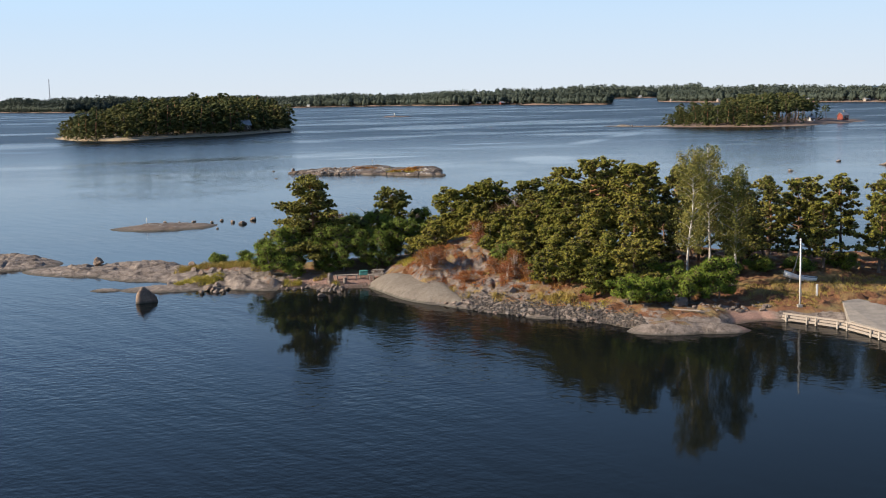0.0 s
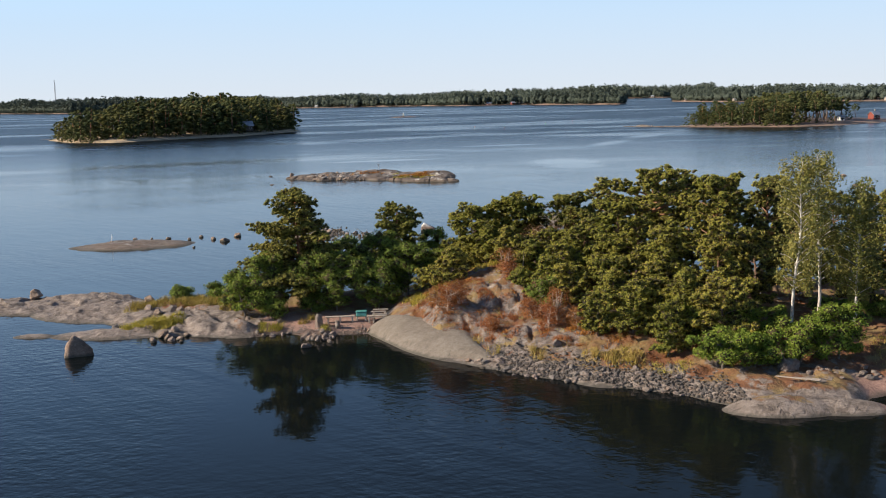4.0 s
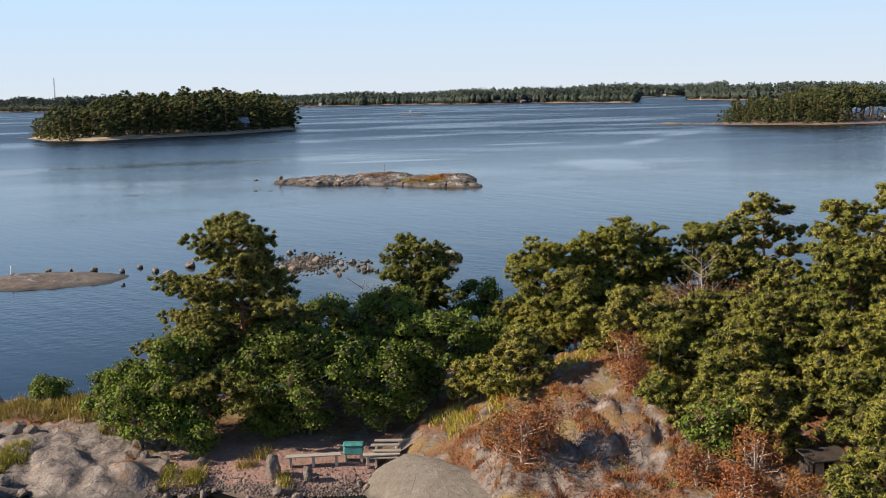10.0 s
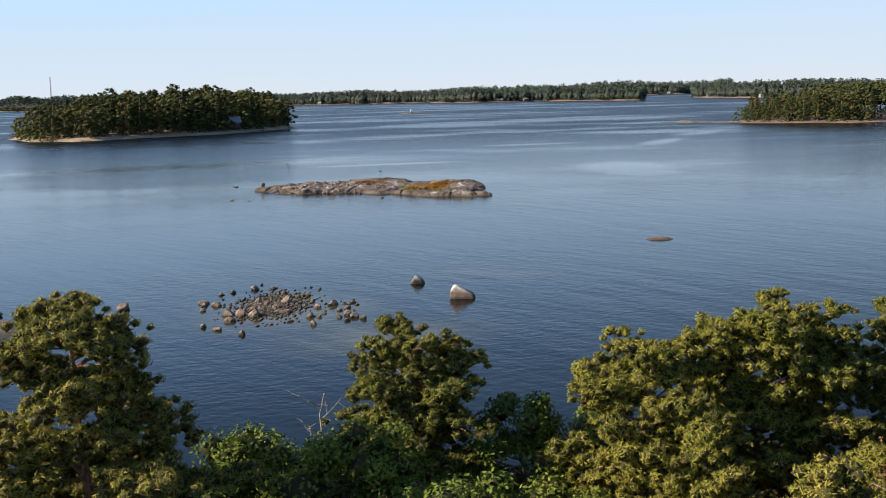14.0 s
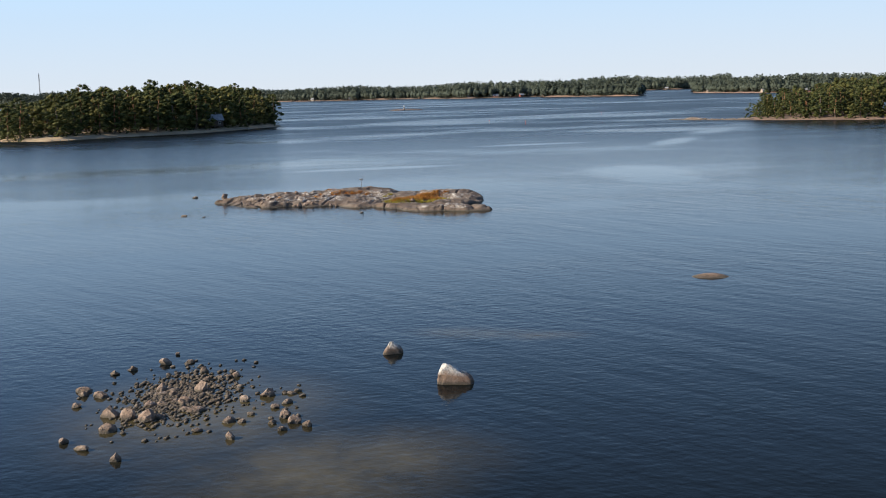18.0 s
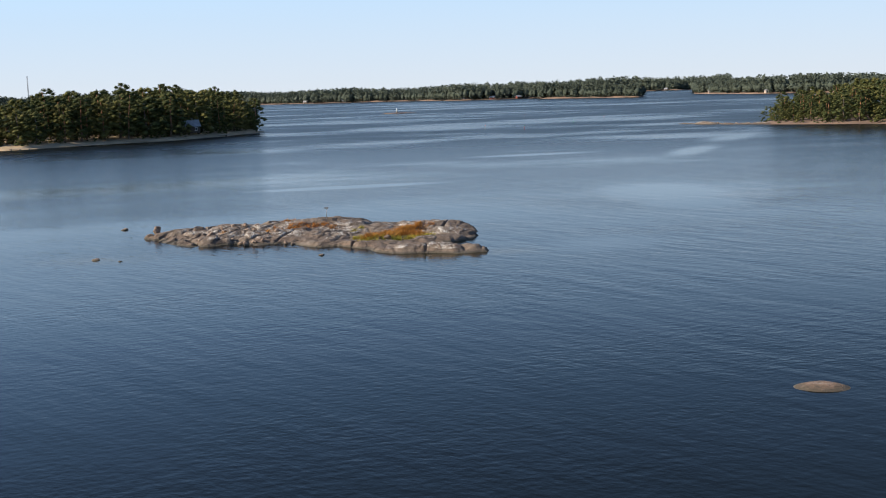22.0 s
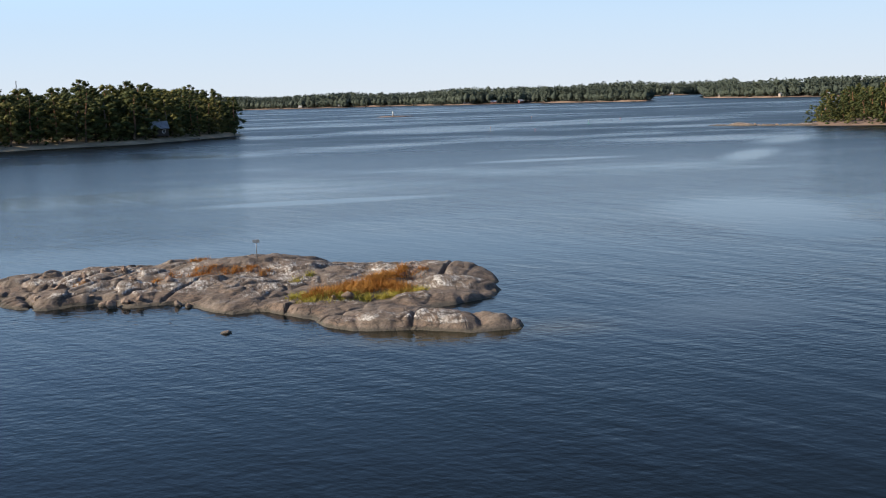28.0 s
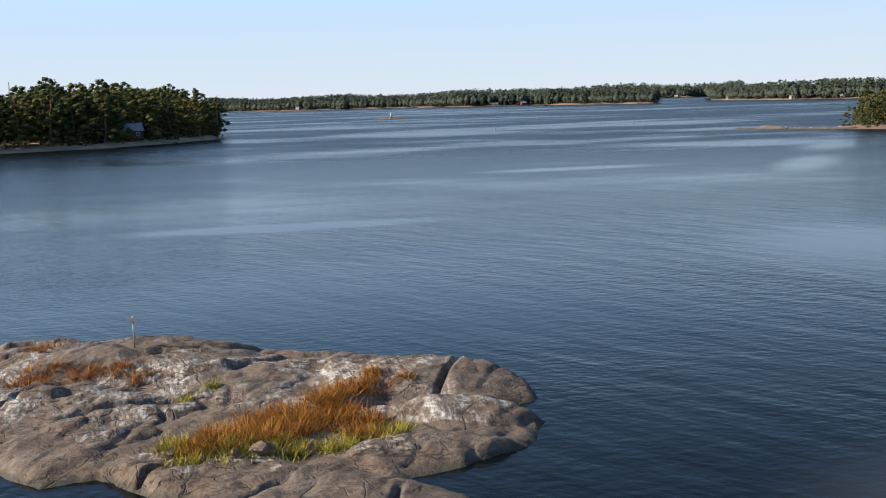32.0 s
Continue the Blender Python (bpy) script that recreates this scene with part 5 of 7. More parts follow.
def wooded_island(name, poly, n, size, seed, label, group, beach, margin, shape, sparse):
    """An island with its wood. size: height of the trees at x, y; margin: bare strip along the shore; sparse: share of open wood at x, y, where tall bare-stemmed pines stand."""
    rngp = random.Random(seed)
    def height(X, Y):
        d = edge_distance(X, Y, poly) + 1.2 * fbm(X, Y, 0.12, seed, 3)
        return np.where(d > 0, shape * (1 - np.exp(-np.clip(d, 0, None) / 14)) + 0.12 * np.clip(d, 0, 4), d * 0.3) + 0.12 * fbm(X, Y, 0.5, seed + 1, 3)
    xs, ys = [p[0] for p in poly], [p[1] for p in poly]
    thing(name, Matrix(), label, "island", kind="structure", data=ground_mesh(name, height, min(xs) - 6, max(xs) + 6, min(ys) - 6, max(ys) + 6, 1.3, beach))
    made, tries, spots = 0, 0, []
    while made < n and tries < n * 60:
        tries += 1
        x, y = rngp.uniform(min(xs), max(xs)), rngp.uniform(min(ys), max(ys))
        d = float(edge_distance(np.array([x]), np.array([y]), poly)[0])
        if d < margin(x, y) or any((x - a) ** 2 + (y - b) ** 2 < 16 for a, b in spots):
            continue
        spots.append((x, y))
        z = float(height(np.array([[x]]), np.array([[y]]))[0, 0]) - 0.2
        bare = sparse(x, y)
        if bare and rngp.random() > (0.85 if x < 172 else 0.35):
            continue
        tm, cm = rngp.choice(TALL_KINDS if bare else FAR_KINDS)
        s = size(x, y) * rngp.uniform(0.82, 1.1) / 14
        root = thing("island_tree", pose(x, y, z, 0, 0, rngp.uniform(0, 360)), "green tree of the wooded island", "tree", group)
        root.scale = (s * rngp.uniform(1.3, 1.7), s * rngp.uniform(1.3, 1.7), s)
        part("trunk", tm, None, root)
        part("crown", cm, None, root)
        made += 1
    k = 0
    while k < int(n * 0.8):                                   # low growth along the wood's edge
        x, y = rngp.uniform(min(xs), max(xs)), rngp.uniform(min(ys), max(ys))
        d = float(edge_distance(np.array([x]), np.array([y]), poly)[0])
        if not margin(x, y) - 1.5 < d < margin(x, y) + 6 or sparse(x, y) and rngp.random() < 0.85:
            continue
        k += 1
        z = float(height(np.array([[x]]), np.array([[y]]))[0, 0]) - 0.5
        s = rngp.uniform(0.24, 0.5)
        root = thing("island_bush", pose(x, y, z, 0, 0, rngp.uniform(0, 360)), "dark green bush at the edge of the wood", "bush", group.replace("trees", "bushes"))
        root.scale = (s * 1.5, s * 1.5, s)
        part("crown", BUSH_KINDS[k % 2][1], None, root)


WEST = [(-196, 367), (-172, 341), (-150, 335), (-131, 349), (-106, 360), (-91, 378), (-83, 401), (-97, 428), (-130, 446), (-168, 432), (-190, 405)]
wooded_island("west_island", WEST, 230, lambda x, y: float(np.interp(x, (-196, -172, -150, -120, -95, -83), (9.5, 12.5, 15.5, 16.5, 15.0, 13.0))), 7, "wooded island with a pale beach", "trees of the west island", BEACH, lambda x, y: (5.5 if x > -160 else 1.5) if y < 395 else 1.5, 2.2, lambda x, y: False)
EASTI = [(98, 349), (110, 342), (121, 337), (136, 330), (160, 332), (186, 345), (204, 360), (196, 386), (150, 392), (118, 372)]
wooded_island("east_island", EASTI, 105, lambda x, y: float(np.interp(x, (98, 108, 116, 142, 148, 168, 178, 200), (4.0, 6.5, 9.0, 10.5, 13.0, 12.5, 8.0, 5.5))), 9, "small wooded island with rocky shore", "trees of the east island", FAR_ROCK,
              lambda x, y: 3.0 if x < 147 else 5.0 if x < 172 else 11.0, 1.5, lambda x, y: x > 147)


def far_tree_arrays(rng, n, xs, ys, zs, hs):
    """Very distant trees: a few ragged whorls each."""
    k = 44
    u = rng.uniform(0.02, 1, (n, k))
    a = rng.uniform(0, 6.28, (n, k))
    wide = rng.uniform(0.24, 0.40, (n, 1))
    rr = wide * hs[:, None] * np.clip(1.03 - u ** 3, 0.05, 1) ** 0.6 * rng.uniform(0.6, 1.1, (n, k))
    c = np.stack([xs[:, None] + rr * np.cos(a), ys[:, None] + rr * np.sin(a), zs[:, None] + u * hs[:, None]], -1).reshape(-1, 3)
    s = np.repeat(hs * 0.075, k)[:, None] * rng.uniform(0.6, 1.3, (n * k, 1))
    nrm = unit(rng.normal(size=c.shape) * 0.8 + np.stack([np.cos(a), np.sin(a), 0 * a + 0.5], -1).reshape(-1, 3))
    t1 = unit(np.cross(nrm, rng.normal(size=c.shape)))
    t2 = np.cross(nrm, t1)
    v = np.stack([c + t1 * s, c - t1 * s * 0.7 + t2 * s * 0.8, c - t1 * s * 0.5 - t2 * s], 1).reshape(-1, 3)
    body = np.stack([xs, ys, zs + hs * 0.4], -1)
    w = wide * hs[:, None]
    return join([(v, np.arange(len(v)).reshape(-1, 3)), lumps(rng, body, np.concatenate([w * 0.9, w * 0.9, hs[:, None] * 0.42], 1))])


def mainland(name, line, depth, trees, lo, hi, rise, seed, label):
    """A stretch of wooded coast along a line of shore points, with its wood behind the shore rocks."""
    rngm = np.random.default_rng(seed)
    pts = np.array(line, float)
    seg = np.concatenate([[0], np.cumsum(np.hypot(*np.diff(pts, axis=0).T))])
    def on(s):
        return np.stack([np.interp(s, seg, pts[:, 0]), np.interp(s, seg, pts[:, 1])], -1)
    k = max(12, int(seg[-1] / 12))
    s = np.linspace(0, seg[-1], k)
    p = on(s)
    back = unit(p - [0, 60.0])
    rows = [(-4, -1.0), (0, 0.3), (4, 0.9), (20, 2.5), (depth, rise), (depth + 60, rise)]
    v, f = [], []
    for d, z in rows:
        jit = rngm.normal(0, 3.0 if d < 25 else 0, (k, 1))
        v.append(np.concatenate([p + back * (d + jit), np.full((k, 1), z) + (rngm.uniform(-0.6, 0.8, (k, 1)) if 0 < d < 25 else 0)], 1))
    v = np.concatenate(v)
    for i in range(len(rows) - 1):
        for j in range(k - 1):
            f.append((i * k + j, i * k + j + 1, (i + 1) * k + j + 1, (i + 1) * k + j))
    thing(name, Matrix(), label, "coast", kind="structure", data=mesh_of(name, v, f, FAR_ROCK, True))
    trees = int(trees * 1.35)
    s = rngm.uniform(0, seg[-1], trees)
    d = 4 + (rngm.uniform(0, 1, trees) ** 2.0) * depth
    q = on(s)
    b = unit(q - [0, 60.0])
    q = q + b * d[:, None]
    z = np.interp(d, [0, 20, depth], [0.6, 2.5, rise])
    h = rngm.uniform(lo * 1.06, hi * 0.95, trees) * (1 + 0.12 * np.sin(s * 0.03 + seed))
    me = mesh_of("far_wood", *far_tree_arrays(rngm, trees, q[:, 0], q[:, 1], z, h), HAZED_LEAF)
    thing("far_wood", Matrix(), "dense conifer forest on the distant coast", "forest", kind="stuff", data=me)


mainland("coast_west", [(-1150, 1350), (-768, 1248), (-567, 1090), (-480, 1110), (-400, 1180)], 160, 1600, 12, 18, 8, 31, "low wooded coast beyond the west island")
mainland("coast_north", [(-520, 1330), (-300, 1150), (-219, 1090), (-72, 1036), (7, 962), (97, 945), (130, 1010)], 150, 1900, 10, 15, 6, 32, "low wooded coast with pale shore rocks")
mainland("coast_islet", [(92, 905), (140, 862), (180, 826), (192, 850)], 40, 220, 10, 14, 3, 33, "small wooded islet before the coast")
mainland("coast_gap", [(90, 1330), (250, 1270), (345, 1240), (440, 1260)], 120, 700, 12, 18, 8, 34, "hazy wooded coast at the end of the sound")
mainland("coast_east", [(262, 905), (290, 812), (352, 752), (402, 672), (520, 560), (700, 480)], 140, 1500, 9.5, 14, 5, 35, "wooded coast with rocky shore and cottages")

# ---------- grass, stones and litter of the shores ----------
def grass(name, spots, per, height, mat, label, at, seed, lean=0.35, category="grass"):
    """Tussocks of grass as one mass. spots: (x, y, radius)."""
    rngg = np.random.default_rng(seed)
    vs = []
    for x, y, r in spots:
        n = int(per * r * r * 1.9)
        a, q = rngg.uniform(0, 6.28, n), np.sqrt(rngg.uniform(0, 1, n)) * r
        # blades stand in tussocks
        k = max(3, int(r * r * 9))
        tx, ty = rngg.uniform(-r, r, k), rngg.uniform(-r, r, k)
        pick = rngg.integers(0, k, n)
        px = x + np.where(rngg.uniform(size=n) < 0.65, tx[pick] * 0.8 + rngg.normal(0, 0.1, n), q * np.cos(a))
        py = y + np.where(rngg.uniform(size=n) < 0.65, ty[pick] * 0.8 + rngg.normal(0, 0.1, n), q * np.sin(a))
        z = at(px[None], py[None])[0]
        ok = (z > 0.12) & ((px - x) ** 2 + (py - y) ** 2 < (r * 1.1) ** 2)
        px, py, z = px[ok], py[ok], z[ok]
        n = len(px)
        b = np.stack([px, py, z - 0.03], -1)
        h = height * rngg.uniform(0.5, 1.25, (n, 1)) * (0.6 + 0.4 * np.sqrt(np.clip(1 - ((px - x) ** 2 + (py - y) ** 2) / (1.2 * r * r), 0, 1)))[:, None]
        tip = b + np.concatenate([rngg.normal(0, lean, (n, 2)) * h, h], 1)
        side = unit(np.stack([rngg.normal(size=n), rngg.normal(size=n), np.zeros(n)], -1)) * (0.012 + height * 0.016)
        vs.append(np.stack([b - side, b + side, tip], 1).reshape(-1, 3))
    v = np.concatenate(vs)
    return thing(name, Matrix(), label, category, kind="stuff", data=mesh_of(name, v, np.arange(len(v)).reshape(-1, 3), mat))


ih = lambda X, Y: island_height(X, Y)
sh = lambda X, Y: skerry_height(X, Y)
grass("yellow_grass", [(-26.2, 79.9, 1.2), (-25.0, 79.6, 1.1), (-27.6, 79.8, 0.9), (-24.0, 80.0, 0.6), (-16.4, 78.3, 0.75), (-15.7, 78.6, 0.6), (-11.8, 77.9, 0.5)], 460, 0.42, GREEN_GRASS, "yellow-green shore grass in tufts", ih, 401, 0.5)
grass("dry_grass", [(-28.5, 83.6, 1.4), (-26.4, 84.2, 1.5), (-23.9, 83.8, 1.5), (-21.8, 83.4, 1.6), (-20.0, 82.2, 1.3), (-20.0, 84.4, 1.4), (-24.5, 85.2, 1.2), (-18.6, 83.6, 1.2)], 260, 0.55, YELLOW_GRASS, "tall dry straw-coloured grass on the neck", ih, 402)
grass("shore_grass", [(-13.6, 79.4, 0.6), (-13.0, 79.7, 0.4), (8.6, 68.6, 0.9), (9.8, 68.4, 0.8), (7.2, 69.2, 0.7), (3.8, 70.2, 0.6), (0.9, 71.4, 0.5), (-0.2, 72.6, 0.5)], 300, 0.45, YELLOW_GRASS, "thin pale grass among the shore stones", ih, 403)
grass("meadow_grass", [(26.5, 68.0, 2.2), (29.5, 68.4, 2.2), (33, 69, 2.4), (29, 66.4, 1.2), (36.5, 70, 2.4), (23.5, 70.0, 1.6), (40, 70, 2.4)], 170, 0.25, YELLOW_GRASS, "dry orange-brown meadow grass at the landing", ih, 404)
grass("heath", [(7.3, 71.8, 0.7), (9.2, 72.6, 0.8), (8.6, 70.0, 0.5), (10.8, 72.6, 0.8), (6.8, 75.8, 0.8), (4.4, 77.8, 0.9)], 260, 0.38, ORANGE_GRASS, "yellow and orange undergrowth on the slope", ih, 405)
grass("blueberry_scrub", [(-3.6, 76.6, 0.6), (0.2, 74.4, 0.55), (1.6, 75.2, 0.6), (4.8, 73.2, 0.6), (2.4, 72.6, 0.5), (6.0, 77.4, 0.8), (0.4, 77.6, 0.6), (-1.4, 77.6, 0.7), (2.0, 76.2, 0.5), (-4.2, 78.0, 0.6), (3.4, 76.0, 0.6), (5.4, 71.2, 0.5), (-3.0, 77.4, 0.8), (0.8, 76.4, 0.8), (2.8, 74.6, 0.7), (1.0, 72.8, 0.6), (4.2, 72.2, 0.7), (3.2, 78.6, 0.9), (6.4, 73.4, 0.9), (5.0, 74.2, 0.9), (-1.0, 74.2, 0.5)], 340, 0.26, RUST_LEAF, "rust-brown withered scrub in the rock hollows", ih, 406)
grass("hill_scrub", [(-4.6, 79.2, 0.8), (-3.0, 78.8, 0.7), (-2.6, 80.2, 0.8), (-5.2, 80.4, 0.8), (0.4, 80.6, 0.9), (4.2, 79.4, 0.7), (1.8, 81.6, 0.8)], 300, 0.4, GREEN_GRASS, "green and yellow scrub on the hill", ih, 407)
grass("orange_sedge", [(-12.8, 176.9, 1.3), (-11.4, 177.6, 1.4), (-10.4, 178.2, 1.2), (-9.2, 178.3, 1.0), (-8.0, 177.6, 0.9), (-9.2, 180.2, 0.8), (-7.9, 180.7, 0.7), (-9.8, 179.4, 0.8)], 420, 0.55, ORANGE_GRASS, "orange autumn sedge in the skerry's hollow", sh, 408, 0.6)
grass("green_sedge", [(-14.4, 176.6, 0.7), (-13.4, 176.0, 0.9), (-12.0, 175.9, 0.8), (-10.4, 176.2, 0.8), (-8.8, 176.7, 0.8), (-7.4, 177.0, 0.7), (-6.6, 177.4, 0.5), (-15.2, 180.4, 0.4), (-14.4, 181.0, 0.35)], 380, 0.42, GREEN_GRASS, "green and yellow sedge in the skerry's hollow", sh, 409, 0.6)
grass("skerry_grass", [(-22.4, 182.0, 0.8), (-21.2, 182.2, 0.7), (-20.0, 182.3, 0.7), (-18.8, 182.4, 0.6), (-24.0, 181.8, 0.6), (-29.5, 180.0, 0.5), (-24.6, 180.6, 0.5), (-23.4, 185.4, 0.9), (-17.8, 182.0, 0.5), (-6.8, 180.6, 0.5)], 300, 0.35, ORANGE_GRASS, "rust-coloured dry grass in rock cracks", sh, 410, 0.7)

rh = random.Random(29)
def hill_spots(n, lo, hi, x0=-5.5, x1=9.0, y0=70.5, y1=82.5):
    """Scattered tussocks on the bare hill."""
    return [(rh.uniform(x0, x1), rh.uniform(y0, y1), rh.uniform(lo, hi)) for _ in range(n)]
grass("rusty_heath", hill_spots(120, 0.25, 0.75), 300, 0.16, RUST_LEAF, "rust-brown heather and bilberry between the rocks", ih, 421, 0.9)
grass("heath_litter", hill_spots(70, 0.3, 0.8), 220, 0.10, BROWN_LEAF, "withered brown leaf litter on the rocks", ih, 422, 1.3)
grass("dry_hill_grass", hill_spots(44, 0.2, 0.6), 260, 0.26, ORANGE_GRASS, "dry orange grass tussocks on the hill", ih, 423, 0.6)
grass("green_heath", hill_spots(40, 0.2, 0.5), 300, 0.16, GREEN_GRASS, "green moss and lingonberry tussocks on the hill", ih, 424, 0.9)
grass("slope_heath", hill_spots(90, 0.4, 1.0, 8.5, 20, 67.5, 74), 200, 0.16, RUST_LEAF, "rust-brown undergrowth beneath the pines", ih, 425, 0.9)
grass("slope_green", hill_spots(36, 0.3, 0.7, 8.5, 22, 67.0, 73), 220, 0.26, GREEN_GRASS, "green undergrowth beneath the pines", ih, 426, 0.6)
rs = random.Random(11)
LIE = "stones of the south shore"
for i in range(95):                                   # the row of stones along the waterline
    x = rs.uniform(-1.0, 14.2)
    y = float(np.interp(x, SHORE_X, SHORE_Y)) + rs.triangular(-0.35, 1.9, 0.1)
    s = min(0.42, 0.15 + rs.expovariate(11))
    stone(x, y, max(0.0, ground_at(x, y)) + s * 0.12, s, rs, LIE, "grey rounded stone on the shore", pink=rs.random() < 0.25)
for i in range(28):                                    # the little stone pier
    x, y = rs.gauss(-11.9, 0.55), rs.gauss(76.6, 0.6)
    s = rs.uniform(0.16, 0.34)
    stone(x, y, 0.1 + 0.35 * max(0, 1 - math.hypot(x + 11.9, y - 76.8)), s, rs, "stones of the small pier", "grey angular stone heaped at the water", pink=False, flat=0.8)
stone(-12.6, 74.8, 0.12, 0.5, rs, "stones of the small pier", "grey angular stone in the shallow water", pink=False)
for x, y, s in ((-16.4, 77.5, 0.3), (-15.7, 77.4, 0.32), (-17.0, 77.8, 0.28), (-15.0, 77.6, 0.3), (-14.6, 77.9, 0.22), (-17.2, 79.2, 0.4), (-15.6, 79.3, 0.35), (-18.2, 79.6, 0.3), (-22.8, 77.2, 0.4), (-23.3, 76.9, 0.35), (-23.8, 77.4, 0.45), (-24.3, 77.8, 0.5), (-23.6, 78.3, 0.4), (-22.6, 77.9, 0.3), (-24.6, 76.7, 0.3), (-24.9, 77.2, 0.25), (-22.4, 76.6, 0.22), (-26.2, 81.6, 0.5), (-25.2, 81.9, 0.55), (-24.4, 81.7, 0.45), (-27.4, 82.5, 0.55), (-28.6, 85.6, 0.6), (-29.0, 79.8, 0.4), (-8.7, 78.0, 0.22), (-8.4, 77.8, 0.25), (-9.0, 77.7, 0.2)):
    stone(x, y, max(0.0, ground_at(x, y)) + s * 0.2, s, rs, "stones of the west shore", "grey rounded stone on the shore rocks", pink=rs.random() < 0.3, flat=0.75)
for i in range(30):                                    # stones above the small sand beach
    x, y = rs.uniform(19.4, 26.0), rs.gauss(65.9, 0.35)
    s = rs.uniform(0.14, 0.38)
    stone(x, y, max(0, ground_at(x, y)) + s * 0.2, s, rs, "stones above the sand beach", "pale grey rounded stone above the sand", pink=False)
boulder(18.7, 66.2, ground_at(18.7, 66.2) + 0.2, 1.0, 0.8, 0.65, 20, 71, "large pale grey boulder under the birches", mat=SHORE_STONE)
boulder(5.2, 70.9, ground_at(5.2, 70.9) + 0.1, 0.5, 0.45, 0.4, 60, 72, "dark granite boulder on the slope", mat=SHORE_STONE)
for x, y, s in ((-28.5, 180.5, 0.5), (-29.6, 180.9, 0.42), (-27.2, 181.4, 0.35), (-30.6, 179.4, 0.4), (-26.0, 180.0, 0.3), (-23.6, 180.0, 0.35), (-28.0, 178.4, 0.3), (-27.0, 177.7, 0.35), (-26.2, 177.2, 0.5), (-25.4, 177.4, 0.4), (-24.6, 177.6, 0.3), (-31.4, 178.2, 0.3), (-11.0, 175.9, 0.5), (-11.9, 175.7, 0.22), (-13.9, 175.5, 0.3), (-22.0, 177.2, 0.35), (-21.2, 176.8, 0.3), (-30.2, 181.8, 0.45), (-27.8, 182.6, 0.4), (-26.6, 183.0, 0.35), (-29.0, 182.4, 0.4)):
    stone(x, y, max(0, skerry_at(x, y)) + s * 0.25, s, rs, "stones on the skerry", "pinkish stone lying on the bare skerry", flat=0.8)
for x, y, s in ((-17.2, 171.6, 0.55), (-39.9, 172.3, 0.55), (-36.9, 171.4, 0.25), (-44.2, 188.3, 0.6), (-6.5, 169.9, 0.2)):
    stone(x, y, 0.02, s, rs, "stones awash round the skerry", "brown stone just breaking the water", flat=0.4)
for x, y, s in ((99.8, 172.4, 1.4), (74.6, 164.8, 0.8), (69.3, 150.6, 0.7), (69.7, 146.9, 0.8), (94, 181.8, 0.9), (79, 150.6, 0.4)):
    stone(x, y, 0.05, s, rs, "stones in the eastern water", "brown stone standing out of the water", flat=0.5)
# gravel too small to pick apart
def gravel(name, fun, n, lo, hi, label, at, mat, seed):
    rngv = np.random.default_rng(seed)
    x, y = fun(rngv, n)
    z = np.maximum(at(x[None], y[None])[0], 0.0)
    s = lo + (hi - lo) * rngv.uniform(0, 1, (n, 1)) ** 1.8
    octa = np.array([(1, 0, 0), (0, 1, 0), (-1, 0, 0), (0, -1, 0), (0, 0, 0.5), (0, 0, -0.5)], float)
    tri = np.array([(0, 1, 4), (1, 2, 4), (2, 3, 4), (3, 0, 4), (1, 0, 5), (2, 1, 5), (3, 2, 5), (0, 3, 5)])
    a = rngv.uniform(0, 6.28, n)
    rot = np.stack([np.stack([np.cos(a), -np.sin(a)], -1), np.stack([np.sin(a), np.cos(a)], -1)], 1)
    o = np.repeat(octa[None], n, 0) * rngv.uniform(0.7, 1.3, (n, 6, 1))
    o[:, :, :2] = np.einsum("nij,nkj->nki", rot, o[:, :, :2])
    v = (np.stack([x, y, z + s[:, 0] * 0.2], -1)[:, None] + o * s[:, None]).reshape(-1, 3)
    f = (np.arange(n)[:, None, None] * 6 + tri[None]).reshape(-1, 3)
    thing(name, Matrix(), label, "gravel", kind="stuff", data=mesh_of(name, v, f, mat))


def shore_band(r, n):
    x = r.uniform(1.0, 15.0, n)
    return x, np.interp(x, SHORE_X, SHORE_Y) + np.abs(r.normal(0, 1.1, n)) + 0.1
def beach_band(r, n):
    x = r.uniform(-17.4, -8.0, n)
    return x, np.interp(x, SHORE_X, SHORE_Y) + np.abs(r.normal(0, 0.5, n))
def reef_band(r, n):
    return r.normal(-19.4, 1.3, n), r.normal(117.8, 1.5, n)
gravel("shore_gravel", shore_band, 2600, 0.05, 0.15, "dark grey shingle of the south shore", ih, SHINGLE, 501)
gravel("beach_gravel", beach_band, 1500, 0.03, 0.08, "pinkish grey beach gravel", ih, SHORE_STONE, 502)
gravel("reef_gravel", reef_band, 1500, 0.06, 0.19, "pinkish shingle between the reef stones", lambda X, Y: np.zeros_like(X) - 0.02, BOULDER, 503)

# ---------- the landing in the east ----------
WHITE_PAINT = make_plain("white_paint", (0.78, 0.76, 0.72), 0.5, 0.12, 4)
GREY_WOOD = make_plain("weathered_wood", (0.42, 0.36, 0.29), 0.85, 0.3, 5, stretch=(0.6, 5, 5))
PALE_WOOD = make_plain("bleached_wood", (0.34, 0.285, 0.235), 0.8, 0.3, 4, stretch=(0.8, 5, 5))
CONCRETE = make_plain("concrete", (0.27, 0.24, 0.21), 0.9, 0.22, 1.5)
TEAL = make_plain("teal_tarpaulin", (0.07, 0.25, 0.22), 0.55, 0.3, 3)
DARK_WOOD = make_plain("dark_boards", (0.06, 0.045, 0.035), 0.85, 0.4, 4)
RED_PAINT = make_plain("red_ochre_paint", (0.22, 0.05, 0.035), 0.8, 0.25, 1)
ROOF_GREY = make_plain("grey_roof", (0.30, 0.32, 0.36), 0.5, 0.2, 1)
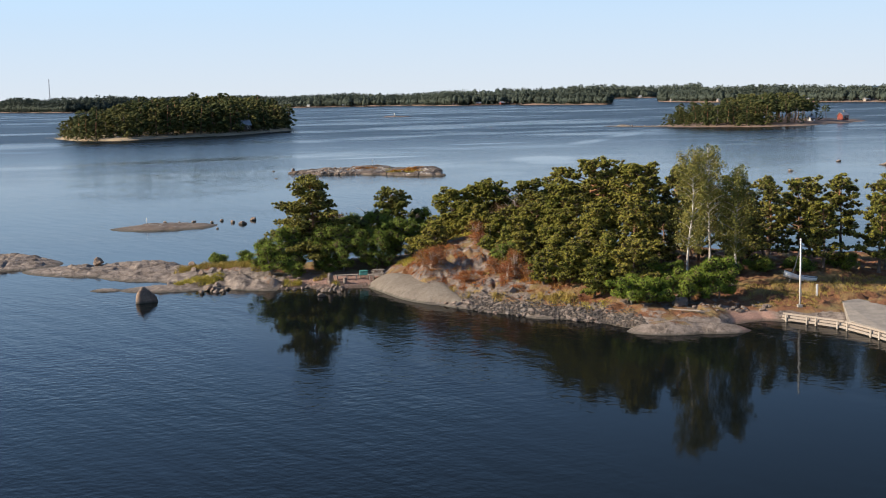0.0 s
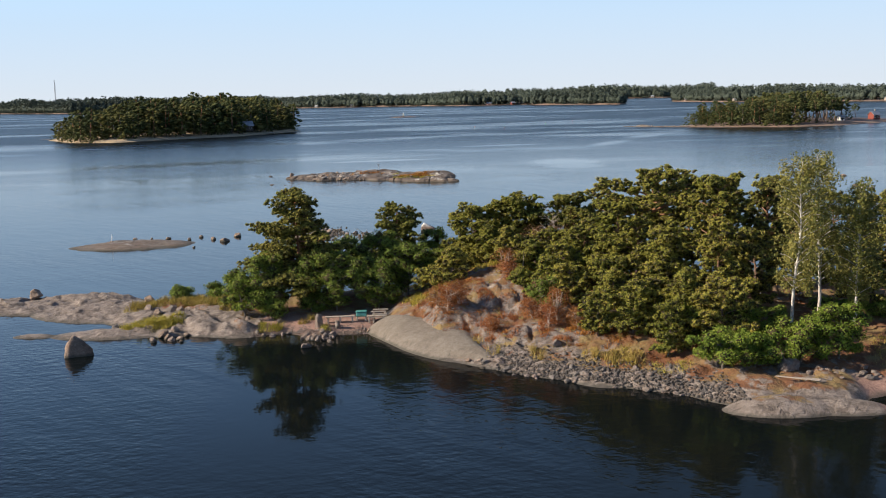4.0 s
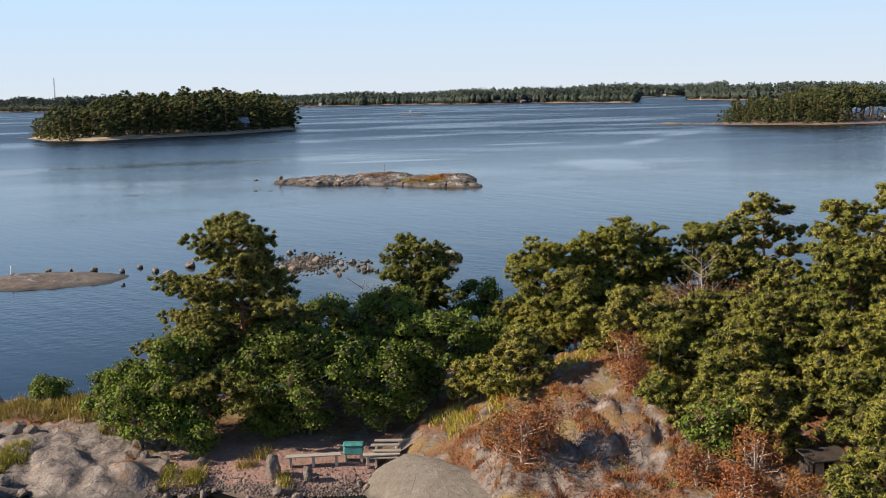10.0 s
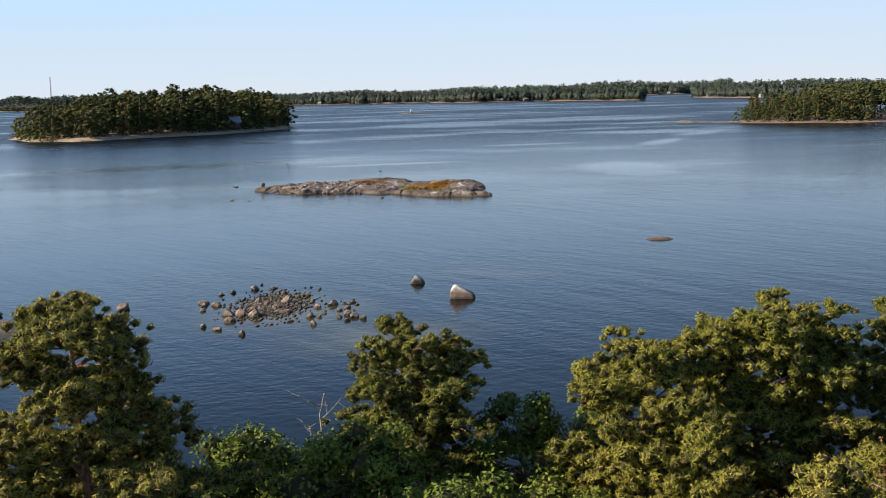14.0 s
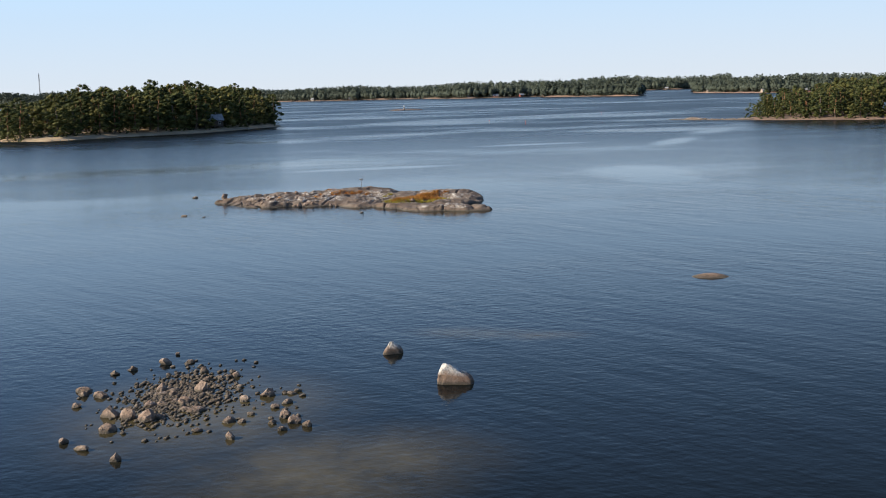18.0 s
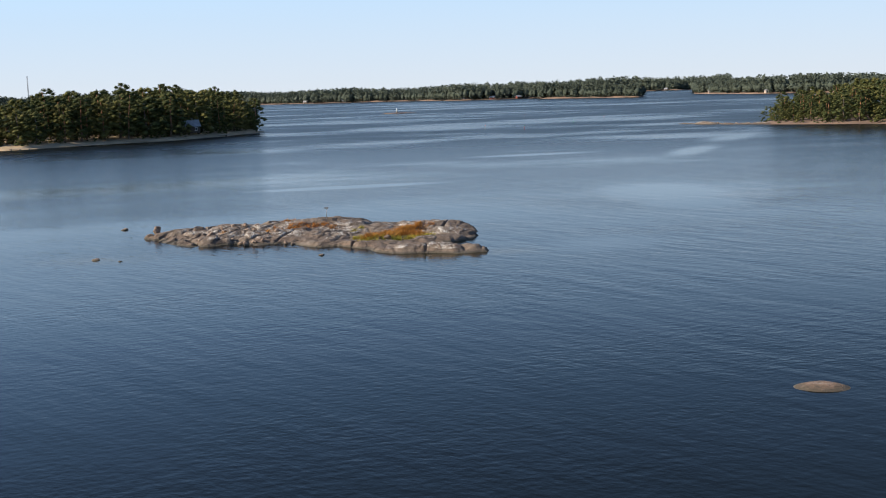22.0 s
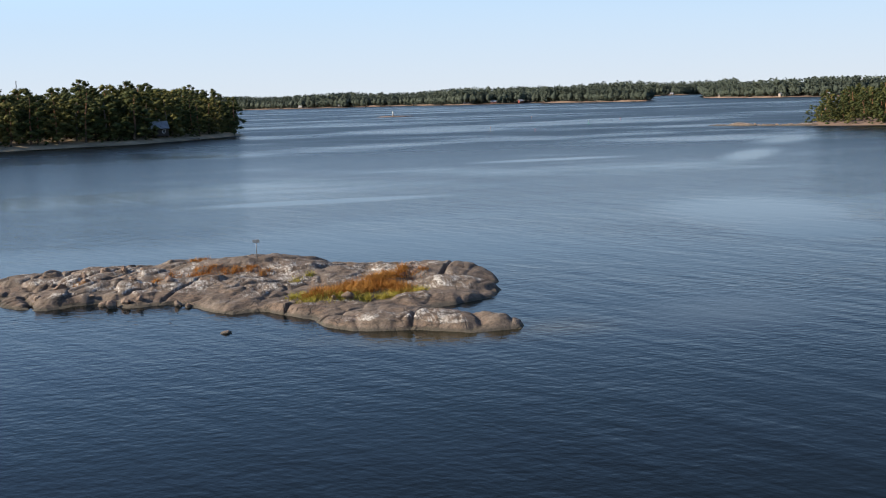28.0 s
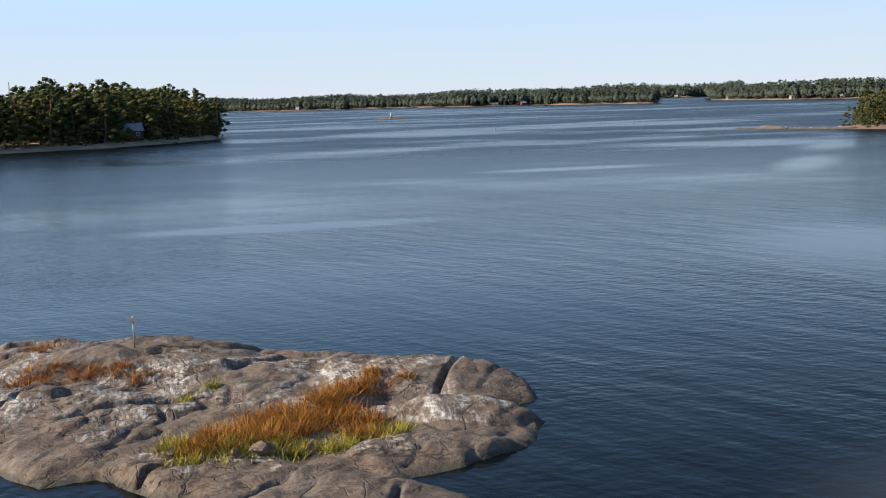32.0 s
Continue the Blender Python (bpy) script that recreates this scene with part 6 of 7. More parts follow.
STEEL = make_plain("galvanised_steel", (0.35, 0.36, 0.37), 0.45, 0.2, 3, 0.6)
GLASS = make_plain("window_glass", (0.03, 0.035, 0.04), 0.1, 0.2, 2)


def pole_bm(r0, r1, h, sides=10):
    bm = bmesh.new()
    bmesh.ops.create_cone(bm, cap_ends=True, segments=sides, radius1=r0, radius2=r1, depth=h)
    bmesh.ops.translate(bm, vec=(0, 0, h / 2), verts=bm.verts)
    for f in bm.faces:
        f.smooth = len(f.verts) == 4
    return bm


zf = ground_at(28.3, 65.8)
flag = thing("flagpole", pose(28.3, 65.8, zf - 0.1), "tall white flagpole without a flag on the landing", "flagpole")
part("pole", pole_bm(0.075, 0.05, 5.6), WHITE_PAINT, flag)
ball = bmesh.new()
bmesh.ops.create_uvsphere(ball, u_segments=12, v_segments=8, radius=0.1)
bmesh.ops.translate(ball, vec=(0, 0, 5.66), verts=ball.verts)
part("finial", ball, WHITE_PAINT, flag)
part("foot", cube(-0.2, 0.2, -0.2, 0.2, 0, 0.3, 0.02), CONCRETE, flag)
part("halyard", mesh_of("halyard", *tube([(0.12, 0, 0.9), (0.13, 0, 3), (0.08, 0, 5.5)], [0.008] * 3, 5), WHITE_PAINT), None, flag)
post = thing("post", pose(30.4, 67.2, ground_at(30.4, 67.2) - 0.1), "short white painted wooden post in the grass", "post")
part("shaft", cube(-0.07, 0.07, -0.07, 0.07, 0, 1.05, 0.012), WHITE_PAINT, post)
part("cap", cube(-0.09, 0.09, -0.09, 0.09, 1.05, 1.09, 0.01), WHITE_PAINT, post)


def rowing_boat(x, y, z, turn):
    """A small clinker boat drawn up on the grass."""
    root = thing("rowing_boat", pose(x, y, z, 0, 14, turn), "small white rowing boat with dark inside drawn up on grass", "boat")
    ln, rows = 3.2, []
    us = np.linspace(-1, 1, 15)
    for u in us:
        w = 0.62 * (1 - abs(u) ** 2.6) ** 0.7 + 0.04
        sheer = 0.5 + 0.16 * u * u
        rows.append([(u * ln / 2, sg * w * math.sin(a) ** 0.7, sheer - (sheer - 0.02 - 0.12 * u * u) * math.cos(a) ** 0.6 if a < 1.57 else sheer) for sg, a in ((-1, 1.57), (-1, 1.0), (-1, 0.45), (1, 0.02), (1, 0.45), (1, 1.0), (1, 1.57))])
    v = np.array(rows).reshape(-1, 3)
    k = 7
    f = [(i * k + j, i * k + j + 1, (i + 1) * k + j + 1, (i + 1) * k + j) for i in range(14) for j in range(6)]
    hull = part("hull", mesh_of("hull", v, f, WHITE_PAINT, True), None, root)
    md = hull.modifiers.new("shell", "SOLIDIFY")
    md.thickness = 0.03
    for q, sx in enumerate((-0.9, 0.0, 0.9)):
        part("thwart", cube(sx - 0.12, sx + 0.12, -0.5, 0.5, 0.34, 0.375, 0.005), GREY_WOOD, root, "grey wooden thwart")
    for sg in (-1, 1):
        part("gunwale", mesh_of("gunwale", *tube([(u * ln / 2, sg * (0.62 * (1 - abs(u) ** 2.6) ** 0.7 + 0.04), 0.51 + 0.16 * u * u) for u in us], [0.028] * 15, 6), DARK_WOOD, True), None, root, "dark wooden gunwale")
    return root


rowing_boat(30.1, 69.6, ground_at(30.1, 69.6) + 0.02, 12)
lean = thing("leaning_mast", Matrix(), "thin grey wooden mast leaning above the boat", "mast", data=mesh_of("leaning_mast", *tube([(29.3, 69.9, ground_at(29.3, 69.9)), (29.7, 69.6, 3.2), (30.2, 69.5, 5.3)], [0.05, 0.04, 0.025], 8), GREY_WOOD, True))

# the quay: long weathered planks in front of a concrete slip
quay = thing("quay", Matrix(), "low quay of bleached planks along the landing", "quay")
QPTS = [(x, y * DEPTH) for x, y in ((26.3, 64.7), (28.1, 63.6), (29.9, 62.4), (31.2, 60.2), (31.9, 58.6))]
for lvl, (z0, z1, push) in enumerate(((0.08, 0.26, 0.0), (0.29, 0.47, 0.12), (0.50, 0.66, 0.24))):
    for (xa, ya), (xb, yb) in zip(QPTS, QPTS[1:]):
        ln, an = math.hypot(xb - xa, yb - ya), math.degrees(math.atan2(yb - ya, xb - xa))
        part("plank", cube(-0.02, ln + 0.02, push, push + 0.12, z0, z1, 0.015), PALE_WOOD, quay, "", pose(xa, ya, 0, 0, 0, an))
for (xa, ya), (xb, yb) in zip(QPTS, QPTS[1:]):
    for t in (0.15, 0.85):
        part("pile", pole_bm(0.08, 0.07, 1.6), GREY_WOOD, quay, "", pose(xa + (xb - xa) * t, ya + (yb - ya) * t - 0.1, -1.0))
def ramp(name, pts, z, thick, mat, label):
    bm = bmesh.new()
    top = [bm.verts.new((x, y, z + dz)) for x, y, dz in pts]
    bot = [bm.verts.new((x, y, z + dz - thick)) for x, y, dz in pts]
    bm.faces.new(top)
    bm.faces.new(bot[::-1])
    for i in range(len(pts)):
        j = (i + 1) % len(pts)
        bm.faces.new((top[j], top[i], bot[i], bot[j]))
    bmesh.ops.recalc_face_normals(bm, faces=bm.faces)
    bmesh.ops.bevel(bm, geom=bm.edges[:], offset=0.03, segments=1, affect="EDGES")
    return thing(name, Matrix(), label, "slipway", data=bm, mat=mat)
ramp("slipway", [(30.6, 62.6, 0.0), (32.0, 60.4, -0.1), (32.6, 58.9, -0.15), (38.5, 60.5, -0.1), (37.0, 64.6, 0.0), (33.6, 66.8, 0.45), (32.0, 66.2, 0.45)], 0.62, 1.1, CONCRETE, "sloping pale concrete slipway beside the quay")
for x, y, ln, an in ((17.3, 65.0, 2.6, -32), (18.2, 64.8, 1.6, -24)):
    thing("driftwood_plank", pose(x, y, ground_at(x, y) + 0.16, 3, 0, an), "bleached driftwood plank lying on the rocks", "plank", "planks on the shore rocks", data=cube(0, ln, -0.07, 0.07, 0, 0.05, 0.01), mat=PALE_WOOD)

# ---------- the small beach with its benches ----------
def bench(x0, y0, x1, y1, z, wide, label, legs=3):
    ln, an = math.hypot(x1 - x0, y1 - y0), math.degrees(math.atan2(y1 - y0, x1 - x0))
    root = thing("bench", pose(x0, y0, z, 0, 0, an), label, "bench", "benches on the beach")
    for k in range(2):
        part("board", cube(0, ln, -wide / 2 + k * wide / 2 + 0.01, -wide / 2 + (k + 1) * wide / 2 - 0.01, 0.42, 0.47, 0.008), GREY_WOOD, root)
    for i in range(legs):
        u = 0.2 + (ln - 0.4) * i / (legs - 1)
        part("leg", cube(u - 0.06, u + 0.06, -wide / 2 + 0.05, wide / 2 - 0.05, -0.1, 0.42, 0.01), GREY_WOOD, root)
    return root
zb = ground_at(-10.5, 79.0)
bench(-11.9, 78.8, -9.6, 79.1, zb, 0.42, "long low bench of weathered grey boards on the beach")
bench(-8.65, 78.85, -7.1, 79.0, zb, 0.42, "low bench of weathered grey boards beside the slab", 2)
stack = thing("board_stack", pose(-7.65, 79.1, zb), "stack of bleached boards on low trestles", "board stack")
for i, (dx, dy, z) in enumerate(((-0.1, -0.45, 0.30), (0.0, -0.15, 0.50), (-0.1, 0.15, 0.66), (0.05, 0.42, 0.78))):
    part("board", cube(-0.6 + dx, 0.6 + dx, dy - 0.13, dy + 0.13, z, z + 0.06, 0.01), PALE_WOOD, stack)
for sx in (-0.45, 0.4):
    part("trestle", cube(sx - 0.05, sx + 0.05, -0.55, 0.5, -0.1, 0.3, 0.01), GREY_WOOD, stack)
    part("riser", cube(sx - 0.05, sx + 0.05, -0.05, 0.5, 0.3, 0.66, 0.01), GREY_WOOD, stack)
chest = thing("covered_chest", pose(-9.1, 79.25, zb), "teal plastic chest with rounded lid behind the bench", "chest")
part("body", cube(-0.42, 0.42, -0.26, 0.26, 0.32, 0.66, 0.05), TEAL, chest)
part("lid", cube(-0.45, 0.45, -0.29, 0.29, 0.67, 0.78, 0.05), TEAL, chest)
for sx in (-0.35, 0.35):
    part("foot", cube(sx - 0.05, sx + 0.05, -0.2, 0.2, -0.1, 0.32, 0.01), GREY_WOOD, chest)
boulder(-12.35, 78.3, ground_at(-12.35, 78.3) + 0.35, 0.42, 0.38, 0.75, 15, 81, "upright grey stone block at the bench's end", "standing_stone", SHORE_STONE)
boulder(-10.85, 78.15, ground_at(-10.85, 78.15) + 0.25, 0.28, 0.26, 0.5, 40, 82, "squat upright stone before the bench", "standing_stone", SHORE_STONE)

# ---------- on the slope ----------
zh = ground_at(8.3, 74.2)
hut = thing("log_shelter", pose(8.3, 74.2, zh - 0.45, 0, 0, 14), "small weathered shelter with a dark doorway under pines", "shelter")
hut.scale = (0.75, 0.75, 0.75)
for name, a in (("wall", (-0.9, -0.75, -0.6, 0.6, 0, 1.5)), ("wall", (0.75, 0.9, -0.6, 0.6, 0, 1.5)), ("wall", (-0.75, 0.75, 0.48, 0.6, 0, 1.5)), ("front_board", (-0.75, -0.3, -0.6, -0.5, 0, 1.5)), ("front_board", (0.3, 0.75, -0.6, -0.5, 0, 1.5))):
    part(name, cube(*a, 0.015), DARK_WOOD if name == "wall" else GREY_WOOD, hut)
part("roof", cube(-1.1, 1.1, -0.85, 0.8, 1.5, 1.6, 0.02, pose(0, 0, 0, 6, 0, 0)), DARK_WOOD, hut, "dark flat roof of old boards")
part("table", cube(1.2, 1.9, -0.6, 0.0, 0.6, 0.68, 0.01), GREY_WOOD, hut)
part("table_leg", cube(1.5, 1.6, -0.35, -0.25, 0, 0.6, 0.01), GREY_WOOD, hut)


def snag(name, x, y, z, h, r, seed, label, mat, n=14, leafy=None, rise=0.6):
    """A dead tree: bare forked limbs."""
    rngd = np.random.default_rng(seed)
    st = stem(rngd, h, 0.08, 0.4)
    root = thing(name, pose(x, y, z - 0.1), label, "dead tree")
    part("trunk", mesh_of("trunk", *tube(st, np.linspace(0.02 * h ** 0.5 + 0.03, 0.012, len(st)), 7), mat, True), None, root)
    limbs, cen = [], []
    for i in range(n):
        f = 0.3 + 0.68 * i / n
        at = np.array([np.interp(f, np.linspace(0, 1, len(st)), st[:, a]) for a in range(3)])
        a = i * 2.4 + rngd.normal(0, 0.4)
        pth = limb(rngd, at, unit(np.array([math.cos(a), math.sin(a), rise])), r * rngd.uniform(0.5, 1.1) * (1.1 - 0.6 * (f - 0.3)), -0.1)
        limbs.append(tube(pth, np.linspace(0.028, 0.008, len(pth)), 4))
        for k in range(3):
            b = pth[1 + k]
            p2 = limb(rngd, b, unit(rngd.normal(size=3) + [0, 0, 0.6]), r * 0.35, 0)
            limbs.append(tube(p2, np.linspace(0.014, 0.005, len(p2)), 3))
            cen.append(p2[-1])
    part("limb_work", mesh_of("limb_work", *join(limbs), mat, True), None, root)
    if leafy:
        cen = np.array(cen)
        part("crown", mesh_of("crown", *leaves(rngd, cen, np.full((len(cen), 3), 0.26), 26, 0.06, 1.0), leafy), None, root, "withered brown leaves")


snag("dead_birch", 6.3, 81.6, ground_at(6.3, 81.6), 5.0, 1.6, 601, "bare grey dead birch between the pines", DEAD_WOOD, 18)
for x, y, h, r, sd in ((7.2, 82.4, 4.6, 1.5, 602), (5.4, 80.6, 3.4, 1.3, 607), (9.2, 83.8, 5.0, 1.4, 608)):
    tree("withered_rowan", x, y, ground_at(x, y) - 0.08, broad_parts(sd, h, r, 0.2, 46, 60, 0.05, 2, core=0), DEAD_WOOD, BROWN_LEAF, "withered rowan with curled brown leaves", "tree", "withered rowans")
snag("withered_rowan", 10.6, 80.6, ground_at(10.6, 80.6), 4.0, 1.4, 603, "withered rowan with curled brown leaves", DEAD_WOOD, 16, BROWN_LEAF)
for x, y, h, r, sd, lab in ((-2.2, 75.6, 2.2, 1.0, 611, "drought-browned rusty bush on the bare rocks"), (-1.4, 75.9, 1.8, 0.8, 612, "drought-browned rusty bush on the bare rocks"), (-2.9, 76.2, 1.7, 0.8, 613, "drought-browned rusty bush on the bare rocks"),
                            (2.3, 78.2, 2.4, 0.6, 614, "rust-red young rowan on the hill"), (2.6, 77.9, 1.7, 0.5, 615, "rust-red young rowan on the hill"), (5.6, 73.6, 2.6, 0.8, 616, "half-withered rusty rowan on the slope"), (4.9, 73.0, 1.8, 0.7, 617, "half-withered rusty rowan on the slope"),
                            (3.9, 74.3, 1.5, 0.6, 618, "small rusty rowan shoot between the rocks"), (0.9, 73.4, 1.0, 0.5, 619, "small rusty rowan shoot between the rocks"), (6.9, 72.6, 1.6, 0.7, 620, "half-withered rusty rowan on the slope"), (11.3, 83.2, 4.0, 1.2, 621, "rust-red rowan between the pines")):
    tree("rusty_bush", x, y, ground_at(x, y) - 0.08, broad_parts(sd, h, r * 0.92, 0.05, 42, 75, 0.042, 5, core=0), DEAD_WOOD, RUST_LEAF, lab, "bush", "rusty bushes")
snag("withered_bush", 4.5, 75.0, ground_at(4.5, 75.0), 2.2, 1.0, 604, "withered bush with brown leaves on the slope", DEAD_WOOD, 12, BROWN_LEAF)
snag("bare_branch", -9.6, 86.6, ground_at(-9.6, 86.6), 5.6, 1.3, 605, "bare grey dead branchy stem above the oaks", DEAD_WOOD, 10)
snag("dead_stake", 3.6, 78.4, ground_at(3.6, 78.4), 1.9, 0.15, 606, "thin bare dead stem on the hill", DEAD_WOOD, 4)
# fallen top of a pine: a tangle of bleached limbs
rngr = np.random.default_rng(77)
tangle = thing("fallen_tree", pose(10.6, 71.6, ground_at(10.6, 71.6) + 0.25), "tangle of bleached roots and limbs of a fallen pine", "fallen tree")
part("trunk", mesh_of("trunk", *tube([(-1.2, 0.2, 0.2), (0.0, 0.1, 0.55), (1.3, 0.4, 0.6), (2.6, 0.9, 0.5)], [0.10, 0.14, 0.15, 0.16], 8), DEAD_WOOD, True), None, tangle)
for i in range(26):
    a = rngr.uniform(0, 6.28)
    p0 = np.array([rngr.uniform(-1.0, 1.4), rngr.uniform(0, 0.4), 0.5])
    pth = limb(rngr, p0, unit(np.array([math.cos(a), math.sin(a) * 0.6 - 0.3, rngr.uniform(0.2, 1.1)])), rngr.uniform(0.8, 1.7), 0.75)
    part("limb", mesh_of("limb", *tube(pth, np.linspace(0.055, 0.015, len(pth)), 5), DEAD_WOOD, True), None, tangle)

# ---------- sea marks ----------
zs = skerry_at(-18.8, 184.0)
sign = thing("sign_post", pose(-18.8, 184.0, zs - 0.15), "thin grey steel post with two small plates on the skerry", "sign post")
part("post", pole_bm(0.035, 0.035, 1.55, 8), STEEL, sign)
for sx in (-0.14, 0.14):
    part("plate", cube(sx - 0.11, sx + 0.11, -0.012, 0.012, 1.28, 1.5, 0.004), STEEL, sign, "small weathered grey plate", pose(0, -0.04, 0))
stake = thing("marker_stake", pose(-45.3, 113.6, 0.4, 0, 6, 0), "slender white marker stake on the low skerry", "marker")
part("stake", pole_bm(0.05, 0.04, 0.9, 8), WHITE_PAINT, stake)
part("tip", pole_bm(0.07, 0.0, 0.16, 8), WHITE_PAINT, stake, "", pose(0, 0, 0.9))
BUOY = [make_plain("buoy_pale", (0.3, 0.3, 0.28), 0.5), make_plain("buoy_red", (0.45, 0.06, 0.04), 0.5), make_plain("buoy_green", (0.05, 0.25, 0.12), 0.5)]
for i, (x, y) in enumerate(((7.5, 367.6), (21.1, 359.8), (44.6, 395.3), (30, 452), (64, 430))):
    b = thing("spar_buoy", pose(x, y, -0.4, 3, 2, 0), "slim spar buoy standing in the fairway", "buoy", "spar buoys")
    part("spar", pole_bm(0.09, 0.07, 2.2, 10), BUOY[i % 3], b)
    part("top_band", pole_bm(0.1, 0.1, 0.35, 10), BUOY[(i + 1) % 3], b, "", pose(0, 0, 1.75))
lightr = thing("shoal", pose(-41, 573, 0), "low pale rock shoal with a small marker", "shoal", data=boulder_mesh("shoal", 91, FAR_ROCK, 3))
lightr.scale = (13, 3, 0.7)
mk = thing("shoal_marker", pose(-41, 573, 0.6), "small white beacon on the shoal", "beacon")
part("base", pole_bm(0.6, 0.5, 0.8, 10), CONCRETE, mk)
part("column", pole_bm(0.4, 0.35, 2.0, 10), WHITE_PAINT, mk, "", pose(0, 0, 0.8))
# the far radio mast
mast = thing("radio_mast", pose(-704, 1294, 6), "tall slim lattice radio mast above the forest", "mast")
for k in range(3):
    a = k * 2.094
    part("leg", mesh_of("leg", *tube([(math.cos(a) * 0.9, math.sin(a) * 0.9, 0), (math.cos(a) * 0.7, math.sin(a) * 0.7, 50)], [0.32, 0.22], 6), STEEL), None, mast)
for k in range(16):
    part("brace", cube(-0.7, 0.7, -0.7, 0.7, k * 3.1 + 1, k * 3.1 + 1.25), STEEL, mast)

# ---------- houses on the islands and coasts ----------
def cottage(x, y, z, turn, w, d, h, rise, wall, roof, label, group=""):
    """A gabled cottage: walls, roof slopes, door, windows with frames, chimney."""
    root = thing("cottage", pose(x, y, z, 0, 0, turn), label, "house", group)
    bm = bmesh.new()
    v = [bm.verts.new(p) for p in ((-w / 2, -d / 2, 0), (w / 2, -d / 2, 0), (w / 2, d / 2, 0), (-w / 2, d / 2, 0), (-w / 2, -d / 2, h), (w / 2, -d / 2, h), (w / 2, d / 2, h), (-w / 2, d / 2, h), (-w / 2, 0, h + rise), (w / 2, 0, h + rise))]
    for f in ((0, 1, 5, 4), (2, 3, 7, 6), (1, 2, 6, 9, 5), (3, 0, 4, 8, 7), (3, 2, 1, 0)):
        bm.faces.new([v[i] for i in f])
    part("wall", bm, wall, root)
    sl = math.hypot(d / 2 + 0.5, rise)
    an = math.degrees(math.atan2(rise, d / 2))
    for sg in (-1, 1):
        m = Matrix.Translation((0, 0, h + rise + 0.05)) @ Matrix.Rotation(-sg * radians(an), 4, "X")
        part("roof", cube(-w / 2 - 0.4, w / 2 + 0.4, min(0, sg * sl), max(0, sg * sl), 0, 0.14, 0.02), roof, root, "", m)
    for sx in (-w * 0.28, w * 0.28):
        win = part("window", cube(sx - 0.5, sx + 0.5, -d / 2 - 0.05, -d / 2 + 0.02, h * 0.35, h * 0.82, 0.01), WHITE_PAINT, root)
        part("pane", cube(sx - 0.42, sx + 0.42, -d / 2 - 0.07, -d / 2 - 0.05, h * 0.39, h * 0.78), GLASS, win)
    part("door", cube(-0.45, 0.45, -d / 2 - 0.06, -d / 2 + 0.02, 0.05, h * 0.82, 0.01), DARK_WOOD, root)
    part("chimney", cube(w * 0.1, w * 0.1 + 0.6, -0.3, 0.3, h + rise * 0.6, h + rise + 0.8, 0.03), CONCRETE, root)
    return root


cottage(-103.5, 373.5, 1.9, 28, 6.5, 5.0, 2.6, 2.2, DARK_WOOD, ROOF_GREY, "dark cottage with pale grey roof among island trees")
cottage(-118, 372, 1.9, 20, 4, 3.4, 2.1, 1.2, DARK_WOOD, GREY_WOOD, "small brown shed under the island trees")
cottage(190.5, 356.5, 0.9, 30, 4.0, 3.4, 2.3, 1.5, RED_PAINT, ROOF_GREY, "red wooden cottage with white windows on the shore")
cottage(171.5, 349.0, 1.2, 20, 2.4, 2.0, 1.6, 0.8, WHITE_PAINT, ROOF_GREY, "small white shed on the rocky shore")
for x, y, an, c, ln in ((-94.5, 378.2, 42, PALE_WOOD, 9), (-145.5, 336.2, 15, PALE_WOOD, 7), (-196, 368, 20, GREY_WOOD, 10)):
    jet = thing("jetty", pose(x, y, 0.45, 0, 0, an), "low pale wooden jetty at the island's beach", "jetty", "jetties of the west island")
    for k in range(4):
        part("plank", cube(-ln / 2, ln / 2, -1.0 + k * 0.5, -0.54 + k * 0.5, 0, 0.1, 0.01), c, jet)
    for sx in (-ln * 0.4, 0, ln * 0.4):
        part("pile", cube(sx - 0.12, sx + 0.12, -0.9, 0.9, -1.2, 0.0, 0.02), GREY_WOOD, jet)
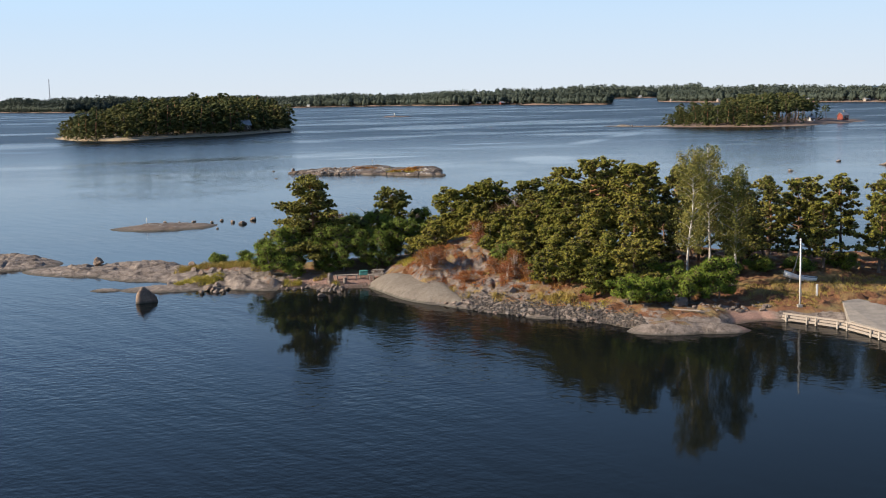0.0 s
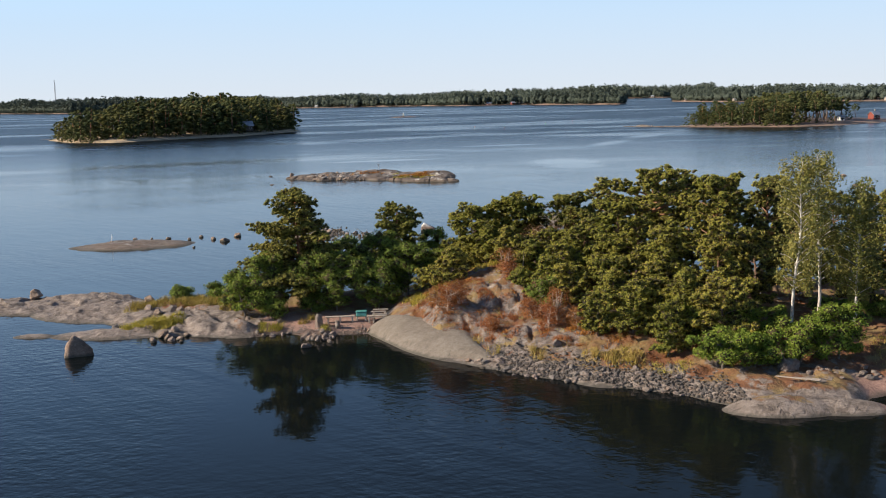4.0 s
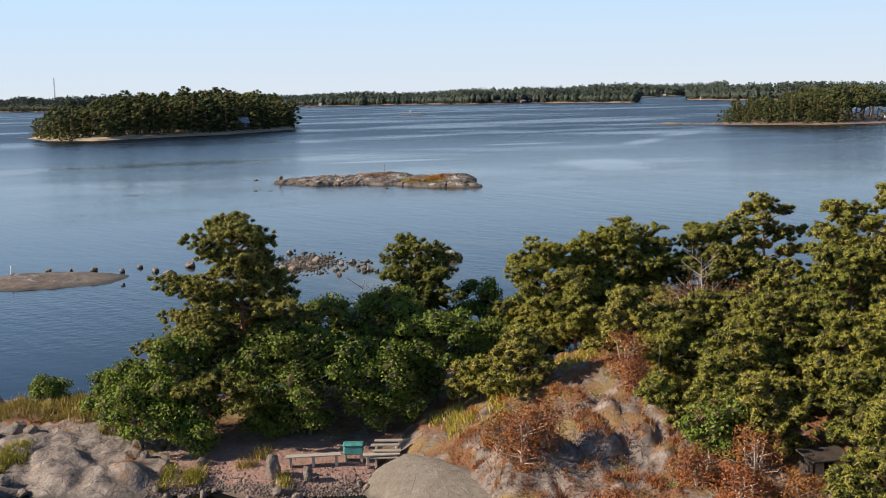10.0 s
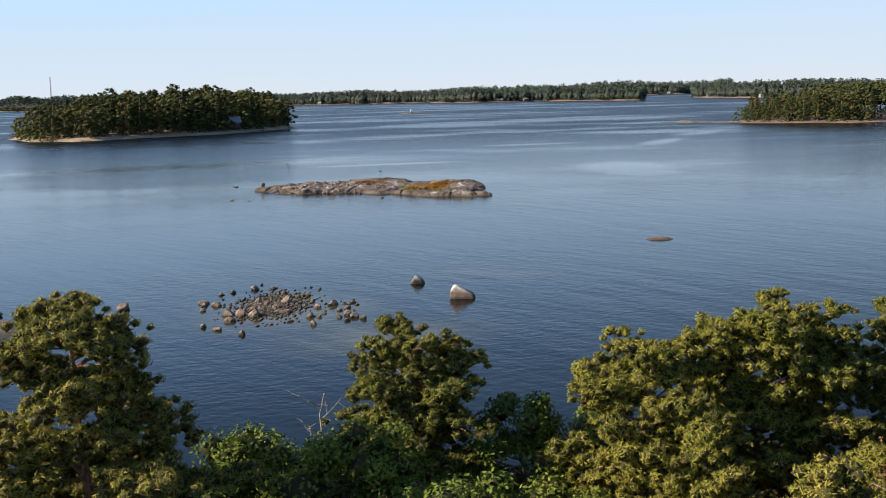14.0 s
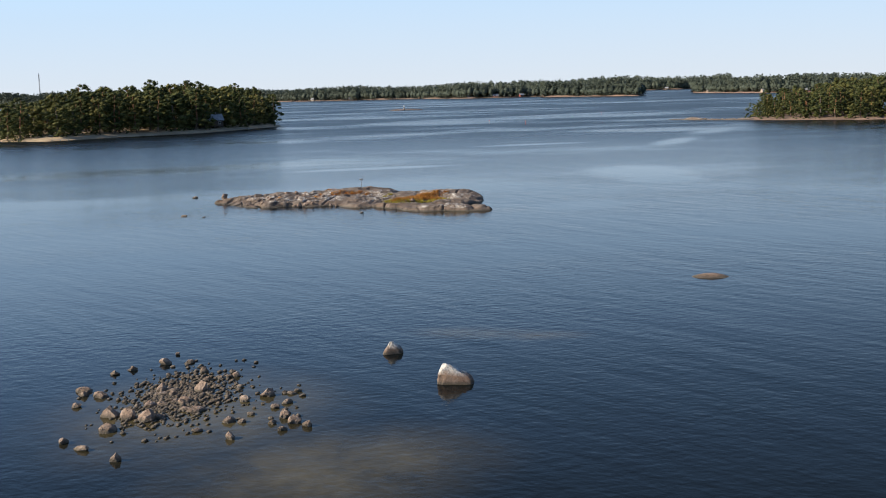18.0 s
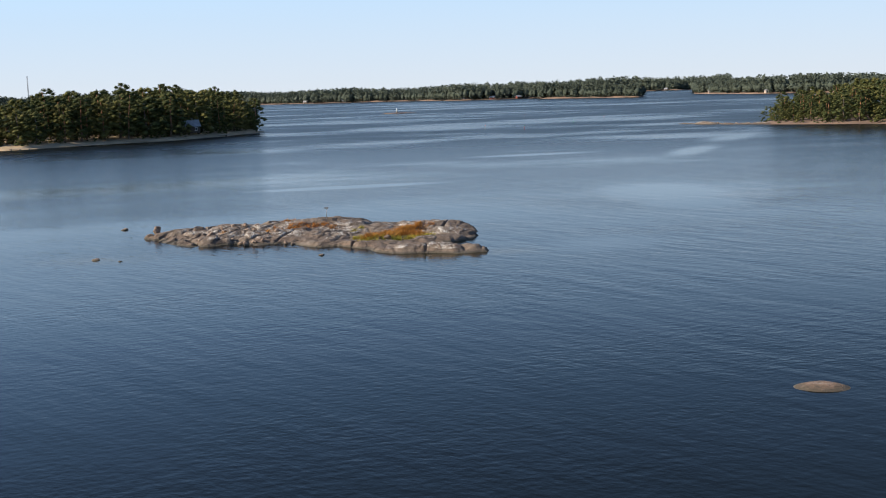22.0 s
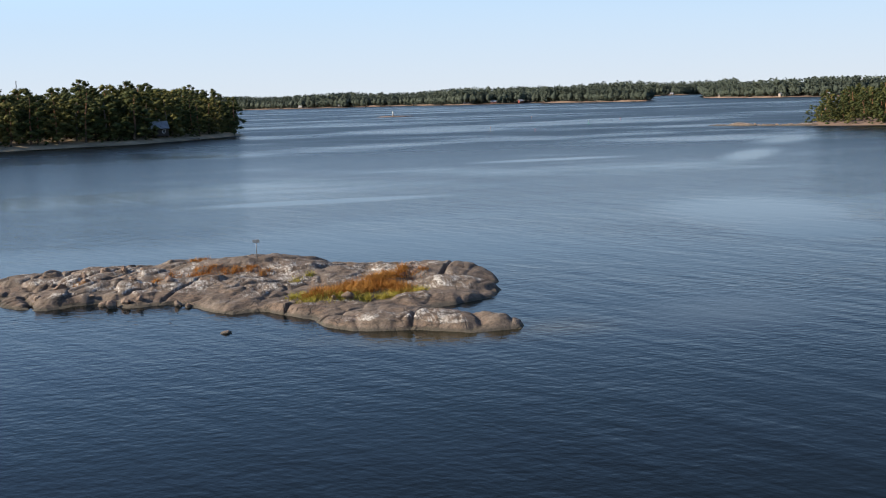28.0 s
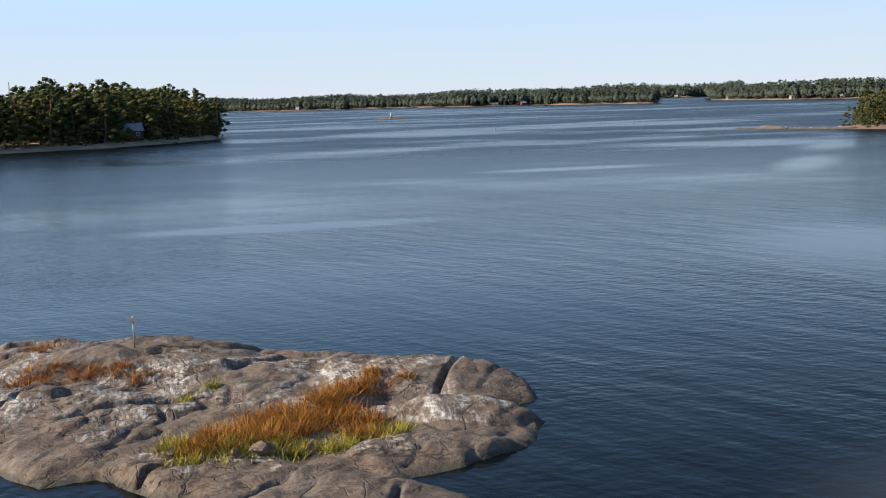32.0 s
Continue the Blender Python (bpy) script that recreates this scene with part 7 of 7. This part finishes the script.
bt = thing("beach_mast", pose(-154, 345, 1.0), "white flagpole at the edge of the island wood", "flagpole")
part("pole", pole_bm(0.12, 0.08, 6.5, 8), WHITE_PAINT, bt)
part("foot", cube(-0.5, 0.5, -0.5, 0.5, 0, 0.7, 0.05), WHITE_PAINT, bt)
rc = random.Random(21)
for x, y, wall in ((-25, 1008, RED_PAINT), (10, 966, WHITE_PAINT), (42, 958, RED_PAINT), (-150, 1068, WHITE_PAINT), (98, 948, WHITE_PAINT), (-205, 1086, PALE_WOOD), (272, 882, PALE_WOOD), (300, 806, WHITE_PAINT), (330, 778, RED_PAINT), (366, 738, PALE_WOOD), (395, 690, WHITE_PAINT), (330, 1243, WHITE_PAINT), (268, 1262, PALE_WOOD), (72, 950, RED_PAINT)):
    cottage(x, y, 0.6, rc.uniform(-30, 30), rc.uniform(4, 7), 4, 2.0, 1.4, PALE_WOOD if wall is WHITE_PAINT else wall, ROOF_GREY, "small cottage on the distant wooded shore", "cottages of the far coast")

# rocks that trail off the east island
def trail_height(X, Y):
    z = lobe(X, Y, 85.5, 359, 4.6, 2.0, 1.0, -40, 0.6)
    for a in ((91.5, 353.5, 3.2, 1.2, 0.5, -30), (96.5, 351, 3.5, 1.1, 0.6, -25), (101, 349, 4, 2.0, 0.8, -25), (80.8, 363, 4, 1.1, 0.35, -35)):
        z = np.maximum(z, lobe(X, Y, *a))
    return z + 0.12 * fbm(X, Y, 0.9, 33.0, 3)
thing("rock_trail", Matrix(), "low reddish rocks trailing from the wooded island", "rocks", kind="structure", data=ground_mesh("rock_trail", trail_height, 74, 108, 344, 369, 0.4, SKERRY))
for i in range(26):
    x = rc.uniform(86, 108)
    stone(x, 362 - (x - 82) * 0.6 + rc.gauss(0, 0.7), 0.1, rc.uniform(0.4, 0.9), rc, "stones of the east island's trail", "rounded reddish stone in shallow water", flat=0.7)
small = copy_thing([o for o in bpy.data.objects if o.name == "island_tree"][0], pose(104.5, 349.6 * DEPTH, 0.9))
small.scale = (0.22, 0.22, 0.26)
tagged(small, "small lone spruce on the island's rocky point")
